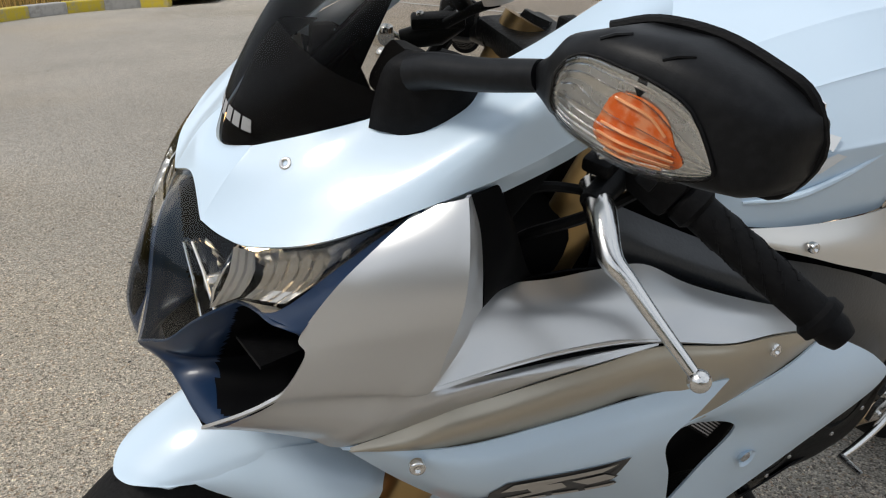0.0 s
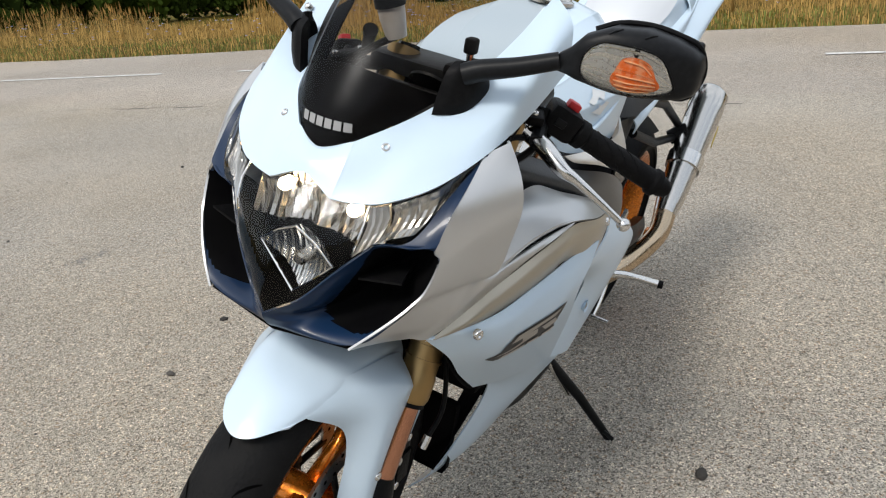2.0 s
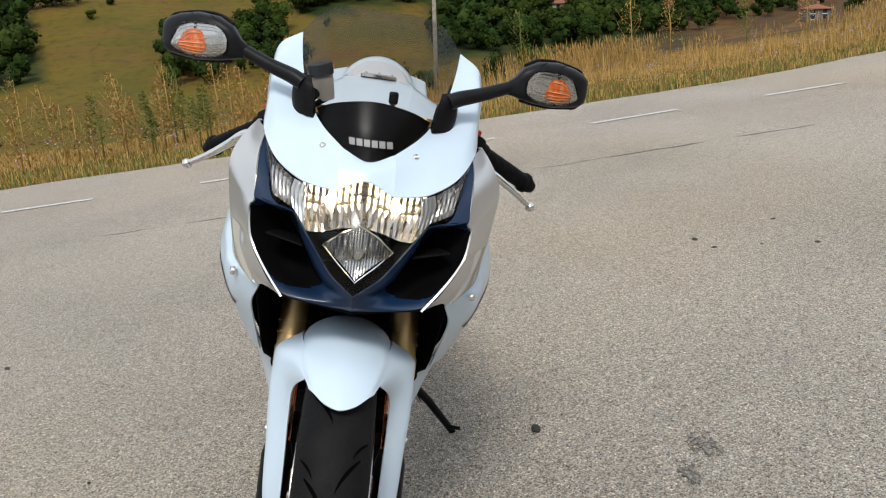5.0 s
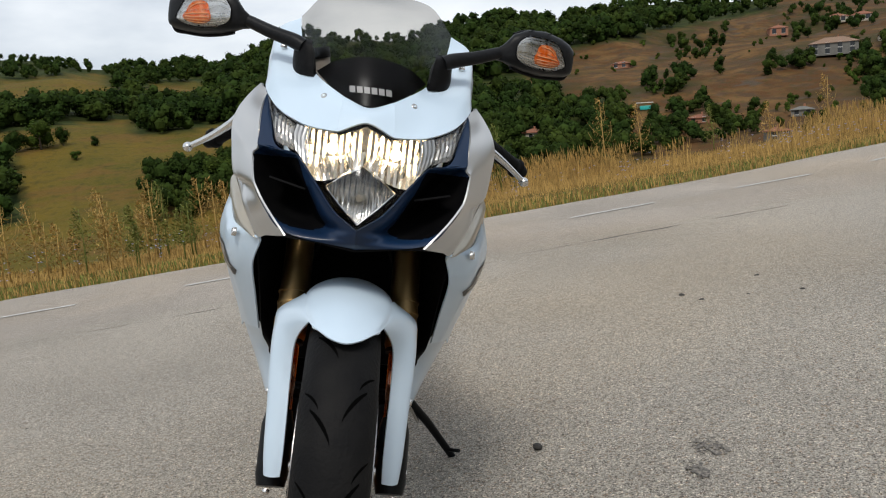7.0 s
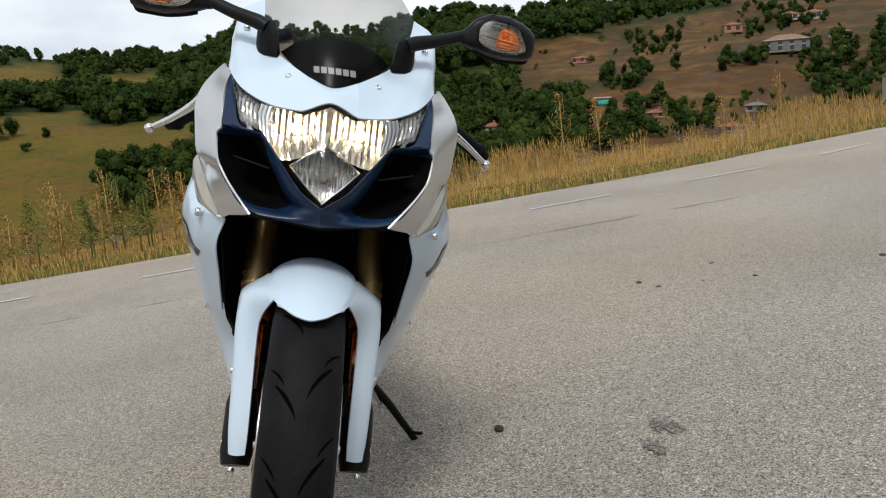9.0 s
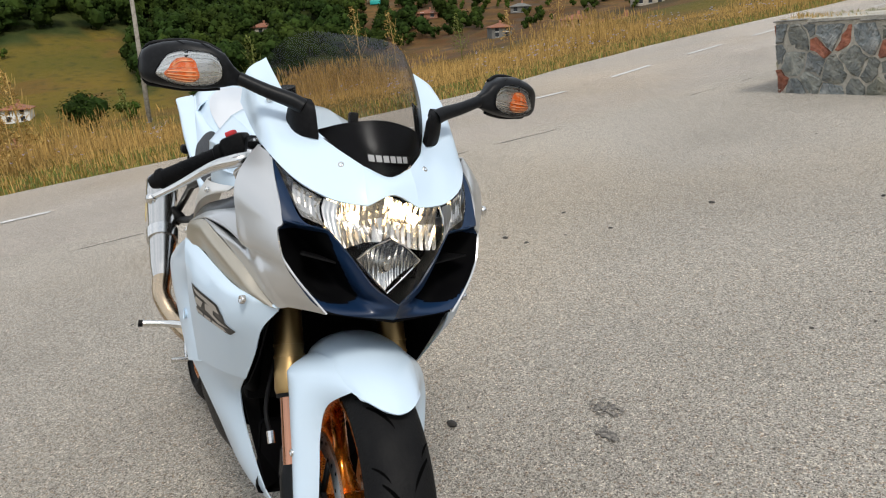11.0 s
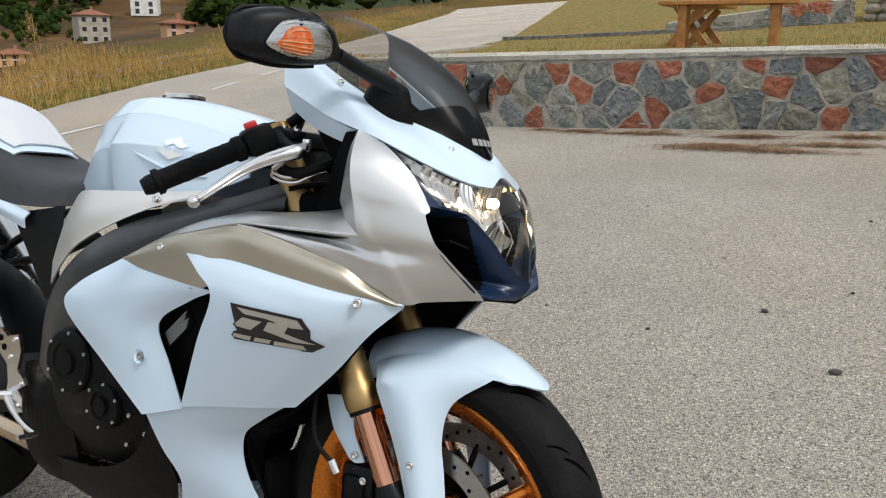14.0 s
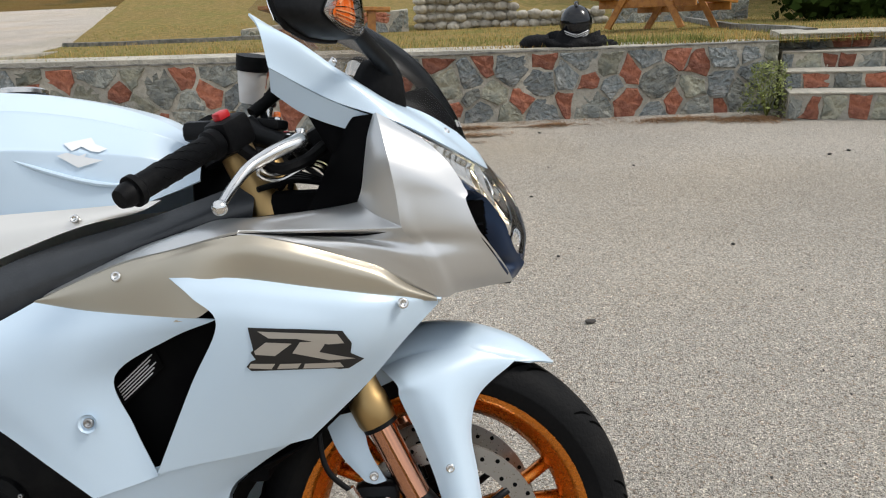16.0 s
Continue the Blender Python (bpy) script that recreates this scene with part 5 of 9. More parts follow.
    for k in range(6):
        bm = bmesh.new()
        b0, b1 = 0.10 + 0.14 * k, 0.16 + 0.14 * k
        lift = Vector((0, 0.0016 * s, 0))
        bm.faces.new([bm.verts.new(plate_o + lift + plate_u * a + plate_v * b) for a, b in ((0.08, b0), (0.92 - 0.07 * (k % 3), b0), (0.92 - 0.07 * (k % 3), b1), (0.08, b1))])
        part("printed_line", bm, P_BAR, label_plate, smooth=False)
    shell("inner_wall", [
        [(-0.0047, 0.1646, 0.6864), (-0.0949, 0.1534, 0.7017), (-0.2062, 0.1314, 0.7102)],
        [(-0.1027, 0.1613, 0.568), (-0.1587, 0.1448, 0.5665), (-0.2148, 0.1285, 0.5651)],
        [(-0.1809, 0.1595, 0.4951), (-0.2116, 0.143, 0.4784), (-0.2447, 0.1265, 0.467)],
        [(-0.3023, 0.1439, 0.4132), (-0.3037, 0.1246, 0.3931), (-0.3009, 0.1035, 0.3743)],
        [(-0.2486, 0.1006, 0.2358), (-0.2647, 0.082, 0.2366), (-0.2827, 0.0614, 0.2372)]], P_DUCT, s)
block("radiator", (-0.2797, -0.150, 0.430), (-0.2455, 0.150, 0.7202), P_DUCT, bevel=0.01, m=Matrix.Rotation(radians(0), 4, "Y"), label="black radiator")
block("oil_cooler", (-0.2814, -0.1125, 0.2148), (-0.2771, 0.1141, 0.3737), P_DUCT, bevel=0.01)


# flat prints laid onto the body: projected along y onto a panel
from mathutils.bvhtree import BVHTree


def tree_of(ob):
    return BVHTree.FromPolygons([v.co.copy() for v in ob.data.vertices], [tuple(f.vertices) for f in ob.data.polygons])


def print_on(name, outline, mat, panel, s, lift, parent):
    bm = bmesh.new()
    f = bm.faces.new([bm.verts.new((x, 0, z)) for x, z in outline])
    bmesh.ops.triangulate(bm, faces=[f])
    for _ in range(3):
        bmesh.ops.subdivide_edges(bm, edges=[e for e in bm.edges if e.calc_length() > 0.012], cuts=1)
    bmesh.ops.triangulate(bm, faces=bm.faces[:])
    tree = tree_of(panel)
    for v in bm.verts:
        hit = tree.ray_cast(Vector((v.co.x, s * 0.5, v.co.z)), Vector((0, -s, 0)))
        if hit[0] is None:
            near = tree.find_nearest(Vector((v.co.x, s * 0.2, v.co.z)))
            v.co.y = near[0].y + s * lift
        else:
            v.co.y = hit[0].y + s * lift
    bmesh.ops.recalc_face_normals(bm, faces=bm.faces[:])
    return part(name, bm, mat, parent, smooth=False)


BADGE = [(-0.239, 0.6719), (-0.1754, 0.665), (-0.1218, 0.6578), (-0.1112, 0.6396), (-0.1237, 0.6326), (-0.0976, 0.6143), (-0.1207, 0.612), (-0.1184, 0.603), (-0.1313, 0.6036), (-0.1379, 0.6059), (-0.241, 0.6127), (-0.246, 0.6191), (-0.2402, 0.6257), (-0.2334, 0.6281), (-0.2389, 0.6379), (-0.2254, 0.6496)]
STROKES = [
    [(-0.2272, 0.666), (-0.1287, 0.654), (-0.1206, 0.6407), (-0.1409, 0.6409), (-0.1379, 0.6456), (-0.1459, 0.6486), (-0.2143, 0.6558)],
    [(-0.2186, 0.6506), (-0.1865, 0.6464), (-0.2089, 0.6311), (-0.233, 0.6349), (-0.2341, 0.6397)],
    [(-0.1763, 0.6473), (-0.1447, 0.6459), (-0.1463, 0.6405), (-0.1633, 0.6372), (-0.1535, 0.6313), (-0.1083, 0.6169), (-0.142, 0.6184), (-0.1872, 0.6328)],
    [(-0.2404, 0.623), (-0.2102, 0.6202), (-0.2153, 0.6129), (-0.2434, 0.617)],
    [(-0.2041, 0.6192), (-0.1779, 0.6174), (-0.183, 0.6108), (-0.2086, 0.6126)],
    [(-0.1732, 0.6165), (-0.1287, 0.6137), (-0.1244, 0.606), (-0.1763, 0.6098)]]
# grey print low on the screen: plain slanted bars
glass_tree = tree_of(screen)
for k in range(6):
    u0 = (k - 3) * 0.0118
    bm = bmesh.new()
    grid = []
    for a in range(3):
        line = []
        for b in range(3):
            y, z = -(u0 + 0.0092 * a / 2 + 0.0016 * b / 2), 0.9365 + 0.0105 * b / 2
            hit = glass_tree.ray_cast(Vector((0.3, y, z)), Vector((-1, 0, 0)))[0]
            line.append(bm.verts.new((hit.x + 0.0006, y, z)))
        grid.append(line)
    for p, q in zip(grid, grid[1:]):
        for b in range(2):
            bm.faces.new((p[b], p[b + 1], q[b + 1], q[b]))
    part("printed_bar", bm, P_LOGO, screen, smooth=False)
fairings = [o for o in motorcycle.children if o.name.startswith("side_fairing")]
for panel in fairings:
    s = 1 if panel.data.vertices[0].co.y > 0 else -1
    badge = print_on("decal", BADGE, P_DECAL_K, panel, s, 0.0012, panel)
    for line in STROKES:
        print_on("decal_stroke", line, P_DECAL_S, panel, s, 0.002, badge)

# -- tank, frame, seat and tail --
def body(name, stations, mat, label="", n=5):
    """A closed-top body lofted along x: each station is x and its half profile of (y, z) from the top down."""
    return shell(name, [[(x, y, z) for y, z in prof] for x, prof in stations], mat, closed_mirror=True, n=n, label=label, thick=0.004)


tank = body("fuel_tank", [
    (-0.3220, [(0, 0.914), (0.0440, 0.913), (0.0540, 0.9120), (0.0960, 0.9060), (0.1030, 0.9035), (0.1300, 0.8890), (0.1370, 0.8830), (0.1440, 0.8660)]),
    (-0.3616, [(0, 0.942), (0.0481, 0.94), (0.0588, 0.9384), (0.103, 0.9268), (0.1099, 0.9231), (0.1357, 0.8967), (0.1406, 0.8869), (0.1490, 0.8500)]),
    (-0.4004, [(0, 0.9690), (0.0576, 0.9630), (0.0702, 0.9602), (0.1214, 0.9420), (0.1292, 0.9370), (0.1567, 0.9066), (0.1616, 0.8935), (0.1671, 0.8361)]),
    (-0.4722, [(0, 0.9920), (0.067, 0.9870), (0.0806, 0.9838), (0.1314, 0.9615), (0.1397, 0.9550), (0.1722, 0.9156), (0.1773, 0.8986), (0.1785, 0.8264)]),
    (-0.5624, [(0, 1.0105), (0.0709, 1.0045), (0.0851, 1.0008), (0.1368, 0.9755), (0.1455, 0.9680), (0.1822, 0.9215), (0.1869, 0.9052), (0.1808, 0.8215)]),
    (-0.6180, [(0, 1.0165), (0.0710, 1.0100), (0.0850, 1.0055), (0.1345, 0.9770), (0.1430, 0.9690), (0.1795, 0.9205), (0.1840, 0.9030), (0.1765, 0.8210)]),
    (-0.6534, [(0, 1.0180), (0.0694, 1.0110), (0.0826, 1.0065), (0.1270, 0.9750), (0.1335, 0.9660), (0.1600, 0.9150), (0.1615, 0.8980), (0.1540, 0.8202)]),
    (-0.7318, [(0, 1.0130), (0.0587, 1.0010), (0.0697, 0.9955), (0.1063, 0.9610), (0.1118, 0.9525), (0.131, 0.9045), (0.1331, 0.8872), (0.1275, 0.8191)]),
    (-0.799, [(0, 0.9723), (0.0442, 0.9526), (0.0523, 0.946), (0.0787, 0.9097), (0.0827, 0.9022), (0.0965, 0.8625), (0.0986, 0.8506), (0.0986, 0.8072)]),
    (-0.8449, [(0, 0.8832), (0.0363, 0.8714), (0.0431, 0.8676), (0.066, 0.8468), (0.069, 0.8426), (0.0768, 0.8208), (0.0778, 0.8142), (0.0763, 0.7903)])], P_WHITE, "white fuel tank with sculpted flanks")
for s in (1, -1):
    print_on("tank_badge", [(-0.496, 0.923), (-0.463, 0.931), (-0.455, 0.921), (-0.439, 0.914), (-0.449, 0.909), (-0.459, 0.911), (-0.472, 0.918), (-0.483, 0.912)], P_BADGE, tank, s, 0.003, tank)
    print_on("tank_badge", [(-0.502, 0.906), (-0.489, 0.910), (-0.474, 0.905), (-0.464, 0.908), (-0.469, 0.898), (-0.443, 0.898), (-0.475, 0.889)], P_BADGE, tank, s, 0.003, tank)
    crease = rod("tank_crease", [(-0.3974, 0.1655, 0.8620), (-0.4532, 0.1795, 0.8665), (-0.5194, 0.1845, 0.8860), (-0.5865, 0.1845, 0.9120)], [0.0015, 0.0040, 0.0035, 0.001], P_WHITE, tank, sides=8, bend=5, sy=s)
    # side cover under the tank
    cover = shell("frame_cover", [
        [(-0.3696, 0.1697, 0.8406), (-0.4309, 0.1817, 0.8359), (-0.5078, 0.1906, 0.8321), (-0.6073, 0.1889, 0.8284), (-0.6997, 0.164, 0.8258), (-0.7675, 0.1361, 0.8184), (-0.8201, 0.1167, 0.7869)],
        [(-0.3865, 0.1781, 0.8297), (-0.442, 0.1964, 0.8225), (-0.5187, 0.2082, 0.8118), (-0.6067, 0.2071, 0.7954), (-0.6968, 0.1889, 0.7769), (-0.7765, 0.1587, 0.7541), (-0.8422, 0.1343, 0.7207)],
        [(-0.4032, 0.1821, 0.823), (-0.4638, 0.2043, 0.81), (-0.5295, 0.214, 0.7872), (-0.6174, 0.2119, 0.7533), (-0.6943, 0.2023, 0.7178), (-0.7598, 0.1826, 0.6772), (-0.8213, 0.1592, 0.6327)]], P_COVER, s, label="champagne-silver cover under the tank")
    bolt((-0.4728, 0.2084 * s, 0.8196), (0, s, 0.3), 0.006, cover)
    # frame spar
    shell("frame_spar", [
        [(-0.2511, 0.1082, 0.8676), (-0.3864, 0.1716, 0.8166), (-0.5183, 0.2025, 0.781), (-0.6284, 0.2085, 0.7354), (-0.7263, 0.2003, 0.6701), (-0.8025, 0.181, 0.5861), (-0.8422, 0.166, 0.4685)],
        [(-0.2516, 0.1298, 0.8291), (-0.3864, 0.1953, 0.7861), (-0.5181, 0.218, 0.7434), (-0.6175, 0.222, 0.6963), (-0.6942, 0.213, 0.6381), (-0.7591, 0.1947, 0.5594), (-0.7825, 0.1831, 0.4483)],
        [(-0.263, 0.1193, 0.7797), (-0.3855, 0.177, 0.7358), (-0.5062, 0.2054, 0.693), (-0.595, 0.2112, 0.652), (-0.662, 0.2036, 0.6004), (-0.7058, 0.1871, 0.5386), (-0.7208, 0.1739, 0.4478)]], P_SPAR, s, thick=0.02, label="satin dark grey aluminium frame spar")
    # engine case on each side
    case = shell("engine_case", [
        [(-0.4717, 0.1583, 0.6047), (-0.5833, 0.1751, 0.6022), (-0.6948, 0.1805, 0.5884), (-0.8014, 0.1595, 0.5538)],
        [(-0.4702, 0.1659, 0.5166), (-0.5824, 0.1864, 0.5133), (-0.6937, 0.1961, 0.5007), (-0.8076, 0.1676, 0.4795)],
        [(-0.4663, 0.1578, 0.4203), (-0.5775, 0.1807, 0.4173), (-0.6847, 0.1799, 0.4061), (-0.7902, 0.1604, 0.3886)],
        [(-0.4499, 0.1311, 0.3198), (-0.5647, 0.1378, 0.3059), (-0.6653, 0.1375, 0.2971), (-0.7621, 0.1287, 0.2997)]], P_ENGINE, s, thick=0.01, label="dark engine side case")
    for x, y, z, r in ((-0.7065, 0.1934, 0.4985, 0.062), (-0.6168, 0.1834, 0.4272, 0.046)):
        ring = disc_part("engine_cap", [(r, -0.02), (r, 0.006), (r * 0.93, 0.011), (r * 0.6, 0.013), (r * 0.56, 0.010), (r * 0.4, 0.010), (r * 0.36, 0.016), (0, 0.017)], (x, y * s, z), (0, s, 0), P_ENGINE, case, 36)
        for k in range(6):
            a = 2 * math.pi * k / 6 + 0.4
            bolt((x + 0.9 * r * math.cos(a), (y + 0.010) * s, z + 0.9 * r * math.sin(a)), (0, s, 0), 0.0035, case, P_DISC)
    for p in ((-0.5534, 0.1828, 0.4188), (-0.5239, 0.1724, 0.4792), (-0.5723, 0.1698, 0.3574), (-0.5225, 0.1721, 0.3872), (-0.787, 0.1711, 0.49), (-0.7821, 0.1711, 0.4485)):
        bolt((p[0], p[1] * s, p[2]), (0, s, 0), 0.0048, case, P_DISC)
    shell("tail_panel", [
        [(-0.9185, 0.1420, 0.7700), (-0.9807, 0.1440, 0.7890), (-1.107, 0.1380, 0.8360), (-1.244, 0.1330, 0.9240), (-1.394, 0.1199, 0.9821), (-1.536, 0.1088, 1.006)],
        [(-0.925, 0.1497, 0.7560), (-0.9912, 0.1545, 0.7730), (-1.107, 0.158, 0.8180), (-1.251, 0.1663, 0.8890), (-1.401, 0.1643, 0.9496), (-1.53, 0.1609, 0.9874)],
        [(-0.9279, 0.1474, 0.7361), (-1, 0.146, 0.7562), (-1.111, 0.142, 0.7905), (-1.248, 0.1394, 0.8396), (-1.391, 0.134, 0.9015), (-1.515, 0.1381, 0.9598)]], P_WHITE, s, label="white tail panel")
    shell("tail_side", [
        [(-1.060, 0.1380, 0.8080), (-1.107, 0.1400, 0.8340), (-1.175, 0.1370, 0.8800), (-1.244, 0.1340, 0.9220), (-1.320, 0.1280, 0.9530), (-1.394, 0.1205, 0.9810), (-1.500, 0.1115, 1.0000)],
        [(-1.075, 0.1270, 0.8650), (-1.115, 0.1240, 0.8850), (-1.180, 0.1260, 0.9150), (-1.245, 0.1290, 0.9420), (-1.320, 0.1250, 0.9640), (-1.394, 0.1150, 0.9860), (-1.500, 0.1050, 1.0050)],
        [(-1.085, 0.0790, 0.8930), (-1.119, 0.0900, 0.9080), (-1.185, 0.1050, 0.9330), (-1.245, 0.1090, 0.9480), (-1.320, 0.1090, 0.9640), (-1.400, 0.1010, 0.9800), (-1.500, 0.0900, 1.0000)]], P_WHITE, s, n=5, label="white tail side under the cowl")
    shell("subframe_cover", [
        [(-0.8106, 0.1399, 0.79), (-0.8971, 0.1359, 0.7772), (-0.9996, 0.1276, 0.764)],
        [(-0.8085, 0.1503, 0.7079), (-0.8861, 0.138, 0.6958), (-0.959, 0.1269, 0.7053)],
        [(-0.8136, 0.1499, 0.5975), (-0.8627, 0.1409, 0.5963), (-0.8971, 0.1285, 0.6178)]], P_BLACK, s, label="black textured cover under the seat")

body("rider_seat", [
    (-0.8083, [(0, 0.8534), (0.0503, 0.8512), (0.0883, 0.8313), (0.1035, 0.7908)]),
    (-0.8823, [(0, 0.8450), (0.0700, 0.8430), (0.1180, 0.8250), (0.1420, 0.7850)]),
    (-0.9809, [(0, 0.8560), (0.0850, 0.8540), (0.1290, 0.8360), (0.1470, 0.7870)]),
    (-1.0680, [(0, 0.8860), (0.0820, 0.8860), (0.1310, 0.8690), (0.1530, 0.8110)]),
    (-1.1400, [(0, 0.9150), (0.0750, 0.9170), (0.1190, 0.9030), (0.1440, 0.8600)]),
    (-1.1900, [(0, 0.9300), (0.0600, 0.9300), (0.1000, 0.9200), (0.1250, 0.8900)])], P_SEAT, "black vinyl rider seat")
cowl = body("seat_cowl", [
    (-1.07, [(0, 0.8994), (0.0376, 0.8993), (0.0634, 0.897), (0.0822, 0.8903)]),
    (-1.119, [(0, 0.9475), (0.0383, 0.9442), (0.0733, 0.9286), (0.0944, 0.9079)]),
    (-1.196, [(0, 0.9995), (0.0463, 0.9939), (0.0895, 0.9718), (0.1114, 0.9351)]),
    (-1.322, [(0, 1.029), (0.0504, 1.024), (0.0906, 1.002), (0.1124, 0.9632)]),
    (-1.45, [(0, 1.042), (0.045, 1.035), (0.0798, 1.014), (0.0995, 0.9846)])], P_WHITE, "white seat cowl over the pillion seat")
shell("cowl_inlay", [[(x, y * 1.03, z + 0.006) for y, z in prof] for x, prof in [
    (-1.078, [(0, 0.9120), (0.0330, 0.9110), (0.0560, 0.9080), (0.0720, 0.9020)]),
    (-1.119, [(0, 0.9520), (0.0340, 0.9490), (0.0640, 0.9370), (0.0850, 0.9210)]),
    (-1.196, [(0, 1.0040), (0.0420, 0.9990), (0.0760, 0.9840), (0.0970, 0.9620)]),
    (-1.290, [(0, 1.0270), (0.0400, 1.0230), (0.0680, 1.0110), (0.0850, 0.9990)]),
    (-1.345, [(0, 1.0365), (0.0250, 1.0350), (0.0420, 1.0320), (0.0500, 1.0290)])]], P_INLAY, 1, cowl, "pale silver inlay", closed_mirror=True, n=5, thick=0.004)
body("tail_top", [
    (-1.302, [(0, 1.008), (0.0605, 1.008), (0.1108, 0.9854), (0.1305, 0.9471)]),
    (-1.449, [(0, 1.047), (0.05, 1.041), (0.0898, 1.02), (0.1174, 0.9863)]),
    (-1.577, [(0, 1.055), (0.0445, 1.047), (0.074, 1.028), (0.0985, 1.004)]),
    (-1.672, [(0, 1.049), (0.0293, 1.045), (0.0489, 1.034), (0.0586, 1.018)])], P_WHITE, "white tail tip")
for s in (1, -1):
    shell("tail_inlay", [[(-1.502, 0.0696, 1.029), (-1.576, 0.0652, 1.035), (-1.643, 0.0539, 1.035)], [(-1.481, 0.1112, 0.9979), (-1.554, 0.1036, 1.003), (-1.621, 0.0834, 1.016)]], P_BLUE, s, label="dark blue tail inlay", thick=0.006)
block("tail_lamp", (-1.654, -0.0487, 0.9801), (-1.623, 0.0491, 1.017), material("red_tail_lens", (0.3, 0.01, 0.01), 0.2, coat=0.5), bevel=0.008)
block("under_tail", (-1.582, -0.0854, 0.7842), (-1.175, 0.0728, 0.9183), P_BLACK, bevel=0.03, label="black under-tail")
plate = block("number_plate", (-1.735, -0.088, 0.6900), (-1.748, 0.0880, 0.8060), material("plate_white", (0.7, 0.7, 0.7), 0.4, grain=(9, (0.6, 0.6, 0.6), 0.5)), bevel=0.001, label="number plate seen from behind its holder")
block("plate_holder", (-1.728, -0.0940, 0.6820), (-1.736, 0.0940, 0.8140), P_BLACK, bevel=0.0039)
rod("plate_arm", [(-1.733, 0, 0.8059), (-1.644, 0, 0.8795), (-1.526, 0, 0.8792)], [0.02, 0.03, 0.035], P_BLACK)
for s in (1, -1):
    block("rear_indicator", (-1.655, 0.0888, 0.8054), (-1.603, 0.129, 0.8362), P_BLACK, bevel=0.01, sy=s)

# filler cap
cap = disc_part("filler_cap", [(0.042, 0), (0.042, 0.006), (0.037, 0.009), (0.03, 0.007), (0.012, 0.008), (0, 0.008)], (-0.6358, 0, 1.0155), (-0.06, 0, 1.057), P_STEEL, None, 36, "steel filler cap")
for k in range(6):
    a = k * math.pi / 3
    bolt((-0.6358 + 0.035 * math.cos(a), 0.035 * math.sin(a), 1.0232 - 0.0020 * math.cos(a)), (-0.027, 0, 1.062), 0.003, cap)

# -- exhausts, pegs, swing arm, stand --
for s in (1, -1):
    low, high = Vector((-1.279, 0.21 * s, 0.4435)), Vector((-1.585, 0.1900 * s, 0.7090))
    ax = (high - low).normalized()
    muf = rod("silencer", [low, low + ax * 0.03, low + ax * 0.05, low + ax * 0.335, low + ax * 0.35, high, high + ax * 0.012], [0.030, 0.034, 0.037, 0.049, 0.051, 0.050, 0.040], P_STEEL, label="brushed steel silencer", sides=32)
    rod("silencer_mouth", [high + ax * 0.008, high + ax * 0.016], [0.040, 0.036], P_DUCT, muf, sides=24)
    rod("silencer_band", [low + ax * 0.150, low + ax * 0.19], [0.0475, 0.0495], P_ALLOY, muf, sides=32)
    bm = bmesh.new()
    box(bm, (-0.03, -0.001, -0.012), (0.03, 0.001, 0.012), 0.0)
    bmesh.ops.transform(bm, matrix=Matrix.Translation(low + ax * 0.29 + Vector((-0.03, 0.048 * s, -0.02))) @ ax.to_track_quat("X", "Z").to_matrix().to_4x4(), verts=bm.verts[:])
    part("silencer_badge", bm, P_YELLOW, muf, "yellow and black badge", smooth=False)
    pipe = rod("exhaust_pipe", [low + ax * 0.01, low - ax * 0.07, (-1.151, 0.1705 * s, 0.3322), (-1.034, 0.1180 * s, 0.3000), (-0.902, 0.0800 * s, 0.2603), (-0.7463, 0.0450 * s, 0.2205)], [0.030, 0.027, 0.027, 0.027, 0.03, 0.03], P_PIPE, label="heat-tinted exhaust pipe", bend=6, sides=20)
    rod("hanger_stay", [(-1.462, 0.1466, 0.638), (-1.241, 0.1388, 0.7382), (-1.067, 0.1187, 0.7788)], 0.011, P_FRAME, sy=s)
    rod("hanger_stay", [(-1.445, 0.1453, 0.602), (-1.232, 0.1381, 0.6384), (-1.042, 0.1209, 0.7033)], 0.011, P_FRAME, sy=s)
    rod("hanger_clamp", [(-1.453, 0.1355, 0.5969), (-1.46, 0.1656, 0.6224), (-1.471, 0.1861, 0.6376)], [0.02, 0.024, 0.016], P_BLACK, sy=s)
    rod("hanger_spring", [(-1.49, 0.1561, 0.6586), (-1.535, 0.1598, 0.7106)], 0.006, P_STEEL, sy=s, sides=8)
    # rear-set: plate, peg, pedal
    rearset = new("foot_rest")
    rearset.parent = motorcycle
    bm = bmesh.new()
    outline = [(-0.9050, 0.5200), (-0.9420, 0.5120), (-0.9850, 0.5420), (-0.9990, 0.5300), (-0.9800, 0.4840), (-0.9420, 0.4540), (-0.9380, 0.4149), (-0.9450, 0.3861), (-0.9180, 0.3560), (-0.8880, 0.3600), (-0.8900, 0.3900), (-0.9060, 0.4050), (-0.8800, 0.4180), (-0.8900, 0.4320), (-0.9080, 0.4452), (-0.8960, 0.4861)]
    f = bm.faces.new([bm.verts.new((x, 0.162 * s, z)) for x, z in outline])
    ext = bmesh.ops.extrude_face_region(bm, geom=[f])
    bmesh.ops.translate(bm, vec=(0, 0.008 * s, 0), verts=[v for v in ext["geom"] if isinstance(v, bmesh.types.BMVert)])
    bmesh.ops.recalc_face_normals(bm, faces=bm.faces[:])
    part("bracket", bm, P_ALLOY, rearset, "machined alloy bracket", smooth=False)
    for x, z in ((-0.9150, 0.5080), (-0.9300, 0.4699), (-0.9040, 0.3720), (-0.8940, 0.4180)):
        bolt((x, 0.171 * s, z), (0, s, 0), 0.0055, rearset)
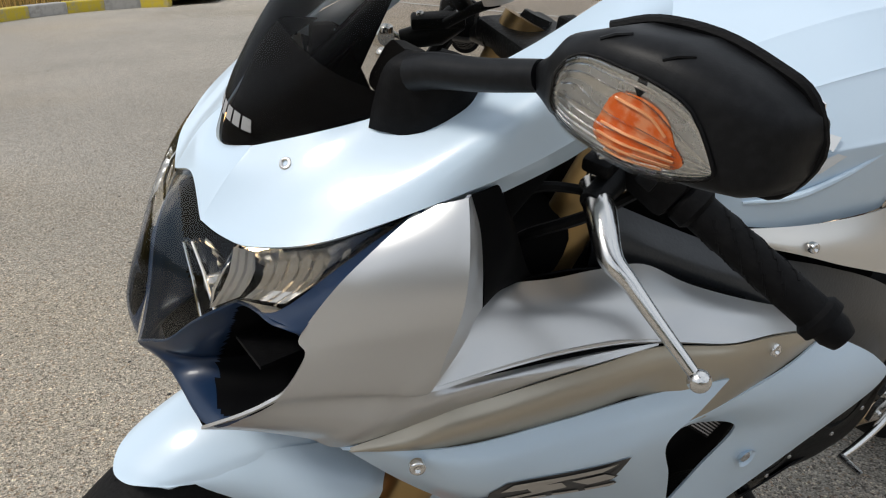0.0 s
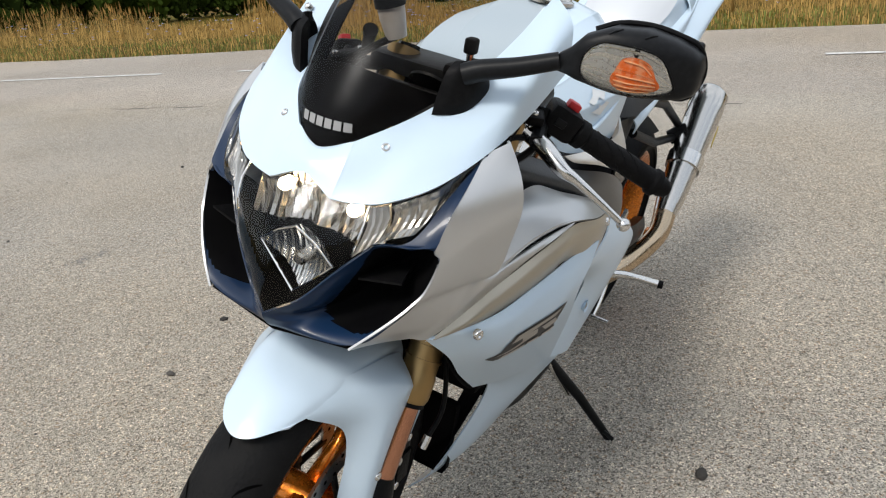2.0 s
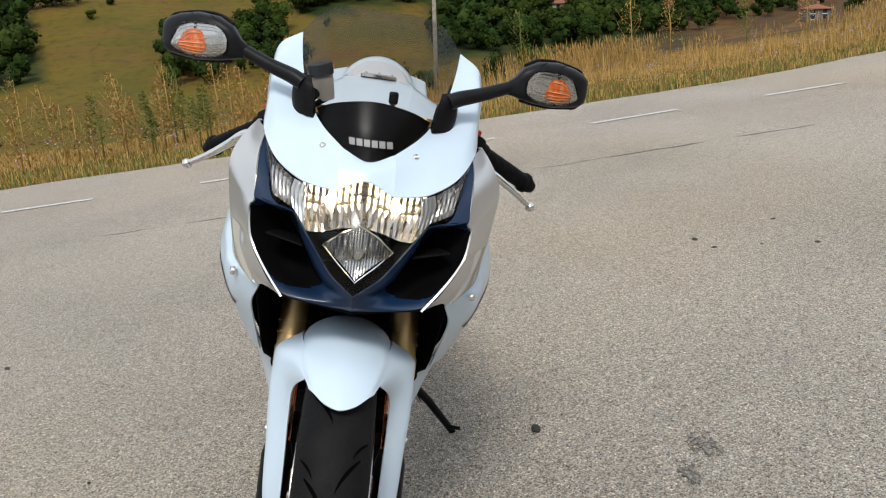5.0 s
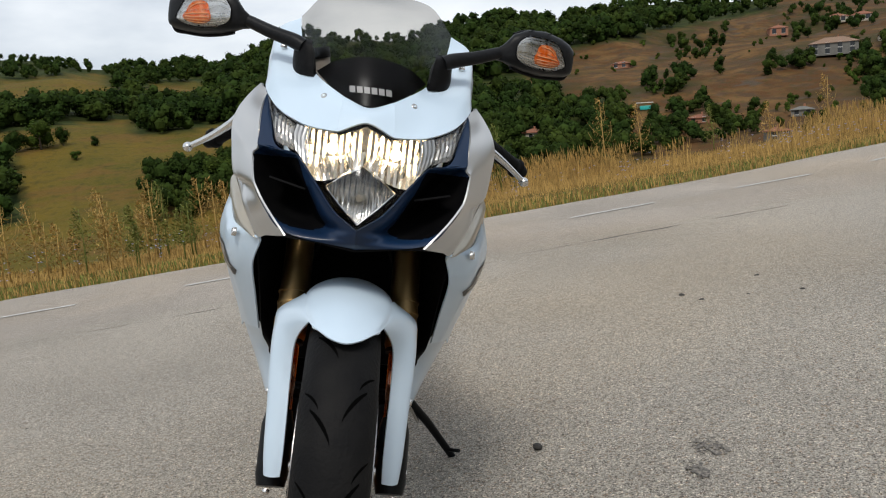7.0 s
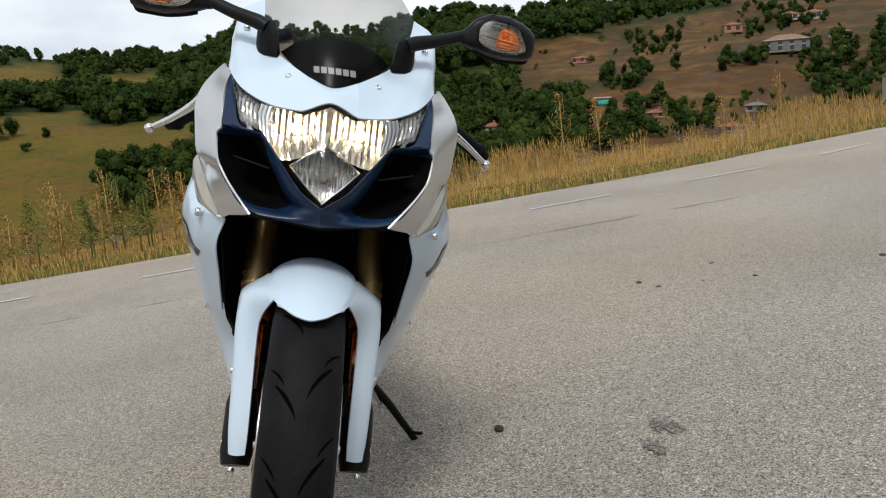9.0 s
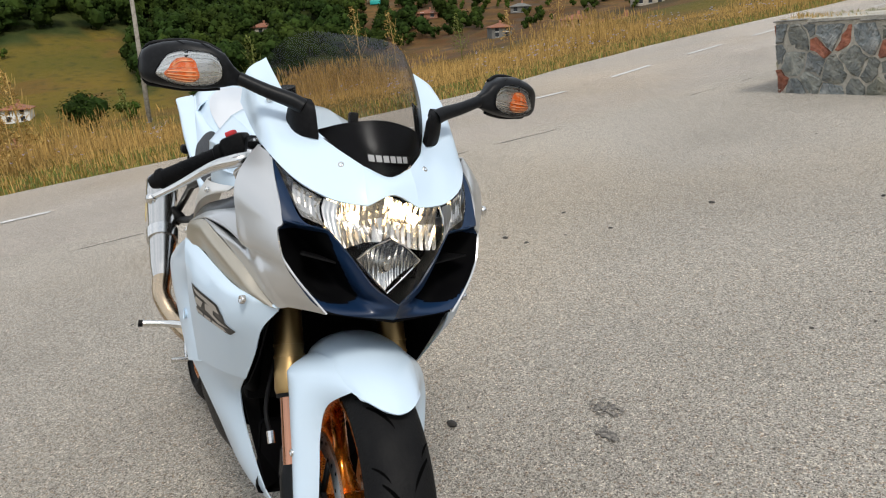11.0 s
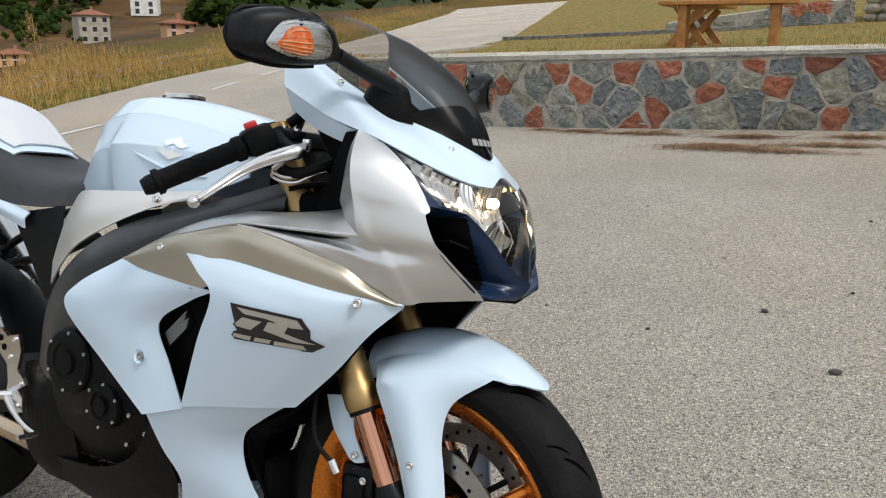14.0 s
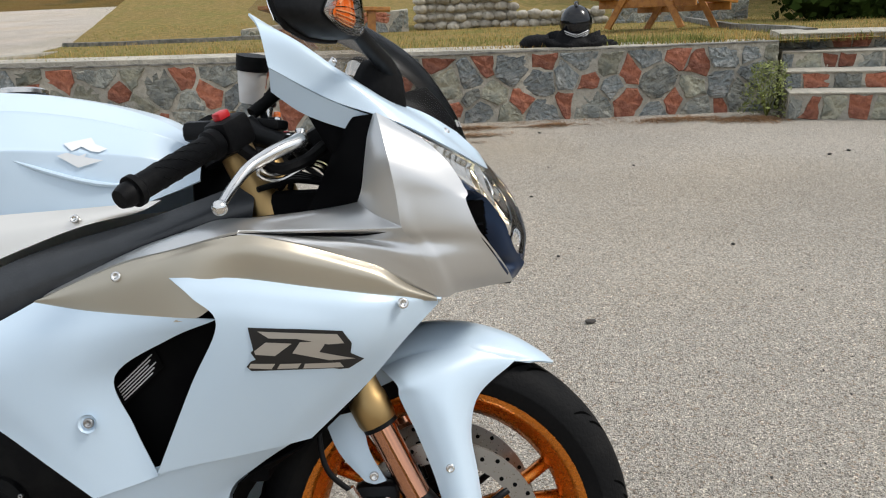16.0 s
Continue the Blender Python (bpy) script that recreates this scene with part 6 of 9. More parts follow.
    for x, z in ((-0.9640, 0.5060), (-0.9520, 0.4880)):
        disc_part("bracket_hole", [(0.007, 0.0), (0.007, 0.0012), (0, 0.0012)], (x, 0.1702 * s, z), (0, s, 0), P_DUCT, rearset, 12)
    peg = rod("peg", [(-0.9300, 0.165, 0.3909), (-0.9640, 0.2081, 0.388), (-0.9770, 0.2394, 0.3867), (-0.9845, 0.2868, 0.3859)], [0.010, 0.010, 0.0085, 0.0085], P_ALLOY, rearset, "knurled alloy foot peg", sy=s)
    for k in range(6):
        a = k / 5
        rod("peg_ring", [(-0.9776 - 0.0065 * a, 0.243 + 0.040 * a, 0.3866), (-0.9780 - 0.0065 * a, 0.246 + 0.040 * a, 0.3866)], 0.0100, P_ALLOY, peg, sy=s)
    rod("peg_tip", [(-0.9845, 0.2868, 0.3859), (-0.9866, 0.2982, 0.3861)], 0.0098, P_BLACK, peg, sy=s)
    rod("pedal", [(-0.9300, 0.1760, 0.3861), (-0.8950, 0.1830, 0.3620), (-0.8500, 0.1880, 0.3430), (-0.8120, 0.1910, 0.3350)], [0.008, 0.006, 0.006, 0.005], P_ALLOY, rearset, "alloy foot pedal", bend=5, sy=s)
    rod("pedal_tip", [(-0.8120, 0.1880, 0.3350), (-0.8130, 0.2290, 0.3345)], 0.006, P_ALLOY, rearset, sy=s)
    shell("pivot_plate", [
        [(-0.7700, 0.1560, 0.4700), (-0.8600, 0.1560, 0.4720), (-0.9100, 0.1500, 0.4600)],
        [(-0.7600, 0.1500, 0.3700), (-0.8700, 0.1520, 0.3600), (-0.9250, 0.1460, 0.3400)],
        [(-0.7500, 0.1360, 0.2750), (-0.8500, 0.1380, 0.2650), (-0.9150, 0.1320, 0.2600)],
        [(-0.7500, 0.1150, 0.2200), (-0.8300, 0.1150, 0.2150), (-0.8900, 0.1080, 0.2150)]], P_ENGINE, s, thick=0.008, label="black frame plate behind the engine")
    shell("swing_arm", [
        [(-0.8161, 0.1137, 0.4911), (-1.052, 0.1225, 0.4471), (-1.243, 0.1442, 0.397), (-1.428, 0.136, 0.3588)],
        [(-0.8076, 0.1344, 0.4293), (-1.031, 0.1467, 0.3885), (-1.239, 0.1566, 0.3562), (-1.431, 0.1448, 0.3194)],
        [(-0.7929, 0.1177, 0.37), (-1.012, 0.1308, 0.3303), (-1.236, 0.1369, 0.3045), (-1.415, 0.1349, 0.2752)]], P_FRAME, s, thick=0.03, label="black swing arm")
    disc_part("axle_nut", [(0.024, 0), (0.024, 0.014), (0.016, 0.02), (0, 0.02)], (-1.408, 0.1526 * s, 0.314), (0, s, 0), P_RIM, None, 6)
# inner mudguard over the rear tyre
shell("rear_hugger", [[(-1.405 + 0.34 * math.cos(radians(a)), y, 0.315 + 0.34 * math.sin(radians(a)) - 0.10 * (y / 0.10) ** 2 * 0.5) for y in (-0.0048, 0.0517, 0.0974)] for a in (18, 40, 62, 84, 104)], P_BLACK, closed_mirror=True, label="black rear hugger")
rod("brake_line", [(-0.9618, -0.1677, 0.5264), (-1.03, -0.1543, 0.5904), (-1.102, -0.1429, 0.5941), (-1.175, -0.1188, 0.5353), (-1.251, -0.1041, 0.4466)], 0.0035, P_DISC, bend=6, sides=8)
block("engine_block", (-0.7954, -0.128, 0.300), (-0.400, 0.128, 0.6747), P_DUCT, bevel=0.03)
stand = new("side_stand")
stand.parent = motorcycle
rod("stand_leg", [(-0.6633, 0.1379, 0.2875), (-0.709, 0.2321, 0.1888), (-0.7526, 0.3258, 0.0745)], [0.013, 0.011, 0.009], P_FRAME, stand, "black steel stand leg")
block("stand_foot", (-0.7976, 0.3078, 0.0699), (-0.7211, 0.3532, 0.0782), P_FRAME, stand, 0.003, Matrix.Translation((-0.7546, 0.3306, 0.0745)) @ pose(0, 0, 0, 13.1, 0, 10) @ Matrix.Translation((0.7546, -0.3306, -0.0745)))
rod("stand_tang", [(-0.739, 0.298, 0.1071), (-0.7156, 0.3282, 0.1134)], 0.005, P_FRAME, stand)
rod("stand_spring", [(-0.6539, 0.1477, 0.287), (-0.6986, 0.2075, 0.1891)], 0.005, P_STEEL, stand, sides=8)

# -- bars, controls, clocks --
for s in (1, -1):
    bar = new("handlebar")
    bar.parent = motorcycle
    a, b = Vector((-0.2804, 0.2059 * s, 0.9125)), Vector((-0.3568, 0.3121 * s, 0.8488))
    if s > 0:
        a, b = Vector((-0.2659, 0.2084, 0.9173)), Vector((-0.3327, 0.3234, 0.8567))
    d = (b - a).normalized()
    grip = rod("grip", [a - d * 0.004, a, a + d * 0.012, a + d * 0.016, b - d * 0.012, b - d * 0.008, b], [0.017, 0.0205, 0.0205, 0.0165, 0.0165, 0.0205, 0.0205], P_GRIP, bar, "black ribbed rubber grip", sides=24)
    for k in range(10):
        for j in range(6):
            u = a + d * (0.026 + 0.0082 * k)
            ang = j * math.pi / 3 + k * 0.35
            o = d.orthogonal().normalized()
            o2 = d.cross(o)
            c = (o * math.cos(ang) + o2 * math.sin(ang)) * 0.0165
            c2 = (o * math.cos(ang + 0.45) + o2 * math.sin(ang + 0.45)) * 0.0165
            rod("grip_rib", [u + c, u + d * 0.007 + c2], 0.0011, P_GRIP, grip, sides=5)
    rod("bar_end", [b, b + d * 0.010, b + d * 0.020], [0.0155, 0.0155, 0.012], P_BLACK, bar, sides=24)
    inner = Vector((-0.2676, 0.1139 * s, 0.9305))
    rod("bar", [inner, a], 0.011, P_FRAME, bar, sides=16)
    turn = Matrix.Translation(a - d * 0.030) @ d.to_track_quat("X", "Z").to_matrix().to_4x4()
    sw = block("switch_box", (-0.024, -0.022, -0.021), (0.026, 0.022, 0.024), P_BLACK, bar, 0.008, turn, "black switch housing")
    block("red_switch", (-0.006, -0.008, 0.022), (0.014, 0.008, 0.034), P_RED, bar, 0.003, turn, "red kill switch")
    block("switch_button", (-0.012, -0.022, -0.004), (0.004, -0.026, 0.008), P_MIRRORBLACK, bar, 0.002, turn)
    perch = Vector((-0.2273, 0.1635 * s, 0.9231))
    rod("lever_perch", [a - d * 0.06, perch, Vector((-0.191, 0.1804 * s, 0.9108))], [0.016, 0.015, 0.011], P_FRAME, bar)
    if s < 0:
        pts = [(-0.1720, -0.1790, 0.9165), (-0.1735, -0.2020, 0.9085), (-0.1960, -0.2330, 0.8960), (-0.2250, -0.2600, 0.8760), (-0.2400, -0.2980, 0.8490), (-0.2459, -0.3384, 0.8254)]
    else:
        pts = [(-0.2073, 0.1594, 0.9148), (-0.1944, 0.1912, 0.9062), (-0.1838, 0.2239, 0.8885), (-0.1887, 0.2454, 0.8782), (-0.1986, 0.2777, 0.8575), (-0.2145, 0.3174, 0.8288)]
    cyl = block("lever_holder", (-0.030, -0.013, 0.004), (0.030, 0.013, 0.018), P_BLACK, bar, 0.004, Matrix.Translation((-0.2240, 0.1560 * s, 0.9290)) @ pose(0, 0, 0, 0, 8, 25 * s), "black lever holder with steel screws")
    for u in (-0.020, 0.020):
        bolt((-0.2240 + u, (0.1560 + 0.45 * u) * s, 0.9472 - 0.14 * u), (0.1, 0, 1), 0.0045, cyl)
    lever = rod("lever", pts, [0.0105, 0.0122, 0.0102, 0.0080, 0.0064, 0.0053] if s < 0 else [0.0125, 0.0135, 0.0105, 0.0075, 0.006, 0.005], P_ALLOY, bar, "polished alloy lever", 12, 6)
    bm = bmesh.new()
    bmesh.ops.create_uvsphere(bm, u_segments=20, v_segments=12, radius=0.0096)
    bmesh.ops.translate(bm, vec=pts[-1], verts=bm.verts[:])
    part("lever_ball", bm, P_ALLOY, lever)
    bolt((pts[0][0], pts[0][1], pts[0][2] + 0.010), (-0.027, 0, 1.062), 0.007, lever)
    rod("clamp", [(-0.2898, 0.1025 * s, 0.8963), (-0.303, 0.1026 * s, 0.9293)], 0.036, P_FRAME, bar, sides=24)
    rod("fork_cap", [(-0.3086, 0.1026 * s, 0.938), (-0.3162, 0.1027 * s, 0.9579)], [0.022, 0.018], P_FRAME, bar, sides=6)

# brake reservoir on the right bar
res = new("brake_reservoir")
res.parent = motorcycle
rod("cup", [(-0.2558, -0.0927, 0.9788), (-0.2503, -0.1008, 1.007), (-0.2482, -0.1054, 1.024)], [0.016, 0.020, 0.021], material("milky_plastic", (0.62, 0.60, 0.58), 0.35, grain=(30, (0.55, 0.5, 0.46), 0.7)), res, "milky brake fluid cup", 20)
rod("lid", [(-0.2482, -0.1054, 1.023), (-0.2449, -0.1112, 1.043)], [0.0235, 0.0235], P_BLACK, res, sides=24)
rod("fluid", [(-0.2547, -0.0939, 0.9822), (-0.2503, -0.1008, 1.009)], [0.012, 0.0145], material("brake_fluid", (0.45, 0.24, 0.08), 0.3), res, sides=16)
rod("reservoir_hose", [(-0.2558, -0.0927, 0.9799), (-0.2396, -0.1092, 0.9683), (-0.2237, -0.142, 0.941)], 0.0055, P_BLACK, res, bend=5)
rod("bracket_arm", [(-0.2457, -0.1364, 0.9571), (-0.2265, -0.1226, 0.9745), (-0.213, -0.1131, 0.9906)], [0.009, 0.009, 0.0115], P_BLACK, res)
# cables and hoses round the head
for k, (pts, r, m) in enumerate((
        ([(-0.1965, -0.1802, 0.9039), (-0.2245, -0.1957, 0.8796), (-0.2075, -0.1687, 0.8691), (-0.1635, -0.1314, 0.8872), (-0.1422, -0.0877, 0.8767)], 0.003, P_STEEL),
        ([(-0.2021, -0.1833, 0.8993), (-0.23, -0.1911, 0.8717), (-0.2075, -0.1632, 0.8614), (-0.1635, -0.1314, 0.8816), (-0.1428, -0.0657, 0.8544)], 0.003, P_STEEL),
        ([(-0.2521, -0.1846, 0.9067), (-0.213, -0.1687, 0.8767), (-0.1743, -0.1422, 0.8869), (-0.1524, -0.0987, 0.9098)], 0.0095, P_BLACK),
        ([(-0.2576, 0.1792, 0.9177), (-0.2074, 0.1634, 0.8858), (-0.1745, 0.1311, 0.8536), (-0.1857, 0.0874, 0.809)], 0.0055, P_BLACK),
        ([(-0.2129, 0.1636, 0.9079), (-0.1633, 0.1425, 0.9095), (-0.1422, 0.1096, 0.8657), (-0.1753, 0.0657, 0.7983)], 0.0045, P_BLACK),
        ([(-0.1848, -0.1095, 0.9198), (-0.163, -0.0547, 0.898), (-0.1633, 0.0328, 0.8756)], 0.006, P_BLACK))):
    rod("cable", pts, r, m, bend=7, sides=8)
block("wiring_tray", (-0.2420, -0.1250, 0.7800), (-0.1000, 0.1250, 0.8480), P_DUCT, bevel=0.018, label="black wiring tray behind the lamp")
for k in range(4):
    rod("wiring", [(-0.245 + 0.012 * k, -0.13 + 0.02 * k, 0.850), (-0.20, -0.10 + 0.012 * k, 0.862 + 0.004 * k), (-0.145, -0.085 + 0.01 * k, 0.858), (-0.11, -0.06 + 0.02 * k, 0.880)], 0.0045, P_BLACK, bend=5, sides=7)
for s in (1, -1):
    bracket = block("mirror_bracket", (-0.1010, 0.1500, 0.8960), (-0.0740, 0.1640, 0.9480), P_BLACK, None, 0.006, sy=s, label="black bracket inside the fairing")
    for x, z in ((-0.0800, 0.9160), (-0.0760, 0.9070)):
        bolt((x, 0.1655 * s, z), (0, s, 0.1), 0.0045, bracket)
block("headstock", (-0.3647, -0.0537, 0.6729), (-0.2496, 0.0542, 0.9226), P_FRAME, bevel=0.02)
block("ignition", (-0.2765, 0, 0.9438), (-0.2327, 0.0545, 0.968), P_BLACK, bevel=0.008)
key = rod("ignition_key", [(-0.2544, 0.0326, 0.9659), (-0.2521, 0.0327, 0.9896)], [0.004, 0.006], P_STEEL, label="ignition key with an orange tag")
block("key_head", (-0.262, 0.0239, 0.9858), (-0.2422, 0.0416, 1.009), P_BLACK, key, 0.004)
block("key_tag", (-0.249, 0.0391, 0.9594), (-0.2382, 0.0568, 0.9801), P_ORANGE, key, 0.003)
clocks = block("instrument_panel", (-0.1795, -0.0929, 0.892), (-0.1138, 0.0936, 0.9504), P_BLACK, None, 0.014, Matrix.Translation((-0.1412, 0, 0.9211)) @ pose(0, 0, 0, 0, -28, 0) @ Matrix.Translation((0.1412, -0, -0.9211)), "black instrument panel behind the screen")
disc_part("dial", [(0.036, 0), (0.036, 0.004), (0.033, 0.004), (0.032, 0.001), (0, 0.001)], (-0.1702, 0.0219, 0.9478), (-0.65, 0, 0.75), P_MIRRORBLACK, clocks, 32)
# inner nose lining, dark, behind the screen and the lamp
for s in (1, -1):
    shell("nose_lining", [
        [(-0.0091, 0.0664, 0.9322), (-0.0641, 0.0939, 0.9524), (-0.1295, 0.116, 0.9948), (-0.1954, 0.1326, 1.038)],
        [(-0.0318, 0.0993, 0.9088), (-0.0757, 0.1378, 0.9182), (-0.1303, 0.1598, 0.9498), (-0.1853, 0.1707, 0.9929)],
        [(-0.0545, 0.1321, 0.8578), (-0.0850, 0.1500, 0.8566), (-0.1145, 0.1560, 0.8667), (-0.1308, 0.1550, 0.8883)]], P_DUCT, s, thick=0.003)
block("air_box", (-0.1403, -0.1099, 0.7227), (-0.0209, 0.1103, 0.8813), P_DUCT, bevel=0.02)
block("inner_tray", (-0.2964, -0.1627, 0.7412), (-0.086, 0.1649, 0.7793), P_DUCT, bevel=0.01)

# -- mirrors with indicators --
STATIONS = ((0.219, -0.092, 1.049, 0.01, 0.011), (0.2302, -0.094, 1.053, 0.015, 0.016), (0.2441, -0.1, 1.06, 0.025, 0.027), (0.2702, -0.112, 1.064, 0.034, 0.036), (0.3055, -0.126, 1.064, 0.038, 0.039), (0.3371, -0.138, 1.0625, 0.034, 0.0345), (0.3560, -0.147, 1.0605, 0.0295, 0.0295), (0.3665, -0.152, 1.0595, 0.023, 0.0225), (0.3700, -0.154, 1.059, 0.012, 0.012))


def mirror_section(y):
    for p, q in zip(STATIONS, STATIONS[1:]):
        if p[0] <= y <= q[0]:
            t = (y - p[0]) / (q[0] - p[0])
            return [p[i] + (q[i] - p[i]) * t for i in range(1, 5)]
    return STATIONS[-1][1:]


def on_mirror(y, ang, out=0.0):
    cx, cz, rx, rz = mirror_section(y)
    c, sn = math.cos(radians(ang)), math.sin(radians(ang))
    p = 0.56
    back = 0.75 if c < 0 else 1.0
    return (cx + back * (rx + out) * math.copysign(abs(c) ** p, c), y, cz + (rz + out) * math.copysign(abs(sn) ** p, sn))


for s in (1, -1):
    mirror = new("mirror")
    mirror.parent = motorcycle
    ys = [0.219, 0.2246, 0.2302, 0.2367, 0.2441, 0.2571, 0.2702, 0.2878, 0.3055, 0.3222, 0.3371, 0.3480, 0.3560, 0.3620, 0.3665, 0.3700]
    bm = bmesh.new()
    rings = [[bm.verts.new(Vector(on_mirror(y, 360 * k / 40)) * Vector((1, s, 1))) for k in range(40)] for y in ys]
    for p, q in zip(rings, rings[1:]):
        for k in range(40):
            bm.faces.new((p[k], p[(k + 1) % 40], q[(k + 1) % 40], q[k]))
    bm.faces.new(rings[0])
    bm.faces.new(rings[-1])
    bmesh.ops.recalc_face_normals(bm, faces=bm.faces[:])
    house = crisp(part("mirror_housing", bm, P_MIRRORBLACK, mirror, "dark grey plastic mirror housing"), 60)
    # overhanging rear lip
    lip = [Vector(on_mirror(y, a, 0.0015)) for y, a in ((0.2478, 100), (0.2703, 104), (0.3032, 106), (0.3360, 104), (0.3590, 100), (0.3688, 180), (0.3590, 258), (0.3360, 254), (0.3032, 252), (0.2703, 254), (0.2478, 258))]
    rod("rear_lip", lip, 0.0035, P_BLACK, mirror, bend=4, sides=8, sy=s)
    shell("mirror_glass", [[(x - 0.004, y, z) for x, y, z in (on_mirror(yy, 118), on_mirror(yy, 180), on_mirror(yy, 242))] for yy in (0.2469, 0.2703, 0.3032, 0.3360, 0.3600)], P_CHROME, s, mirror, "mirror glass", thick=0.001)
    for y0, y1 in ((0.2703, 0.2816), (0.3079, 0.3172)):
        rod("housing_ridge", [on_mirror(y0, 44, 0.0), on_mirror((y0 + y1) / 2, 56, 0.0008), on_mirror(y1, 68, 0.0)], 0.0012, P_MIRRORBLACK, mirror, sides=6, sy=s)
    # indicator lens let into the front of the housing
    TOP = ((0.2497, 2), (0.2572, 14), (0.2703, 20), (0.2910, 20), (0.3135, 18), (0.3330, 10), (0.3480, -6))
    LOW = ((0.2497, -12), (0.2572, -30), (0.2703, -42), (0.2910, -47), (0.3135, -45), (0.3330, -36), (0.3480, -20))
    def band(f0, f1, out, y_from=0, y_to=6):
        rows = []
        for (y, at), (_, al) in list(zip(TOP, LOW))[y_from:y_to + 1]:
            rows.append([on_mirror(y, at + (al - at) * (f0 + (f1 - f0) * k / 4), out) for k in range(5)])
        return rows
    ind = shell("indicator", band(0, 1, 0.0007), P_GLINT, s, mirror, "clear indicator with an amber bulb", thick=0.0)
    for k in range(6):
        shell("reflector_step", band(0.08 + 0.15 * k, 0.145 + 0.15 * k, 0.0010, 0, 6), P_ALLOY, s, ind, thick=0.0)
    def in_lens(y, f, out):
        for (p, q), (ya, yb) in zip(zip(TOP, TOP[1:]), zip(LOW, LOW[1:])):
            if p[0] <= y <= q[0]:
                u = (y - p[0]) / (q[0] - p[0])
                at, al = p[1] + (q[1] - p[1]) * u, ya[1] + (yb[1] - ya[1]) * u
                return on_mirror(y, at + (al - at) * f, out)
    rings = [[in_lens(0.310 + 0.026 * k * math.copysign(abs(math.cos(a)) ** 0.8, math.cos(a)), 0.50 + 0.30 * k * math.sin(a), 0.0018 + 0.0012 * (1 - k * k)) for a in (2 * math.pi * j / 24 for j in range(25))] for k in (0.02, 0.5, 0.85, 1.0)]
    shell("amber_cover", rings, P_ORANGE, s, ind, "rounded amber bulb cover", thick=0.0, n=2)
    for k in range(5):
        f = 0.27 + 0.11 * k
        w = 0.022 * math.sqrt(1 - ((f - 0.5) / 0.32) ** 2)
        rod("amber_ridge", [in_lens(0.310 + w * v, f, 0.0032) for v in (-1, -0.3, 0.4, 1)], 0.0009, P_AMBERRIB, ind, sides=5, bend=2, sy=s)
    glassy = shell("indicator_lens", band(0, 1, 0.0045), P_LENS, s, ind, thick=0.0)
    glassy.visible_shadow = False
    for k in range(11):
        f = (k + 0.6) / 11.4
        rod("lens_rib", [on_mirror(y, at + (al - at) * f, 0.0035) for (y, at), (_, al) in list(zip(TOP, LOW))[1:6]], 0.0006, P_LENS, ind, bend=4, sides=5, sy=s)
    rod("lens_edge", [on_mirror(y, a, 0.0018) for y, a in TOP] + [on_mirror(y, a, 0.0018) for y, a in reversed(LOW)] + [on_mirror(*TOP[0], 0.0018)], 0.0012, P_BLACK, ind, bend=3, sides=6, sy=s)
    stem = rod("mirror_stem", [(-0.0508, 0.1198, 1.013), (-0.0575, 0.1388, 1.022), (-0.0715, 0.1779, 1.034), (-0.0864, 0.2204, 1.05)], [0.0135, 0.0130, 0.0115, 0.0105], P_MIRRORBLACK, mirror, bend=6, sy=s, sides=16)
    shell("stem_foot", [
        [(-0.0279, 0.0975, 0.9618), (-0.0344, 0.1107, 0.9637), (-0.0566, 0.1305, 0.9661), (-0.0877, 0.1371, 0.9795), (-0.103, 0.1305, 0.9947)],
        [(-0.0293, 0.0998, 0.9843), (-0.0348, 0.1153, 0.984), (-0.0561, 0.134, 0.9853), (-0.0852, 0.1395, 0.9954), (-0.0983, 0.1328, 1.006)],
        [(-0.035, 0.1043, 1.014), (-0.0394, 0.1177, 1.016), (-0.0552, 0.1332, 1.019), (-0.0778, 0.1353, 1.023), (-0.0867, 0.1286, 1.025)],
        [(-0.0504, 0.1066, 1.026), (-0.0526, 0.1155, 1.028), (-0.0594, 0.1221, 1.029), (-0.0685, 0.1221, 1.029), (-0.073, 0.1176, 1.029)]], P_BLACK, s, mirror, "black mirror foot", thick=0.012)

# ---- stone terrace wall ----
WALL_A, WALL_B = Vector((-4.22, 5.43, 0)), Vector((2.76, 5.45, 0))
WALL_U = (WALL_B - WALL_A).normalized()
WALL_N = Vector((WALL_U.y, -WALL_U.x, 0))
WALL_LEN = (WALL_B - WALL_A).length


def wall_top(s):
    return 0.548 + 0.095 * math.exp(-max(0.0, s) / 1.3)


def clip(poly, px, pz, nx, nz):
    """Keeps the part of a polygon on the near side of a line."""
    out = []
    for i, (x, z) in enumerate(poly):
        x2, z2 = poly[(i + 1) % len(poly)]
        d1, d2 = (x - px) * nx + (z - pz) * nz, (x2 - px) * nx + (z2 - pz) * nz
        if d1 <= 0:
            out.append((x, z))
        if d1 * d2 < 0:
            t = d1 / (d1 - d2)
            out.append((x + (x2 - x) * t, z + (z2 - z) * t))
    return out


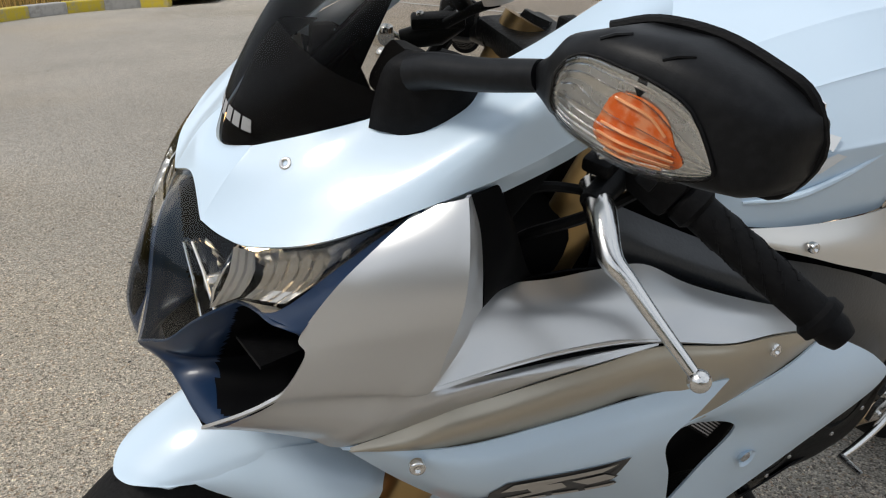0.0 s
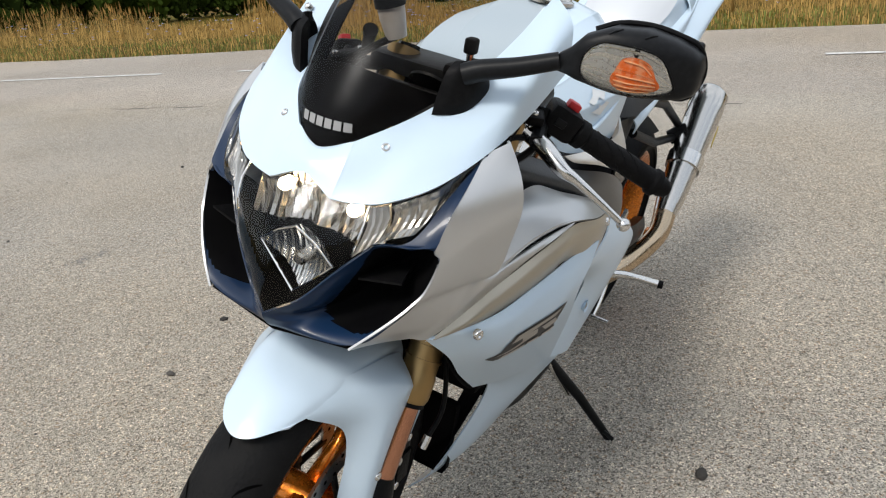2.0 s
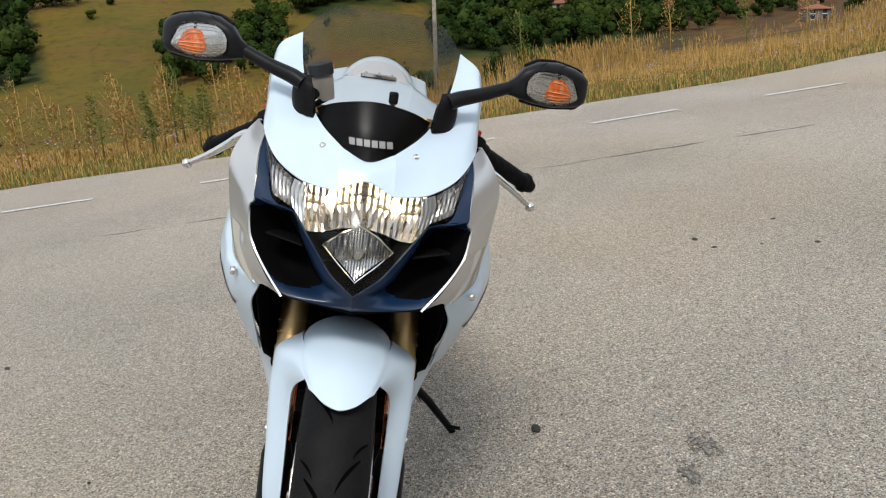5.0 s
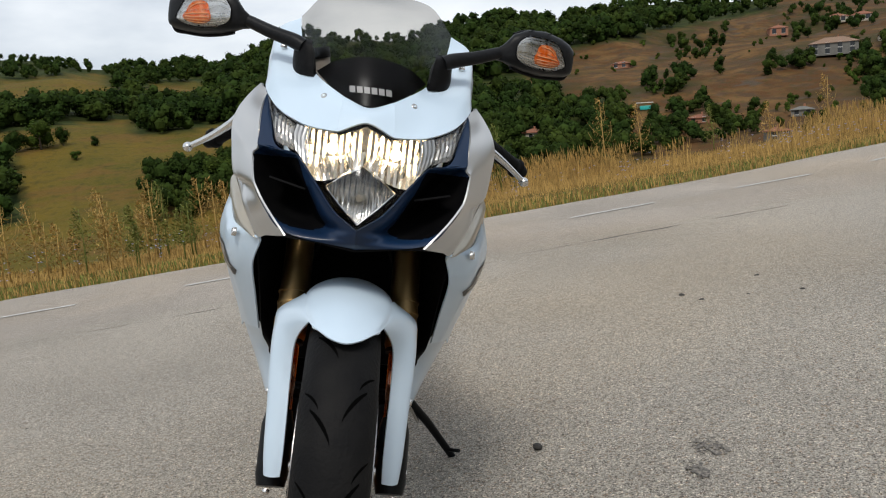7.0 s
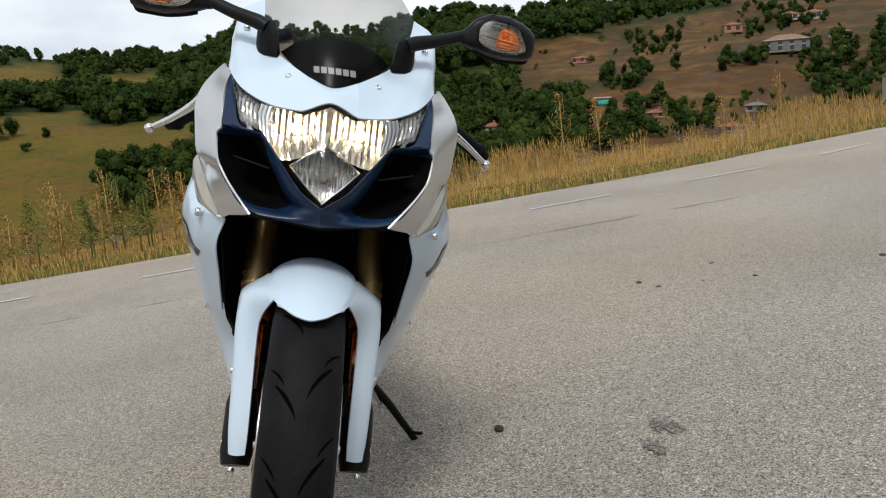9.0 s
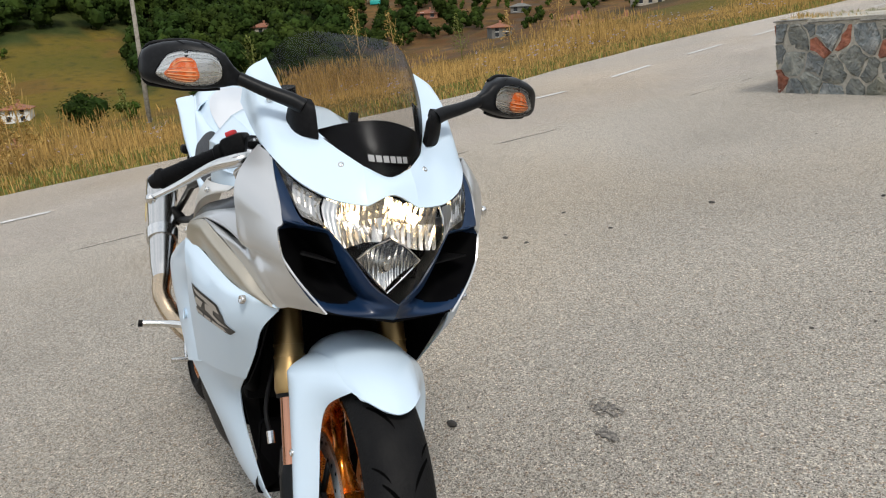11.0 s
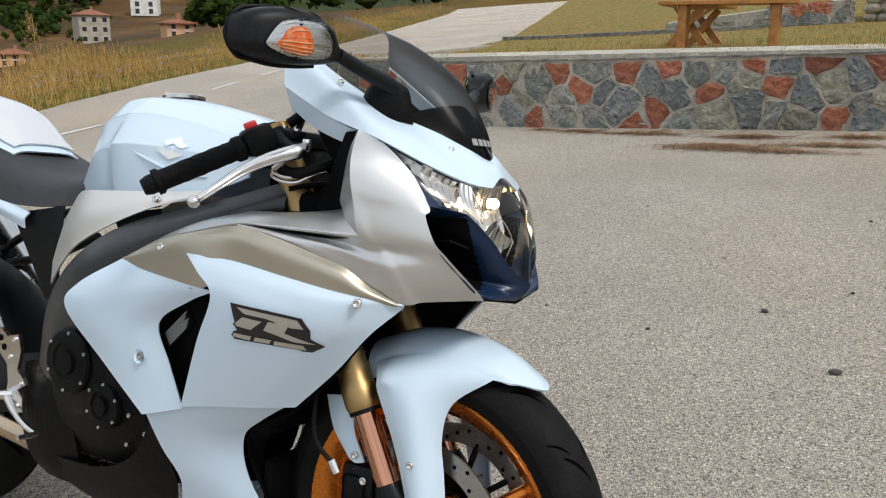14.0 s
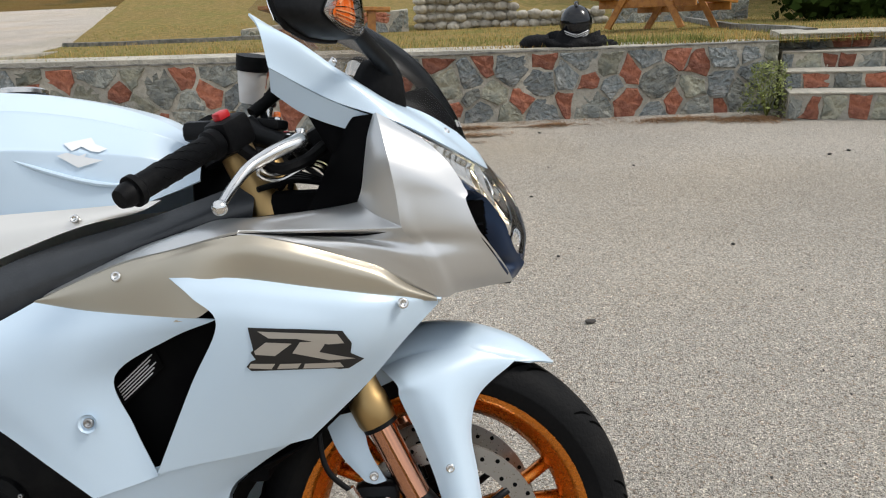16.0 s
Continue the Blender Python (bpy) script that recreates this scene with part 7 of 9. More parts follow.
def stone_mesh(poly, depth, rng):
    """A rough stone with a broken face from its outline in the wall's plane."""
    cx, cz = sum(p[0] for p in poly) / len(poly), sum(p[1] for p in poly) / len(poly)
    dense = []
    for i, p in enumerate(poly):
        q = poly[(i + 1) % len(poly)]
        n = max(1, int(math.hypot(q[0] - p[0], q[1] - p[1]) / 0.05))
        for k in range(n):
            t = k / n
            dense.append((p[0] + (q[0] - p[0]) * t + rng.uniform(-0.011, 0.011), p[1] + (q[1] - p[1]) * t + rng.uniform(-0.011, 0.011)))
    verts, faces = [], []
    n = len(dense)
    tilt_x, tilt_z = rng.uniform(-0.12, 0.12), rng.uniform(-0.12, 0.12)
    for shrink, out in ((1.0, -0.02), (0.985, depth * 0.5), (0.90, depth * 0.92), (0.55, depth)):
        for x, z in dense:
            px, pz = (x - cx) * shrink, (z - cz) * shrink
            o = out + (tilt_x * px + tilt_z * pz if out > 0 else 0) + (rng.uniform(-0.006, 0.006) if out > depth * 0.6 else 0)
            verts.append((px, o, pz))
    verts.append((0, depth * 1.02, 0))
    for r in range(3):
        for k in range(n):
            j = (k + 1) % n
            faces.append((r * n + k, r * n + j, (r + 1) * n + j, (r + 1) * n + k))
    for k in range(n):
        faces.append((3 * n + k, 3 * n + (k + 1) % n, 4 * n))
    return (cx, cz), verts, faces


RED = [(0.05, 0.12), (0.44, 0.42), (0.71, 0.45), (1.09, 0.38), (1.29, 0.06), (1.40, 0.46), (1.80, 0.37), (2.10, 0.10), (2.34, 0.47), (2.54, 0.34), (2.91, 0.48), (2.94, 0.08), (3.17, 0.17), (3.25, 0.48), (3.53, 0.28), (3.84, 0.51), (4.02, 0.31), (4.31, 0.49), (4.38, 0.12), (4.67, 0.48), (4.98, 0.16), (5.12, 0.48), (5.31, 0.13), (5.50, 0.31), (5.80, 0.14), (5.83, 0.37), (6.16, 0.47), (6.19, 0.14), (6.36, 0.38), (6.54, 0.08)]


def stone_cells(length, top, reds, spacing, rng):
    seeds = [(s, z, True) for s, z in reds]
    tries = 0
    while tries < 9000:
        tries += 1
        s, z = rng.uniform(0, length), rng.uniform(0.02, top(0) - 0.02)
        if z > top(s) - 0.05:
            continue
        gap = spacing * (0.85 + 0.3 * rng.random())
        if all(((s - a) / 1.12) ** 2 + (z - b) ** 2 > gap * gap for a, b, _ in seeds):
            seeds.append((s, z, False))
    big = [rng.uniform(-0.022, -0.004) if red else rng.uniform(-0.018, 0.026) for s, z, red in seeds]
    cells = []
    for i, (s, z, red) in enumerate(seeds):
        poly = [(max(0, s - 0.5), 0.0), (min(length, s + 0.5), 0.0), (min(length, s + 0.5), top(s) - 0.02), (max(0, s - 0.5), top(s) - 0.02)]
        for j, (a, b, other) in enumerate(seeds):
            if i != j and abs(a - s) < 1.0:
                d = math.hypot(a - s, b - z)
                nx, nz = (a - s) / d, (b - z) / d
                poly = clip(poly, (a + s) / 2 + nx * (big[i] - big[j] - 0.0095), (b + z) / 2 + nz * (big[i] - big[j] - 0.0095), nx, nz)
                if len(poly) < 3:
                    break
        if len(poly) >= 3:
            cells.append((poly, red))
    return cells


def stone_wall(name, a, u, n, length, top, reds, spacing, thick, seed, label):
    rng = random.Random(seed)
    bm = bmesh.new()
    # mortar core with a sloping top
    b0, b1 = a, a + u * length
    back = -n * thick
    vs = [bm.verts.new(p) for p in (b0, b1, b1 + back, b0 + back)]
    ts = [bm.verts.new(p + Vector((0, 0, h))) for p, h in ((b0, top(0)), (b1, top(length)), (b1 + back, top(length)), (b0 + back, top(0)))]
    for v in vs:
        v.co.z -= 0.12
    bm.faces.new(vs[::-1])
    bm.faces.new(ts)
    for i in range(4):
        bm.faces.new((vs[i], vs[(i + 1) % 4], ts[(i + 1) % 4], ts[i]))
    bmesh.ops.recalc_face_normals(bm, faces=bm.faces[:])
    core = link(name, bm, M_MORTAR)
    tagged(core, label, "wall", kind="structure")
    for poly, red in stone_cells(length, top, reds, spacing, rng):
        (cx, cz), verts, faces = stone_mesh(poly, rng.uniform(0.006, 0.017), rng)
        pick = rng.random()
        turn = rng.uniform(-1.2, 1.2) if not red else 0.0
        ct, sn = math.cos(turn), math.sin(turn)
        verts = [(v[0] * ct + v[2] * sn, v[1], v[2] * ct - v[0] * sn) for v in verts]
        st = mesh_of("stone", verts, faces, M_STONE_R if red else (M_STONE_B if pick < 0.36 else M_STONE_O if pick < 0.6 else M_STONE_G), core)
        basis = Matrix((u, n, Vector((0, 0, 1)))).transposed().to_4x4()
        st.matrix_world = Matrix.Translation(a + u * cx + Vector((0, 0, cz))) @ basis @ Matrix(((ct, 0, -sn, 0), (0, 1, 0, 0), (sn, 0, ct, 0), (0, 0, 0, 1)))
    return core


wall_1 = stone_wall("wall_terrace", WALL_A, WALL_U, WALL_N, WALL_LEN, wall_top, RED, 0.168, 0.36, 5, "low rubble wall of grey and red stones")
# end of the wall facing the road, and its return along the lawn
END_U = Vector((-0.28, 1.0, 0)).normalized()
stone_wall("wall_return", WALL_A + END_U * 7.6, -END_U, Vector((-END_U.y, END_U.x, 0)), 7.6, lambda s: 0.22 + 0.055 * s, [(7.3, 0.45), (6.9, 0.2), (5.6, 0.3)], 0.17, 0.35, 8, "low rubble wall along the lawn")

# thin capping slabs
rng = random.Random(3)
s = -0.02
while s < WALL_LEN - 0.1:
    w = min(rng.uniform(0.28, 0.65), WALL_LEN - s)
    bm = bmesh.new()
    box(bm, (0.003, -0.050, 0), (w - 0.004, 0.008 + rng.uniform(0, 0.012), rng.uniform(0.008, 0.016)), 0.003)
    slab = link("capping_slab", bm, M_STONE_C, wall_1)
    basis = Matrix((WALL_U, WALL_N, Vector((0, 0, 1)))).transposed().to_4x4()
    slab.matrix_world = Matrix.Translation(WALL_A + WALL_U * s + Vector((0, 0, wall_top(s + w / 2)))) @ basis
    s += w

# stone steps up to the lawn
STEP_O = Vector((2.72, 5.10, 0))
RISES = (0.20, 0.13, 0.13, 0.12)
STEP_U = Vector((0.968, -0.25, 0)).normalized()
STEP_N = Vector((STEP_U.y, -STEP_U.x, 0))
for k in range(4):
    rise = RISES[k]
    at = STEP_O - STEP_N * (0.24 * k) + Vector((0, 0, sum(RISES[:k])))
    riser = stone_wall("step_riser", at, STEP_U, STEP_N, 2.6, lambda q, h=rise: h, [(0.15 + 0.1 * k, 0.07), (0.5 + 0.17 * (k % 2), 0.07), (1.15, 0.07), (1.9 - 0.1 * k, 0.07)], 0.15, 0.5, 20 + k, "stone-faced step up to the lawn")
    bm = bmesh.new()
    box(bm, (0, -0.30, 0), (2.6, 0.016, 0.014), 0.005)
    tread = link("tread", bm, M_MORTAR, riser)
    tread.matrix_world = Matrix.Translation(at + Vector((0, 0, rise - 0.008))) @ Matrix((STEP_U, STEP_N, Vector((0, 0, 1)))).transposed().to_4x4()

# ---- the lawn behind the wall ----
def lawn_z(x, y):
    along = (Vector((x, y, 0)) - WALL_A).dot(WALL_U)
    behind = max(0.0, y - 5.45)
    z = terrace_z(y) + (wall_top(along) - 0.548) * smooth_step(3.0, 0.0, behind)
    return z + 0.010 + 0.02 * noise.noise(Vector((x * 0.8, y * 0.8, 2))) * smooth_step(0.2, 1.5, behind)


lv, lf = [], []
NX, NY = 70, 70
for j in range(NY + 1):
    d = 0.045 + 60 * (j / NY) ** 2.2
    for i in range(NX + 1):
        q = WALL_A + WALL_U * (-0.1 + (i / NX) * 26 + 0.0) - WALL_N * d
        left = WALL_A + END_U * d
        x = left.x + (max(16, 8 + d) - left.x) * (i / NX)
        y = q.y if i == 0 else (WALL_A - WALL_N * d + WALL_U * (x - WALL_A.x)).y
        lv.append((x, y, lawn_z(x, y)))
for j in range(NY):
    for i in range(NX):
        a = j * (NX + 1) + i
        lf.append((a, a + 1, a + NX + 2, a + NX + 1))


def lawn_material():
    m = material("lawn", (0.20, 0.150, 0.05), 0.95, grain=(7, (0.30, 0.21, 0.08), 0.9), stain=(0.6, (0.16, 0.155, 0.04), 0.9), bump=(25, 0.05), spec=0.1)
    return m


lawn = mesh_of("lawn", lv, lf, lawn_material(), smooth=True)
tagged(lawn, "half-dry mown lawn on the terrace", "lawn", kind="structure")


# blades of grass as one stuff object
def blades(name, spots, mat, label, height, width, rng, lean=0.35, seeds=0.0):
    verts, faces = [], []
    for x, y, z, k in spots:
        h = height * rng.uniform(0.45, 1.25) * k
        a = rng.uniform(0, 2 * math.pi)
        b = rng.uniform(0, 2 * math.pi)
        w = width * rng.uniform(0.6, 1.3)
        dx, dy = math.cos(a) * w, math.sin(a) * w
        lx, ly = math.cos(b) * h * lean * rng.random(), math.sin(b) * h * lean * rng.random()
        o = len(verts)
        verts += [(x - dx, y - dy, z - 0.02), (x + dx, y + dy, z - 0.02), (x + lx * 0.4 + dx * 0.7, y + ly * 0.4 + dy * 0.7, z + h * 0.6), (x + lx * 0.4 - dx * 0.7, y + ly * 0.4 - dy * 0.7, z + h * 0.6), (x + lx, y + ly, z + h)]
        faces += [(o, o + 1, o + 2, o + 3), (o + 3, o + 2, o + 4)]
        if seeds and rng.random() < seeds:
            o = len(verts)
            w2 = w * 2.6
            verts += [(x + lx * 0.8 - w2, y + ly * 0.8, z + h * 0.86), (x + lx * 0.8 + w2, y + ly * 0.8, z + h * 0.86), (x + lx + w2 * 0.3, y + ly, z + h * 1.12), (x + lx * 0.8, y + ly * 0.8 + w2, z + h * 0.95)]
            faces += [(o, o + 1, o + 2), (o, o + 3, o + 2)]
    ob = mesh_of(name, verts, faces, mat)
    tagged(ob, label, "grass", kind="stuff")
    return ob


rng = random.Random(11)
dry, green = [], []
for _ in range(30000):
    d = 0.055 + 13 * rng.random() ** 1.9
    s_ = rng.uniform(-3, 12)
    p = WALL_A + WALL_U * s_ - WALL_N * d
    if p.x < (WALL_A + END_U * d).x + 0.1:
        continue
    clump = noise.noise(Vector((p.x * 0.9, p.y * 0.9, 4)))
    (dry if clump + rng.uniform(-0.5, 0.5) > -0.05 else green).append((p.x, p.y, lawn_z(p.x, p.y), 0.7 + 0.8 * max(0, clump)))
for _ in range(3000):
    p = WALL_A + WALL_U * rng.uniform(0, WALL_LEN) - WALL_N * rng.uniform(0.07, 0.30)
    if noise.noise(Vector((p.x * 1.6, p.y * 3, 7))) > -0.15:
        (dry if rng.random() < 0.55 else green).append((p.x, p.y, lawn_z(p.x, p.y), rng.uniform(0.4, 1.1)))
blades("lawn_dry_grass", dry, M_DRYGRASS, "short dry yellow grass on the lawn", 0.055, 0.0026, rng, 0.7)
for _ in range(1500):
    x, y = rng.uniform(1.2, 2.4), 5.6 + 0.9 * rng.random() ** 2
    green.append((x, y, lawn_z(x, y), rng.uniform(0.6, 1.3)))
blades("lawn_green_grass", green, M_GREENGRASS, "short green grass on the lawn", 0.065, 0.0028, rng, 0.7)

# ---- picnic tables, helmet, hearth, kerbs ----
def picnic_table(at, turn):
    """A timber table with fixed benches on two A-frames."""
    t = new("picnic_table")
    t.matrix_world = Matrix.Translation(at) @ PLUMB @ pose(0, 0, 0, 0, 0, turn) @ Matrix.Diagonal((0.92, 0.92, 0.95, 1))
    def plank(name, lo, hi, m=None):
        bm = bmesh.new()
        box(bm, lo, hi, 0.006, m)
        return part(name, bm, M_TABLE, t, smooth=False)
    for k in range(5):
        plank("top_board", (-0.9, -0.375 + 0.152 * k, 0.71), (0.9, -0.375 + 0.152 * k + 0.142, 0.75))
    for y in (-0.78, 0.50):
        for k in range(2):
            plank("bench_board", (-0.9, y + 0.145 * k, 0.41), (0.9, y + 0.145 * k + 0.135, 0.455))
    for x in (-0.62, 0.62):
        plank("bench_bearer", (x - 0.025, -0.78, 0.30), (x + 0.025, 0.78, 0.41))
        plank("top_bearer", (x - 0.025, -0.36, 0.61), (x + 0.025, 0.36, 0.71))
        for s in (-1, 1):
            bm = bmesh.new()
            box(bm, (x - 0.072, -0.055, 0), (x - 0.026, 0.055, 0.84), 0.005)
            bmesh.ops.transform(bm, matrix=Matrix.Translation((0, 0.60 * s, 0.0)) @ pose(0, 0, 0, 31 * s, 0, 0), verts=bm.verts[:])
            for v in bm.verts:
                v.co.z = min(max(v.co.z, 0.0), 0.71)
            part("leg", bm, M_TABLE, t, smooth=False)
        bm = bmesh.new()
        tube(bm, [(x * 0.95, 0, 0.66), (x * 0.35, 0, 0.40)], 0.03, 4)
        part("brace", bm, M_TABLE, t, smooth=False)
    tagged(t, "orange varnished timber picnic table with fixed benches on the lawn", "picnic table", "picnic tables")
    return t


def bench(at, turn):
    b = new("bench")
    b.matrix_world = Matrix.Translation(at) @ PLUMB @ pose(0, 0, 0, 0, 0, turn)
    for k in range(2):
        bm = bmesh.new()
        box(bm, (-0.62, -0.15 + 0.152 * k, 0.40), (0.62, -0.15 + 0.152 * k + 0.146, 0.438), 0.005)
        part("board", bm, M_TABLE, b, smooth=False)
    for x in (-0.42, 0.43):
        bm = bmesh.new()
        box(bm, (x - 0.042, -0.11, -0.03), (x + 0.042, 0.11, 0.40), 0.006)
        part("leg", bm, M_TABLE, b, smooth=False)
        bm = bmesh.new()
        box(bm, (x - 0.055, -0.14, 0.352), (x - 0.043, 0.14, 0.399), 0.003)
        part("bearer", bm, M_TABLE, b, smooth=False)
    bm = bmesh.new()
    tube(bm, [(-0.38, 0, 0.22), (-0.12, 0, 0.395)], 0.022, 4)
    part("brace", bm, M_TABLE, b, smooth=False)
    return tagged(b, "varnished timber bench on square legs beside the wall", "bench")


def trestle(at, turn):
    b = new("trestle_table")
    b.matrix_world = Matrix.Translation(at) @ PLUMB @ pose(0, 0, 0, 0, 0, turn)
    bm = bmesh.new()
    box(bm, (-0.30, -0.55, 0.40), (0.30, 0.55, 0.44), 0.006)
    part("top", bm, M_TABLE, b, smooth=False)
    for y in (-0.4, 0.4):
        for s in (-1, 1):
            bm = bmesh.new()
            box(bm, (-0.04, -0.03, -0.02), (0.04, 0.03, 0.50), 0.005)
            bmesh.ops.transform(bm, matrix=Matrix.Translation((0.17 * s, y + 0.031 * s, 0)) @ pose(0, 0, 0, 0, -38 * s, 0), verts=bm.verts[:])
            for v in bm.verts:
                v.co.z = min(v.co.z, 0.40)
            part("leg", bm, M_TABLE, b, smooth=False)
    return tagged(b, "low varnished timber table with crossed legs", "table")


bench((-0.98, 7.55, lawn_z(-0.98, 7.55)), 3)
trestle((-1.46, 8.40, lawn_z(-1.46, 8.40)), 0)
picnic_table((3.38, 10.84, lawn_z(3.38, 10.84) - 0.01), 48)

# motorcycle helmet on a folded jacket, on the wall
def on_wall(s, back):
    return WALL_A + WALL_U * s - WALL_N * back + Vector((0, 0, wall_top(s) + 0.02))


jacket = new("jacket")
jacket.matrix_world = Matrix.Translation(on_wall(5.40, 0.19))
bm = bmesh.new()
bmesh.ops.create_uvsphere(bm, u_segments=48, v_segments=24, radius=1.0)
for v in bm.verts:
    n = noise.fractal(v.co * 2.6, 1.0, 2.0, 4)
    v.co = Vector((v.co.x * 0.32 * (1 + 0.25 * n), v.co.y * 0.18 * (1 + 0.25 * n), max(-0.005, v.co.z * 0.085 * (1 + 0.6 * n) + 0.03 * n)))
part("cloth", bm, material("black_textile", (0.006, 0.006, 0.007), 0.7, bump=(60, 0.01), spec=0.15), jacket)
rod("sleeve", [(-0.22, -0.05, 0.04), (-0.36, -0.08, 0.05), (-0.42, -0.1, 0.02)], [0.06, 0.05, 0.035], bpy.data.materials["black_textile"], jacket, bend=4)
tagged(jacket, "black riding jacket lying folded on the stone wall", "jacket")
helmet = new("helmet")
helmet.matrix_world = Matrix.Translation(on_wall(5.42, 0.19) + Vector((0, 0, 0.175))) @ pose(0, 0, 0, -8, 0, 172)
M_HELM = material("black_gloss_helmet", (0.006, 0.006, 0.008), 0.2, coat=0.2, spec=0.3, grain=(9, (0.03, 0.03, 0.03), 0.3))
M_HELMGREY = material("grey_helmet_print", (0.30, 0.30, 0.31), 0.35, grain=(22, (0.015, 0.015, 0.016), 1.0))
M_HELMSTRIPE = material("white_helmet_print", (0.62, 0.62, 0.62), 0.35, grain=(60, (0.4, 0.4, 0.4), 0.7))
bm = bmesh.new()
bmesh.ops.create_uvsphere(bm, u_segments=40, v_segments=26, radius=0.14)
for v in bm.verts:
    if v.co.z < -0.02:
        v.co.y *= 1 - 0.6 * (v.co.z + 0.02) * (1 if v.co.y > 0 else -0.4)
        v.co.x *= 1 + 1.0 * (v.co.z + 0.02)
    v.co.z = max(v.co.z, -0.115)
    v.co.x *= 0.9
part("shell", bm, M_HELM, helmet, "black helmet shell")
bm = bmesh.new()
bmesh.ops.create_uvsphere(bm, u_segments=40, v_segments=26, radius=0.1425)
bmesh.ops.delete(bm, geom=[v for v in bm.verts if v.co.y < 0.02 or v.co.z > 0.055 or v.co.z < -0.035], context="VERTS")
bmesh.ops.scale(bm, vec=(0.9, 1.03, 1), verts=bm.verts[:])
part("visor", bm, material("dark_visor", (0.006, 0.007, 0.009), 0.08, spec=0.4), helmet, "dark visor")
bm = bmesh.new()
bmesh.ops.create_uvsphere(bm, u_segments=40, v_segments=26, radius=0.1435)
bmesh.ops.delete(bm, geom=[v for v in bm.verts if v.co.y < 0.03 or v.co.z > -0.04 or v.co.z < -0.105], context="VERTS")
bmesh.ops.scale(bm, vec=(0.86, 1.12, 1), verts=bm.verts[:])
part("chin_bar", bm, M_HELMGREY, helmet, "grey printed chin bar")
for k in range(3):
    pts = []
    for x in (-0.092, -0.07, -0.045, -0.02, 0.0, 0.02, 0.045, 0.07, 0.092):
        z = -0.040 - 0.017 * k - 0.026 * (1 - abs(x) / 0.092)
        pts.append((x, 1.12 * math.sqrt(max(0.0004, 0.1435 ** 2 - (x / 0.86) ** 2 - z * z)) + 0.001, z))
    rod("chin_stripe", pts, 0.0042, M_HELMSTRIPE, helmet, "white stripe", sides=6)
rod("top_vent", [(0.0, -0.09, 0.115), (0.0, 0.0, 0.148), (0, 0.05, 0.135)], [0.012, 0.02, 0.008], M_HELM, helmet, bend=4)
tagged(helmet, "black and grey full-face helmet on a folded jacket", "helmet")

# stone hearth and low walls at the back of the lawn
def boulder(bm, c, r, rng):
    got = bmesh.ops.create_icosphere(bm, subdivisions=2, radius=1.0)["verts"]
    o = Vector((rng.random() * 50, 0, 0))
    for v in got:
        n = noise.noise(v.co * 1.3 + o)
        v.co = Vector((v.co.x * r * 1.15, v.co.y * r, v.co.z * r * 0.8)) * (1 + 0.22 * n) + Vector(c)


def hearth(at, turn, width, height, depth, seed, label):
    rng = random.Random(seed)
    h = new("stone_hearth")
    h.matrix_world = pose(*at, 0, 0, turn)
    bm = bmesh.new()
    box(bm, (-width / 2 + 0.05, 0.05, -0.1), (width / 2 - 0.05, depth, height - 0.04), 0.02)
    part("core", bm, M_MORTAR, h, smooth=False)
    z = 0.06
    while z < height:
        x = -width / 2
        while x < width / 2:
            r = rng.uniform(0.075, 0.13)
            bm = bmesh.new()
            boulder(bm, (0, 0, 0), r, rng)
            st = part("boulder", bm, M_PALE, h)
            st.location = (x + r, rng.uniform(0.0, 0.05), z + rng.uniform(-0.02, 0.02))
            x += r * 2.0
        z += 0.165
    return tagged(h, label, "hearth")


hearth((0.75, 15.4, lawn_z(0.75, 15.4)), 0, 1.9, 0.85, 1.0, 41, "hearth of round pale boulders on the lawn")
hearth((2.55, 15.0, lawn_z(2.55, 15.0)), -4, 1.6, 0.28, 0.6, 42, "low border of round pale boulders on the lawn")
stone_wall("wall_back", Vector((-3.4, 14.6, lawn_z(-3.4, 14.6))), Vector((1, 0.06, 0)).normalized(), Vector((0.06, -1, 0)).normalized(), 3.1, lambda q: 0.16 + 0.24 * smooth_step(1.5, 1.9, q), [(0.7, 0.1), (2.2, 0.2), (2.6, 0.28)], 0.2, 0.4, 51, "low rubble wall at the back of the lawn")
stone_wall("wall_back", Vector((3.5, 14.4, lawn_z(3.5, 14.4))), Vector((1, -0.04, 0)).normalized(), Vector((-0.04, -1, 0)).normalized(), 2.4, lambda q: 0.34, [(0.7, 0.2), (1.7, 0.2)], 0.2, 0.4, 52, "low rubble wall at the back of the lawn")


def kerb_run(pts, z_of, name, label, w=0.12, h=0.07):
    """A low concrete edging along points."""
    fine = curve_pts([Vector((x, y, 0)) for x, y in pts], 6)
    bm = bmesh.new()
    prev = None
    for i, p in enumerate(fine):
        d = (fine[min(i + 1, len(fine) - 1)] - fine[max(i - 1, 0)]).normalized()
        n = Vector((-d.y, d.x, 0)) * w / 2
        z = z_of(p.x, p.y)
        ring = [bm.verts.new(p + n + Vector((0, 0, z - 0.1))), bm.verts.new(p + n * 0.9 + Vector((0, 0, z + h))), bm.verts.new(p - n * 0.9 + Vector((0, 0, z + h))), bm.verts.new(p - n + Vector((0, 0, z - 0.1)))]
        if prev:
            for k in range(3):
                bm.faces.new((prev[k], prev[k + 1], ring[k + 1], ring[k]))
        prev = ring
    bmesh.ops.recalc_face_normals(bm, faces=bm.faces[:])
    return tagged(link(name, bm, M_STONE_C), label, "kerb", kind="structure")


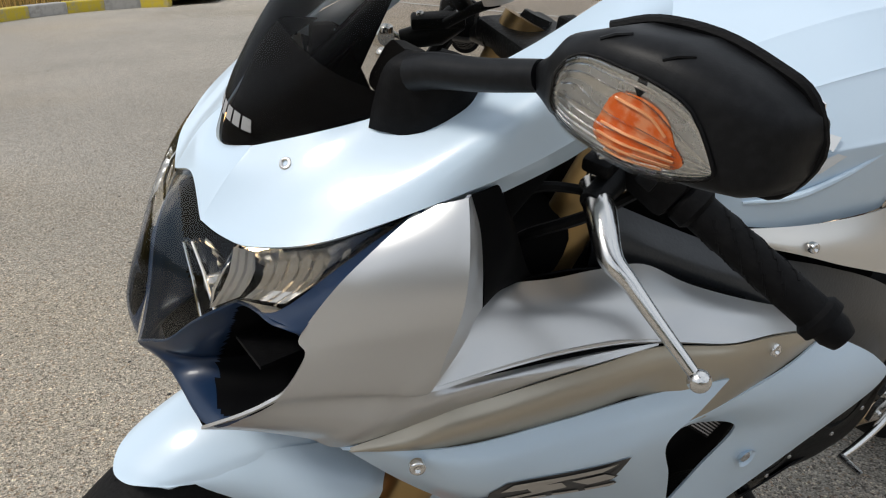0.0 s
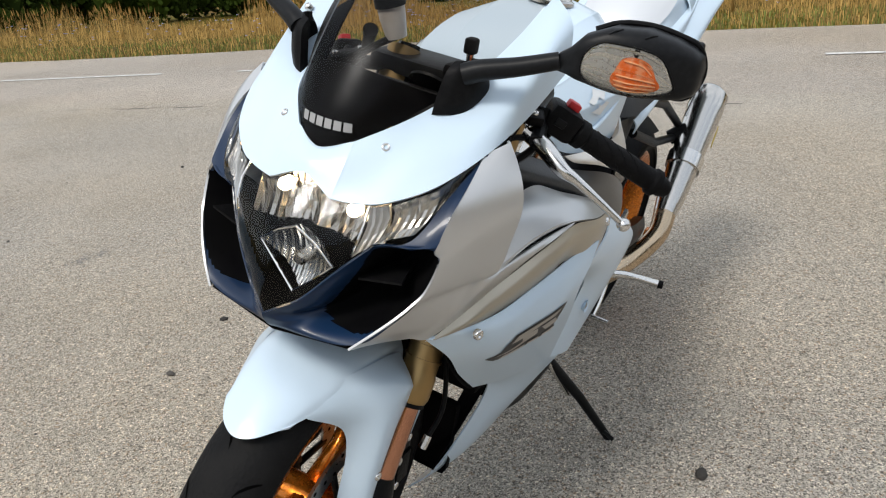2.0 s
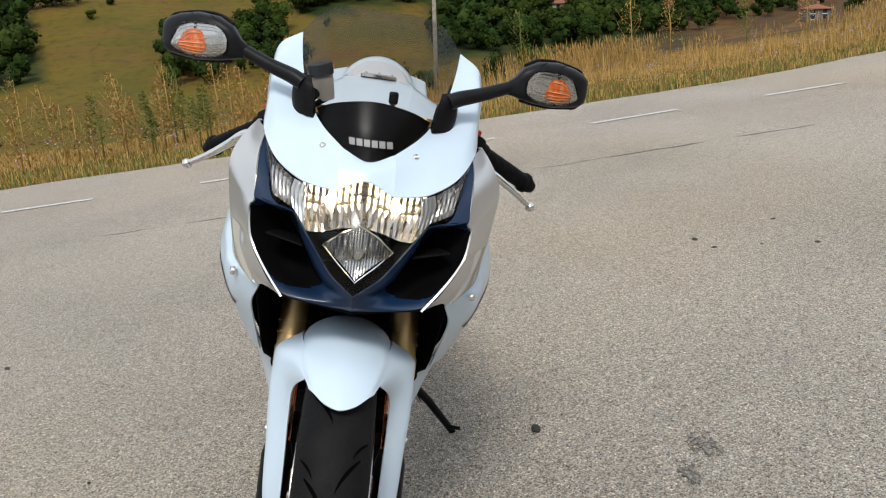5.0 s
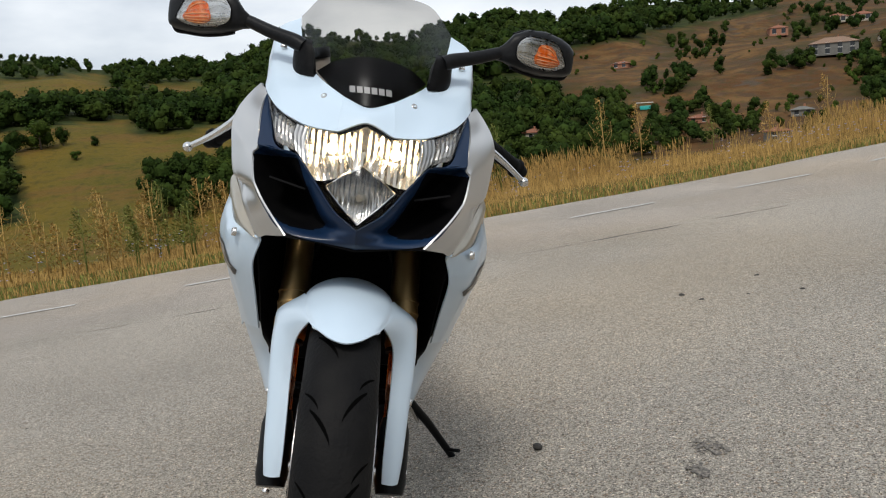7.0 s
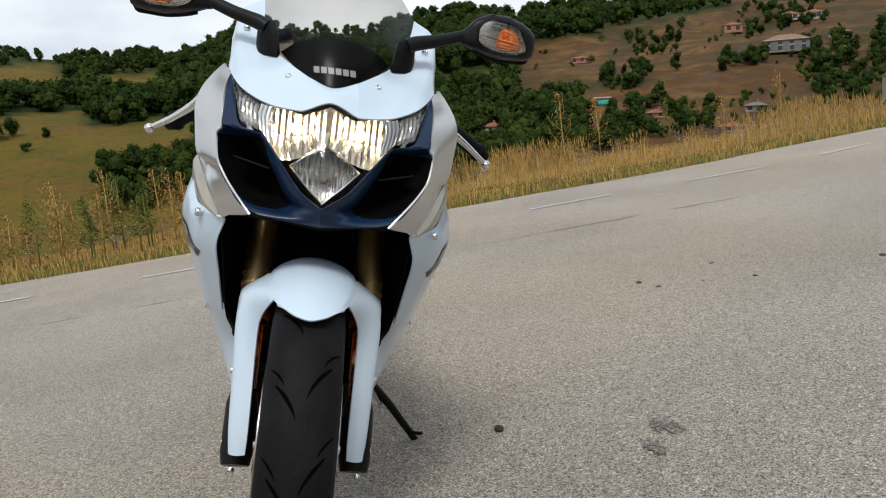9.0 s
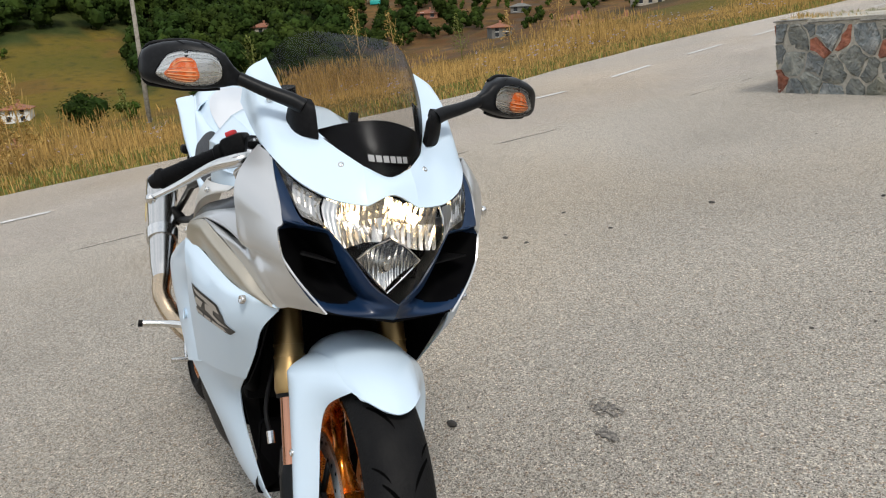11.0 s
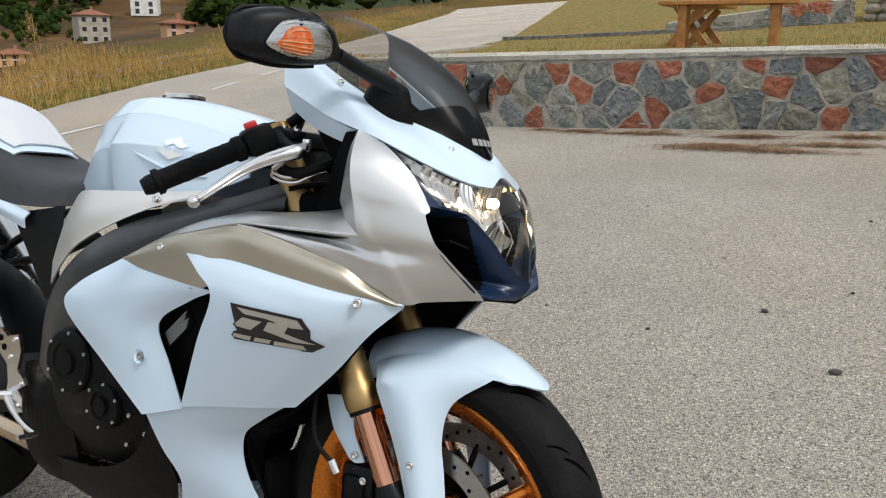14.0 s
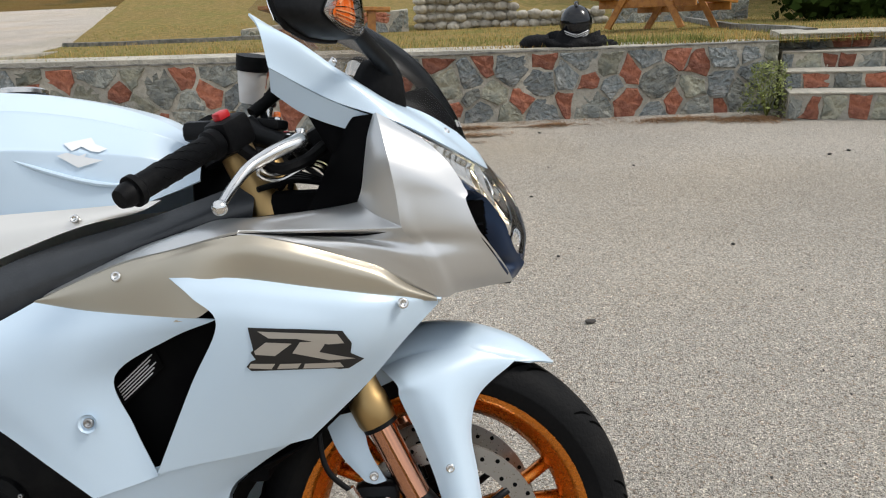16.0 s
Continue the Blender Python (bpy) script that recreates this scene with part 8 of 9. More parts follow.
kerb_run([(-6.5, 14.2), (-5.2, 13.9), (-3.4, 13.8), (-1.6, 13.9)], lawn_z, "lawn_edging", "thin concrete edging across the lawn")
kerb_run([(4.7, 14.0), (4.35, 11.5), (3.9, 8.6), (3.3, 6.1)], lawn_z, "lawn_edging", "thin concrete edging across the lawn")

# yellow and grey painted kerb at the lot's exit, in pieces
KERB = [Vector((-2.25, -12.35, 0)), Vector((-1.85, -12.55, 0)), Vector((-1.30, -12.55, 0)), Vector((-0.75, -12.35, 0)), Vector((-0.22, -12.0, 0)), Vector((0.28, -11.5, 0)), Vector((0.75, -11.0, 0)), Vector((1.2, -10.4, 0))]
for i, (p, q) in enumerate(zip(KERB, KERB[1:])):
    bm = bmesh.new()
    box(bm, (0.005, -0.1, -0.05), ((q - p).length - 0.005, 0.1, 0.16), 0.02)
    k = link("kerb_stone", bm, M_KERB_Y if i % 2 == 0 else M_KERB_W)
    k.matrix_world = Matrix.Translation(p) @ pose(0, 0, 0, 0, 0, math.degrees(math.atan2(q.y - p.y, q.x - p.x)))
    tagged(k, "yellow painted concrete kerb stone" if i % 2 == 0 else "grey worn concrete kerb stone", "kerb", "painted kerb stones", "structure")
isle = [(p.x, p.y - 0.08) for p in KERB] + [(6, -10), (7, -23), (-3.0, -19), (-3.4, -13.2), (-2.9, -12.4)]
rng = random.Random(61)
spots = []
for _ in range(5200):
    x, y = rng.uniform(-3.2, 2.5), rng.uniform(-18.5, -11.2)
    front = table_at([(p.x, p.y) for p in KERB], x) if x > -2.25 else -12.4 + 0.3 * (x + 2.25)
    if y < front - 0.15:
        spots.append((x, y, 0.09, 0.6 + 0.8 * smooth_step(0.1, 1.5, front - y)))
blades("island_grass", spots, M_DRYGRASS, "tall dry grass on the island behind the kerb", 0.42, 0.006, rng, 0.4, 0.3)
tagged(sheet("verge_island", isle, 0.09, M_MEADOW), "dry grass island behind the painted kerb", "ground", kind="structure")

# ---- verge: tall dry grass, weeds and flowers along the far side of the road ----
rng = random.Random(21)
dry, tall, low, flowers = [], [], [], []
line = [p for p in far_side if -24 < p.y < 60]
for _ in range(95000):
    i = rng.randrange(len(line) - 1)
    t = rng.random()
    p = line[i] + (line[i + 1] - line[i]) * t
    d = (line[i + 1] - line[i]).normalized()
    n = Vector((-d.y, d.x, 0))
    if n.x > 0:
        n = -n
    off = 0.03 + 4.6 * rng.random() ** 1.25
    q = p + n * off
    dist = math.hypot(q.x, q.y)
    if rng.random() > 22.0 / (dist + 8):
        continue
    z = land(q.x, q.y)
    clump = noise.noise(Vector((q.x * 0.35, q.y * 0.35, 9))) + 0.5 * noise.noise(Vector((q.x * 1.4, q.y * 1.4, 3)))
    if off < 1.1 and rng.random() < 0.75:
        (low if rng.random() < 0.62 else dry).append((q.x, q.y, z, 0.5 + 0.5 * max(0, clump)))
        if rng.random() < 0.012:
            flowers.append((q.x, q.y, z))
    elif off > 0.9 and clump > 0.24:
        tall.append((q.x, q.y, z, 0.65 + 1.0 * min(0.6, clump)))
    else:
        dry.append((q.x, q.y, z, (0.4 + 0.6 * smooth_step(0.6, 2.4, off)) * (0.72 + 1.0 * clump)))
blades("verge_dry_grass", dry, M_DRYGRASS, "knee-high dry yellow grass on the verge", 0.20, 0.0045, rng, 0.4, 0.15)
blades("verge_tall_grass", tall, M_DRYGRASS, "tall seeding dry grass on the verge", 0.40, 0.0045, rng, 0.3, 0.5)
blades("verge_green_grass", low, M_GREENGRASS, "low green and dry growth at the road edge", 0.10, 0.008, rng, 0.6)
fv, ff = [], []
for x, y, z in flowers:
    for k in range(3):
        o = len(fv)
        cx, cy, cz, r = x + rng.uniform(-0.1, 0.1), y + rng.uniform(-0.1, 0.1), z + rng.uniform(0.18, 0.4), 0.022
        fv += [(cx - r, cy, cz), (cx, cy - r, cz + 0.01), (cx + r, cy, cz), (cx, cy + r, cz + 0.01)]
        ff.append((o, o + 1, o + 2, o + 3))
tagged(mesh_of("verge_flowers", fv, ff, M_FLOWER), "pale blue chicory flowers on the verge", "flowers", kind="stuff")


# tall weeds that stand over the grass
def weed(at, height, seed, mat, label):
    rng = random.Random(seed)
    w = new("weed")
    w.location = at
    bm = bmesh.new()
    tube(bm, [(0, 0, -0.03), (rng.uniform(-0.05, 0.05), 0.02, height * 0.5), (rng.uniform(-0.1, 0.1), 0.04, height)], [0.012, 0.008, 0.003], 5)
    stem = part("stem", bm, mat, w)
    for k in range(9):
        z = height * (0.3 + 0.07 * k)
        a = rng.uniform(0, 6.28)
        l = height * 0.28 * (1.1 - 0.08 * k)
        bm = bmesh.new()
        tube(bm, [(0, 0.02, z), (math.cos(a) * l * 0.5, math.sin(a) * l * 0.5 + 0.02, z + l * 0.5), (math.cos(a) * l * 0.7, math.sin(a) * l * 0.7, z + l)], [0.004, 0.003, 0.002], 4)
        part("branch", bm, mat, stem)
    verts, faces = [], []
    for k in range(260):
        t = rng.random()
        z = height * (0.25 + 0.78 * t)
        r = height * 0.20 * (1.05 - t) + 0.02
        a, q = rng.uniform(0, 6.28), r * math.sqrt(rng.random())
        c = Vector((math.cos(a) * q, math.sin(a) * q, z))
        d = Vector((rng.uniform(-1, 1), rng.uniform(-1, 1), rng.uniform(-0.3, 1))).normalized()
        e = d.orthogonal().normalized()
        o = len(verts)
        s = rng.uniform(0.012, 0.03)
        verts += [c - e * s * 0.4, c + d * s * 1.6, c + e * s * 0.4]
        faces.append((o, o + 1, o + 2))
    leaf = mesh_of("leaves", verts, faces, mat, w)
    tagged(w, label, "weed", "tall weeds on the verge")
    return w


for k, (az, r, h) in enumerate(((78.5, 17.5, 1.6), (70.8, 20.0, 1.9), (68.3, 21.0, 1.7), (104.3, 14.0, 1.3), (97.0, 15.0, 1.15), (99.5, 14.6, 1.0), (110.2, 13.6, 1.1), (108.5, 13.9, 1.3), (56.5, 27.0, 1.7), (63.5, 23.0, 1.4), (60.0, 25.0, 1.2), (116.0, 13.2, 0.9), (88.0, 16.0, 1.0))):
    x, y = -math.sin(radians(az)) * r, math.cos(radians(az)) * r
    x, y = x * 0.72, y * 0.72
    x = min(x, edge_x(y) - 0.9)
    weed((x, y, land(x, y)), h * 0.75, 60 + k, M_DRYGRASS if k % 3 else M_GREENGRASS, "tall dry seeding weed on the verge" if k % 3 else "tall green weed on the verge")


rng = random.Random(47)
for k in range(26):
    az, r = rng.uniform(95, 116), rng.uniform(9.0, 10.6)
    x, y = -math.sin(radians(az)) * r, math.cos(radians(az)) * r
    x = min(x, edge_x(y) - rng.uniform(0.7, 1.6))
    weed((x, y, land(x, y)), rng.uniform(0.55, 1.15), 160 + k, M_DRYGRASS if k % 4 else M_GREENGRASS, "tall dry seeding weed on the verge" if k % 4 else "tall green weed on the verge")


# ---- trees ----
def crown_mesh(seed, leaves, size, spread, rng_scale=1.0):
    """A crown of many small leaf clumps round a few lobes: uneven outline and gaps."""
    rng = random.Random(seed)
    lobes = []
    for k in range(rng.randint(6, 9)):
        a = rng.uniform(0, 6.28)
        r = rng.uniform(0.0, 0.32)
        lobes.append((Vector((math.cos(a) * r, math.sin(a) * r, rng.uniform(0.30, 0.86))), rng.uniform(0.16, 0.30)))
    verts, faces = [], []
    for k in range(leaves):
        c, r = lobes[rng.randrange(len(lobes))]
        d = Vector((rng.gauss(0, 1), rng.gauss(0, 1), rng.gauss(0, 1))).normalized()
        p = c + d * r * rng.uniform(0.55, 1.06)
        nrm = (d + Vector((rng.uniform(-0.7, 0.7), rng.uniform(-0.7, 0.7), rng.uniform(-0.2, 0.9)))).normalized()
        e = nrm.orthogonal().normalized()
        f = nrm.cross(e)
        s = spread * rng.uniform(0.6, 1.4)
        o = len(verts)
        turn = rng.uniform(0, 6.28)
        e, f = e * math.cos(turn) + f * math.sin(turn), f * math.cos(turn) - e * math.sin(turn)
        verts += [p - e * s, p - f * s * 0.7, p + e * s, p + f * s * 0.7]
        faces.append((o, o + 1, o + 2, o + 3))
    # dark inner masses that close most of the view through
    for c, r in lobes:
        bm = bmesh.new()
        bmesh.ops.create_icosphere(bm, subdivisions=1, radius=r * 0.72)
        o = len(verts)
        for v in bm.verts:
            verts.append(c + v.co * (1 + 0.3 * noise.noise(v.co * 9 + c)))
        for fc in bm.faces:
            faces.append(tuple(o + v.index for v in fc.verts))
        bm.free()
    return [Vector(v) for v in verts], faces


CROWNS = [crown_mesh(100 + k, 230, 1.0, 0.047) for k in range(5)]
NEAR_CROWNS = [crown_mesh(200 + k, 1500, 1.0, 0.028) for k in range(3)]


def wood(name, spots, mat, label, rng, crowns=CROWNS):
    """Trees too many to count: one object."""
    verts, faces = [], []
    for p, h in spots:
        cv, cf = crowns[rng.randrange(len(crowns))]
        a = rng.uniform(0, 6.28)
        w = h * rng.uniform(0.8, 1.15)
        c, s = math.cos(a), math.sin(a)
        o = len(verts)
        verts += [(p.x + (v.x * c - v.y * s) * w, p.y + (v.x * s + v.y * c) * w, p.z - h * 0.12 + v.z * h) for v in cv]
        faces += [tuple(o + i for i in f) for f in cf]
    ob = mesh_of(name, verts, faces, mat)
    tagged(ob, label, "trees", kind="stuff")
    return ob


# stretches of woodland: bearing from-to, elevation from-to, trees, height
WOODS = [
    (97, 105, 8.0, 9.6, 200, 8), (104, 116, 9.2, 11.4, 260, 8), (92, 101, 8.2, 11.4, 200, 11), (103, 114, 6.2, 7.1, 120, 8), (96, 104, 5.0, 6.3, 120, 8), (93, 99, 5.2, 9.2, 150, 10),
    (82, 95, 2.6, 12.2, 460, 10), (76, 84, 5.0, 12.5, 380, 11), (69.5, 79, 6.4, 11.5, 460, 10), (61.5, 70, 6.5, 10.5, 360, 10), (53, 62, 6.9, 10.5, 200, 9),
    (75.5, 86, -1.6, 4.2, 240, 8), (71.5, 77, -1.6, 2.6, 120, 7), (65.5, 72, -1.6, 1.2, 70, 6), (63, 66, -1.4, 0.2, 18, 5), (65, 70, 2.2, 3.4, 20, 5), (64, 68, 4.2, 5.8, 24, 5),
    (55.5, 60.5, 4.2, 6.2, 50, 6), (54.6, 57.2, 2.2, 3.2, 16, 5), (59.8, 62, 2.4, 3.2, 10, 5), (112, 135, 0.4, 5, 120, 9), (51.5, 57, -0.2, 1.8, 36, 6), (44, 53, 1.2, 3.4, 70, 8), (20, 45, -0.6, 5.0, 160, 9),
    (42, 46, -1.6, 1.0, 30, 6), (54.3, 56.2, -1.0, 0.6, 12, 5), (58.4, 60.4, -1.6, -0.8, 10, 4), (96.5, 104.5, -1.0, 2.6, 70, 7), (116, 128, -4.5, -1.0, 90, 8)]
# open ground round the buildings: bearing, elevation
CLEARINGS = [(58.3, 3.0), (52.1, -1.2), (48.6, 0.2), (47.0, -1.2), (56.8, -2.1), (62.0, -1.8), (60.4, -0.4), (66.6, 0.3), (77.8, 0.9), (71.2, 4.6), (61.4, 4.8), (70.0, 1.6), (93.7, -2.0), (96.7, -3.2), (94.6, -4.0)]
rng = random.Random(31)
spots = []
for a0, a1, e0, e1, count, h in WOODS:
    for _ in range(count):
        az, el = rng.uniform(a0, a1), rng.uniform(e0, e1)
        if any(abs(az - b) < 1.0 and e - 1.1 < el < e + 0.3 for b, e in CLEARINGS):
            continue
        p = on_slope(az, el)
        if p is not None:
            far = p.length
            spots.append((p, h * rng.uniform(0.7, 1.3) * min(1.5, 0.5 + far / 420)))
# the line of trees along the ridge
for _ in range(300):
    az = rng.uniform(52, 116)
    a = radians(az)
    best = max((Vector((-math.sin(a) * r, math.cos(a) * r, land(-math.sin(a) * r, math.cos(a) * r))) for r in range(380, 1300, 18)), key=lambda q: (q.z - 1) / math.hypot(q.x, q.y))
    spots.append((best * rng.uniform(0.93, 1.0) + Vector((0, 0, 0)), (8 if az < 95 else 9) * rng.uniform(0.5, 1.3)))
    spots[-1][0].z = land(spots[-1][0].x, spots[-1][0].y)
# undergrowth where the woods stand
layer = ground.data.attributes.new("undergrowth", "FLOAT", "POINT")
cover = []
for x, y, z in gv:
    r = math.hypot(x, y)
    value = 0.0
    if r > 130:
        az, el = math.degrees(math.atan2(-x, y)), math.degrees(math.atan2(z - 1, r))
        if any(a0 - 0.3 <= az <= a1 + 0.3 and e0 <= el <= e1 + 0.4 and n >= 100 for a0, a1, e0, e1, n, h in WOODS):
            value = 1.0
    cover.append(value)
layer.data.foreach_set("value", cover)
wood("hillside_wood", spots, M_LEAF, "dark green broadleaf woodland on the far hillside", rng)
spots = []
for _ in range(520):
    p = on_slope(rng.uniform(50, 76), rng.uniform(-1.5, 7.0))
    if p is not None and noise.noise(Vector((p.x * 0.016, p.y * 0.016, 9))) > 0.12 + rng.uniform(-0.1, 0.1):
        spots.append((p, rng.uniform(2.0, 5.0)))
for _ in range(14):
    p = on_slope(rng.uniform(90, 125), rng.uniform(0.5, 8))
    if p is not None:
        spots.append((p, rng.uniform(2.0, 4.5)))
wood("hillside_scrub", spots, M_LEAF2, "scattered green scrub on the dry slopes", rng)


def tree(at, height, width, crown, mat, label, name="tree", rng=random.Random(77)):
    t = new(name)
    t.matrix_world = Matrix.Translation(at) @ PLUMB
    bm = bmesh.new()
    tube(bm, [(0, 0, -0.3), (0.02 * height, 0, height * 0.3), (0, 0.02 * height, height * 0.62)], [0.035 * height, 0.026 * height, 0.010 * height], 8)
    for k in range(5):
        a = k * 1.3
        tube(bm, [(0, 0, height * (0.25 + 0.05 * k)), (math.cos(a) * width * 0.2, math.sin(a) * width * 0.2, height * (0.42 + 0.05 * k))], [0.014 * height, 0.005 * height], 5)
    part("trunk", bm, M_BARK, t)
    cv, cf = NEAR_CROWNS[crown % 3]
    a = rng.uniform(0, 6.28)
    c, s = math.cos(a), math.sin(a)
    mesh_of("crown", [((v.x * c - v.y * s) * width, (v.x * s + v.y * c) * width, v.z * height - height * 0.08) for v in cv], cf, mat, t)
    tagged(t, label, "tree")
    return t


# single trees and bushes that can be told apart: bearing, elevation, height, width
SINGLE = [(110.0, 4.9, 12.5, 15.3, 0), (111.4, 4.9, 9.5, 10.0, 1), (108.7, 5.0, 8.5, 7.1, 1), (106.8, 4.7, 4.4, 5.0, 2), (108.1, 4.0, 3.6, 4.7, 0), (102.9, 1.1, 12.6, 14.4, 1), (101.3, 1.1, 11.5, 13.5, 2), (99.5, 0.9, 10.8, 12.6, 0), (98.3, 1.4, 11.7, 12.6, 1), (97.5, 3.5, 10.8, 9.0, 2), (97.1, 1.7, 12.6, 12.6, 0), (123.9, -2.2, 9.0, 11.7, 1), (121.7, -2.2, 8.3, 10.8, 2), (125.9, -1.8, 9.7, 11.7, 0), (127.5, -1.6, 9.0, 11.7, 1), (120.0, -2.1, 7.2, 9.0, 2), (116.8, 2.4, 9.9, 14.4, 0), (89.9, -3.4, 9.0, 11.7, 1), (82.7, -3.8, 8.3, 8.3, 2), (80.0, -3.8, 9.0, 9.0, 0), (77.5, -3.5, 7.6, 8.3, 1), (76.0, -2.1, 9.0, 9.9, 2), (87.4, -3.2, 4.7, 5.8, 0), (96.1, -1.1, 12.6, 13.5, 1)]
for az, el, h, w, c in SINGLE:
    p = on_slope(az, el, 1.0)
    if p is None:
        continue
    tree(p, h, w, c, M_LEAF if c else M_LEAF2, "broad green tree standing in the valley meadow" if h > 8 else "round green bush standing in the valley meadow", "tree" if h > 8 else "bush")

# dark spruces beyond the lawn
for k, (x, y, h) in enumerate(((9.6, 16.0, 7.0), (11.5, 17.5, 8), (8.6, 19.5, 8), (13, 16.5, 8), (7.2, 24, 9), (12.5, 13.5, 6))):
    tree((x, y, lawn_z(x, y)), h, h * 0.75, k, M_LEAF, "dense dark tree beyond the lawn")

rng = random.Random(93)
for k in range(9):
    x, y = 6.3 + 0.75 * k + rng.uniform(-0.3, 0.3), 12.6 + 0.5 * rng.random() - 0.12 * k
    h = rng.uniform(1.8, 3.0)
    t = new("bush")
    t.matrix_world = Matrix.Translation((x, y, lawn_z(x, y) - 0.25 * h)) @ PLUMB
    bm = bmesh.new()
    tube(bm, [(0, 0, 0), (0.03, 0.02, h * 0.5)], [0.05, 0.02], 6)
    part("trunk", bm, M_BARK, t)
    cv, cf = NEAR_CROWNS[k % 3]
    mesh_of("crown", [(v.x * h * 1.1, v.y * h * 1.1, v.z * h) for v in cv], cf, M_LEAF, t)
    tagged(t, "dense dark green bush at the edge of the lawn", "bush", "bushes beyond the lawn")


# ---- houses on the slope ----
M_PEACH = material("peach_plaster", (0.62, 0.36, 0.2), 0.85, grain=(0.7, (0.5, 0.3, 0.18), 0.7))
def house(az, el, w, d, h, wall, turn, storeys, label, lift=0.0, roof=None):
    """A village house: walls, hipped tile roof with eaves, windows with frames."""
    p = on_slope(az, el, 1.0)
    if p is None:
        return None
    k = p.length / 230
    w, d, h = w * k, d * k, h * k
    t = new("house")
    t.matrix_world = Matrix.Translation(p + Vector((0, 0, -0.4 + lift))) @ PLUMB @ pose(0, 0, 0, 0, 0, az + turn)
    bm = bmesh.new()
    box(bm, (-w / 2, -d / 2, 0), (w / 2, d / 2, h), 0.0)
    part("wall", bm, wall, t, smooth=False)
    bm = bmesh.new()
    e, rh = 0.5, min(w, d) * 0.24
    lo = [bm.verts.new(v) for v in ((-w / 2 - e, -d / 2 - e, h), (w / 2 + e, -d / 2 - e, h), (w / 2 + e, d / 2 + e, h), (-w / 2 - e, d / 2 + e, h))]
    lo2 = [bm.verts.new(v.co + Vector((0, 0, 0.18))) for v in lo]
    ridge = max(0.1, (w - d) / 2)
    r0, r1 = bm.verts.new((-ridge, 0, h + rh)), bm.verts.new((ridge, 0, h + rh))
    bm.faces.new(lo[::-1])
    for i in range(4):
        bm.faces.new((lo[i], lo[(i + 1) % 4], lo2[(i + 1) % 4], lo2[i]))
    bm.faces.new((lo2[0], lo2[1], r1, r0))
    bm.faces.new((lo2[1], lo2[2], r1))
    bm.faces.new((lo2[2], lo2[3], r0, r1))
    bm.faces.new((lo2[3], lo2[0], r0))
    top = part("roof", bm, roof or M_TILE, t, smooth=False)
    bm = bmesh.new()
    box(bm, (ridge * 0.4, 0.3, h + rh * 0.4), (ridge * 0.4 + 0.6, 0.9, h + rh + 0.8))
    part("chimney", bm, M_BRICKWALL, top, smooth=False)
    cols = max(2, int(w / k / 2.4))
    for s in range(storeys):
        for c in range(cols):
            x = -w / 2 + w * (c + 0.5) / cols
            z = h * (s + 0.30) / storeys
            win = new("window")
            win.parent = t
            bm = bmesh.new()
            box(bm, (x - 0.5 * k, -d / 2 - 0.03, z), (x + 0.5 * k, -d / 2 + 0.1, z + 1.2 * k))
            part("pane", bm, M_PANE, win, smooth=False)
            bm = bmesh.new()
            box(bm, (x - 0.58 * k, -d / 2 - 0.06, z - 0.1), (x + 0.58 * k, -d / 2 - 0.01, z))
            part("window_sill", bm, M_WHITEWALL, win, smooth=False)
            bm = bmesh.new()
            box(bm, (x - 0.58 * k, -d / 2 - 0.05, z + 1.2 * k), (x + 0.58 * k, -d / 2 - 0.01, z + 1.2 * k + 0.1))
            part("window_frame", bm, M_WHITEWALL, win, smooth=False)
    tagged(t, label, "house")
    return t


house(58.3, 3.0, 11.0, 7, 2.9, M_GREYWALL, 0, 2, "long grey house with a faded tile roof on the hill", roof=material("faded_tile", (0.25, 0.155, 0.10), 0.85, grain=(2, (0.16, 0.11, 0.08), 0.8)))
house(52.1, -1.2, 7.4, 6.5, 7.0, M_PLASTER, 14, 3, "tall cream house with a red tile roof")
house(48.6, 0.2, 6.5, 6, 5.2, M_WHITEWALL, -8, 3, "tall white house among trees")
house(47.0, -1.2, 7.0, 6, 3.6, M_PEACH, 16, 2, "light brown house with a red tile roof")
house(56.8, -2.1, 7.6, 6, 3.0, M_PEACH, 8, 2, "peach-coloured house with an orange tile roof")
house(53.6, -2.5, 6.0, 5, 1.8, M_PLASTER, 0, 1, "low cream house with a red tile roof")
house(55.2, -2.5, 5.5, 5, 1.5, M_BRICKWALL, 5, 1, "low brick house under a red tile roof")
house(62.0, -1.8, 5.6, 5, 2.8, M_GREYWALL, 16, 2, "small grey-blue house with a brown roof")
house(60.4, -0.4, 5.4, 4, 1.6, M_GREYWALL, 0, 1, "low grey flat house on the slope", roof=M_GREYWALL)
house(66.6, 0.2, 5.6, 4.5, 1.3, M_BRICKWALL, -10, 1, "low shed with a red roof among trees")
house(77.7, 0.8, 6, 5, 2.0, M_PLASTER, 15, 1, "cottage with a red tile roof in the trees")
house(71.2, 4.6, 4.4, 3.4, 1.2, M_BRICKWALL, -20, 1, "old stone hut on the brown hillside")
house(61.4, 4.8, 4.4, 3.8, 1.9, M_BRICKWALL, 10, 1, "half-ruined brick hut on the hillside")
house(56.6, 4.7, 5, 4, 1.6, M_PLASTER, 0, 1, "small house with a red roof high on the hill")
house(58.0, 4.9, 5, 4, 1.4, M_PLASTER, 6, 1, "small house with a red roof high on the hill")
house(55.2, 3.3, 5, 4, 1.4, M_PLASTER, 6, 1, "low house with a red roof on the hill")
house(93.7, -2.0, 6.5, 6, 3.2, M_WHITEWALL, -12, 2, "white house with a red roof in the valley")
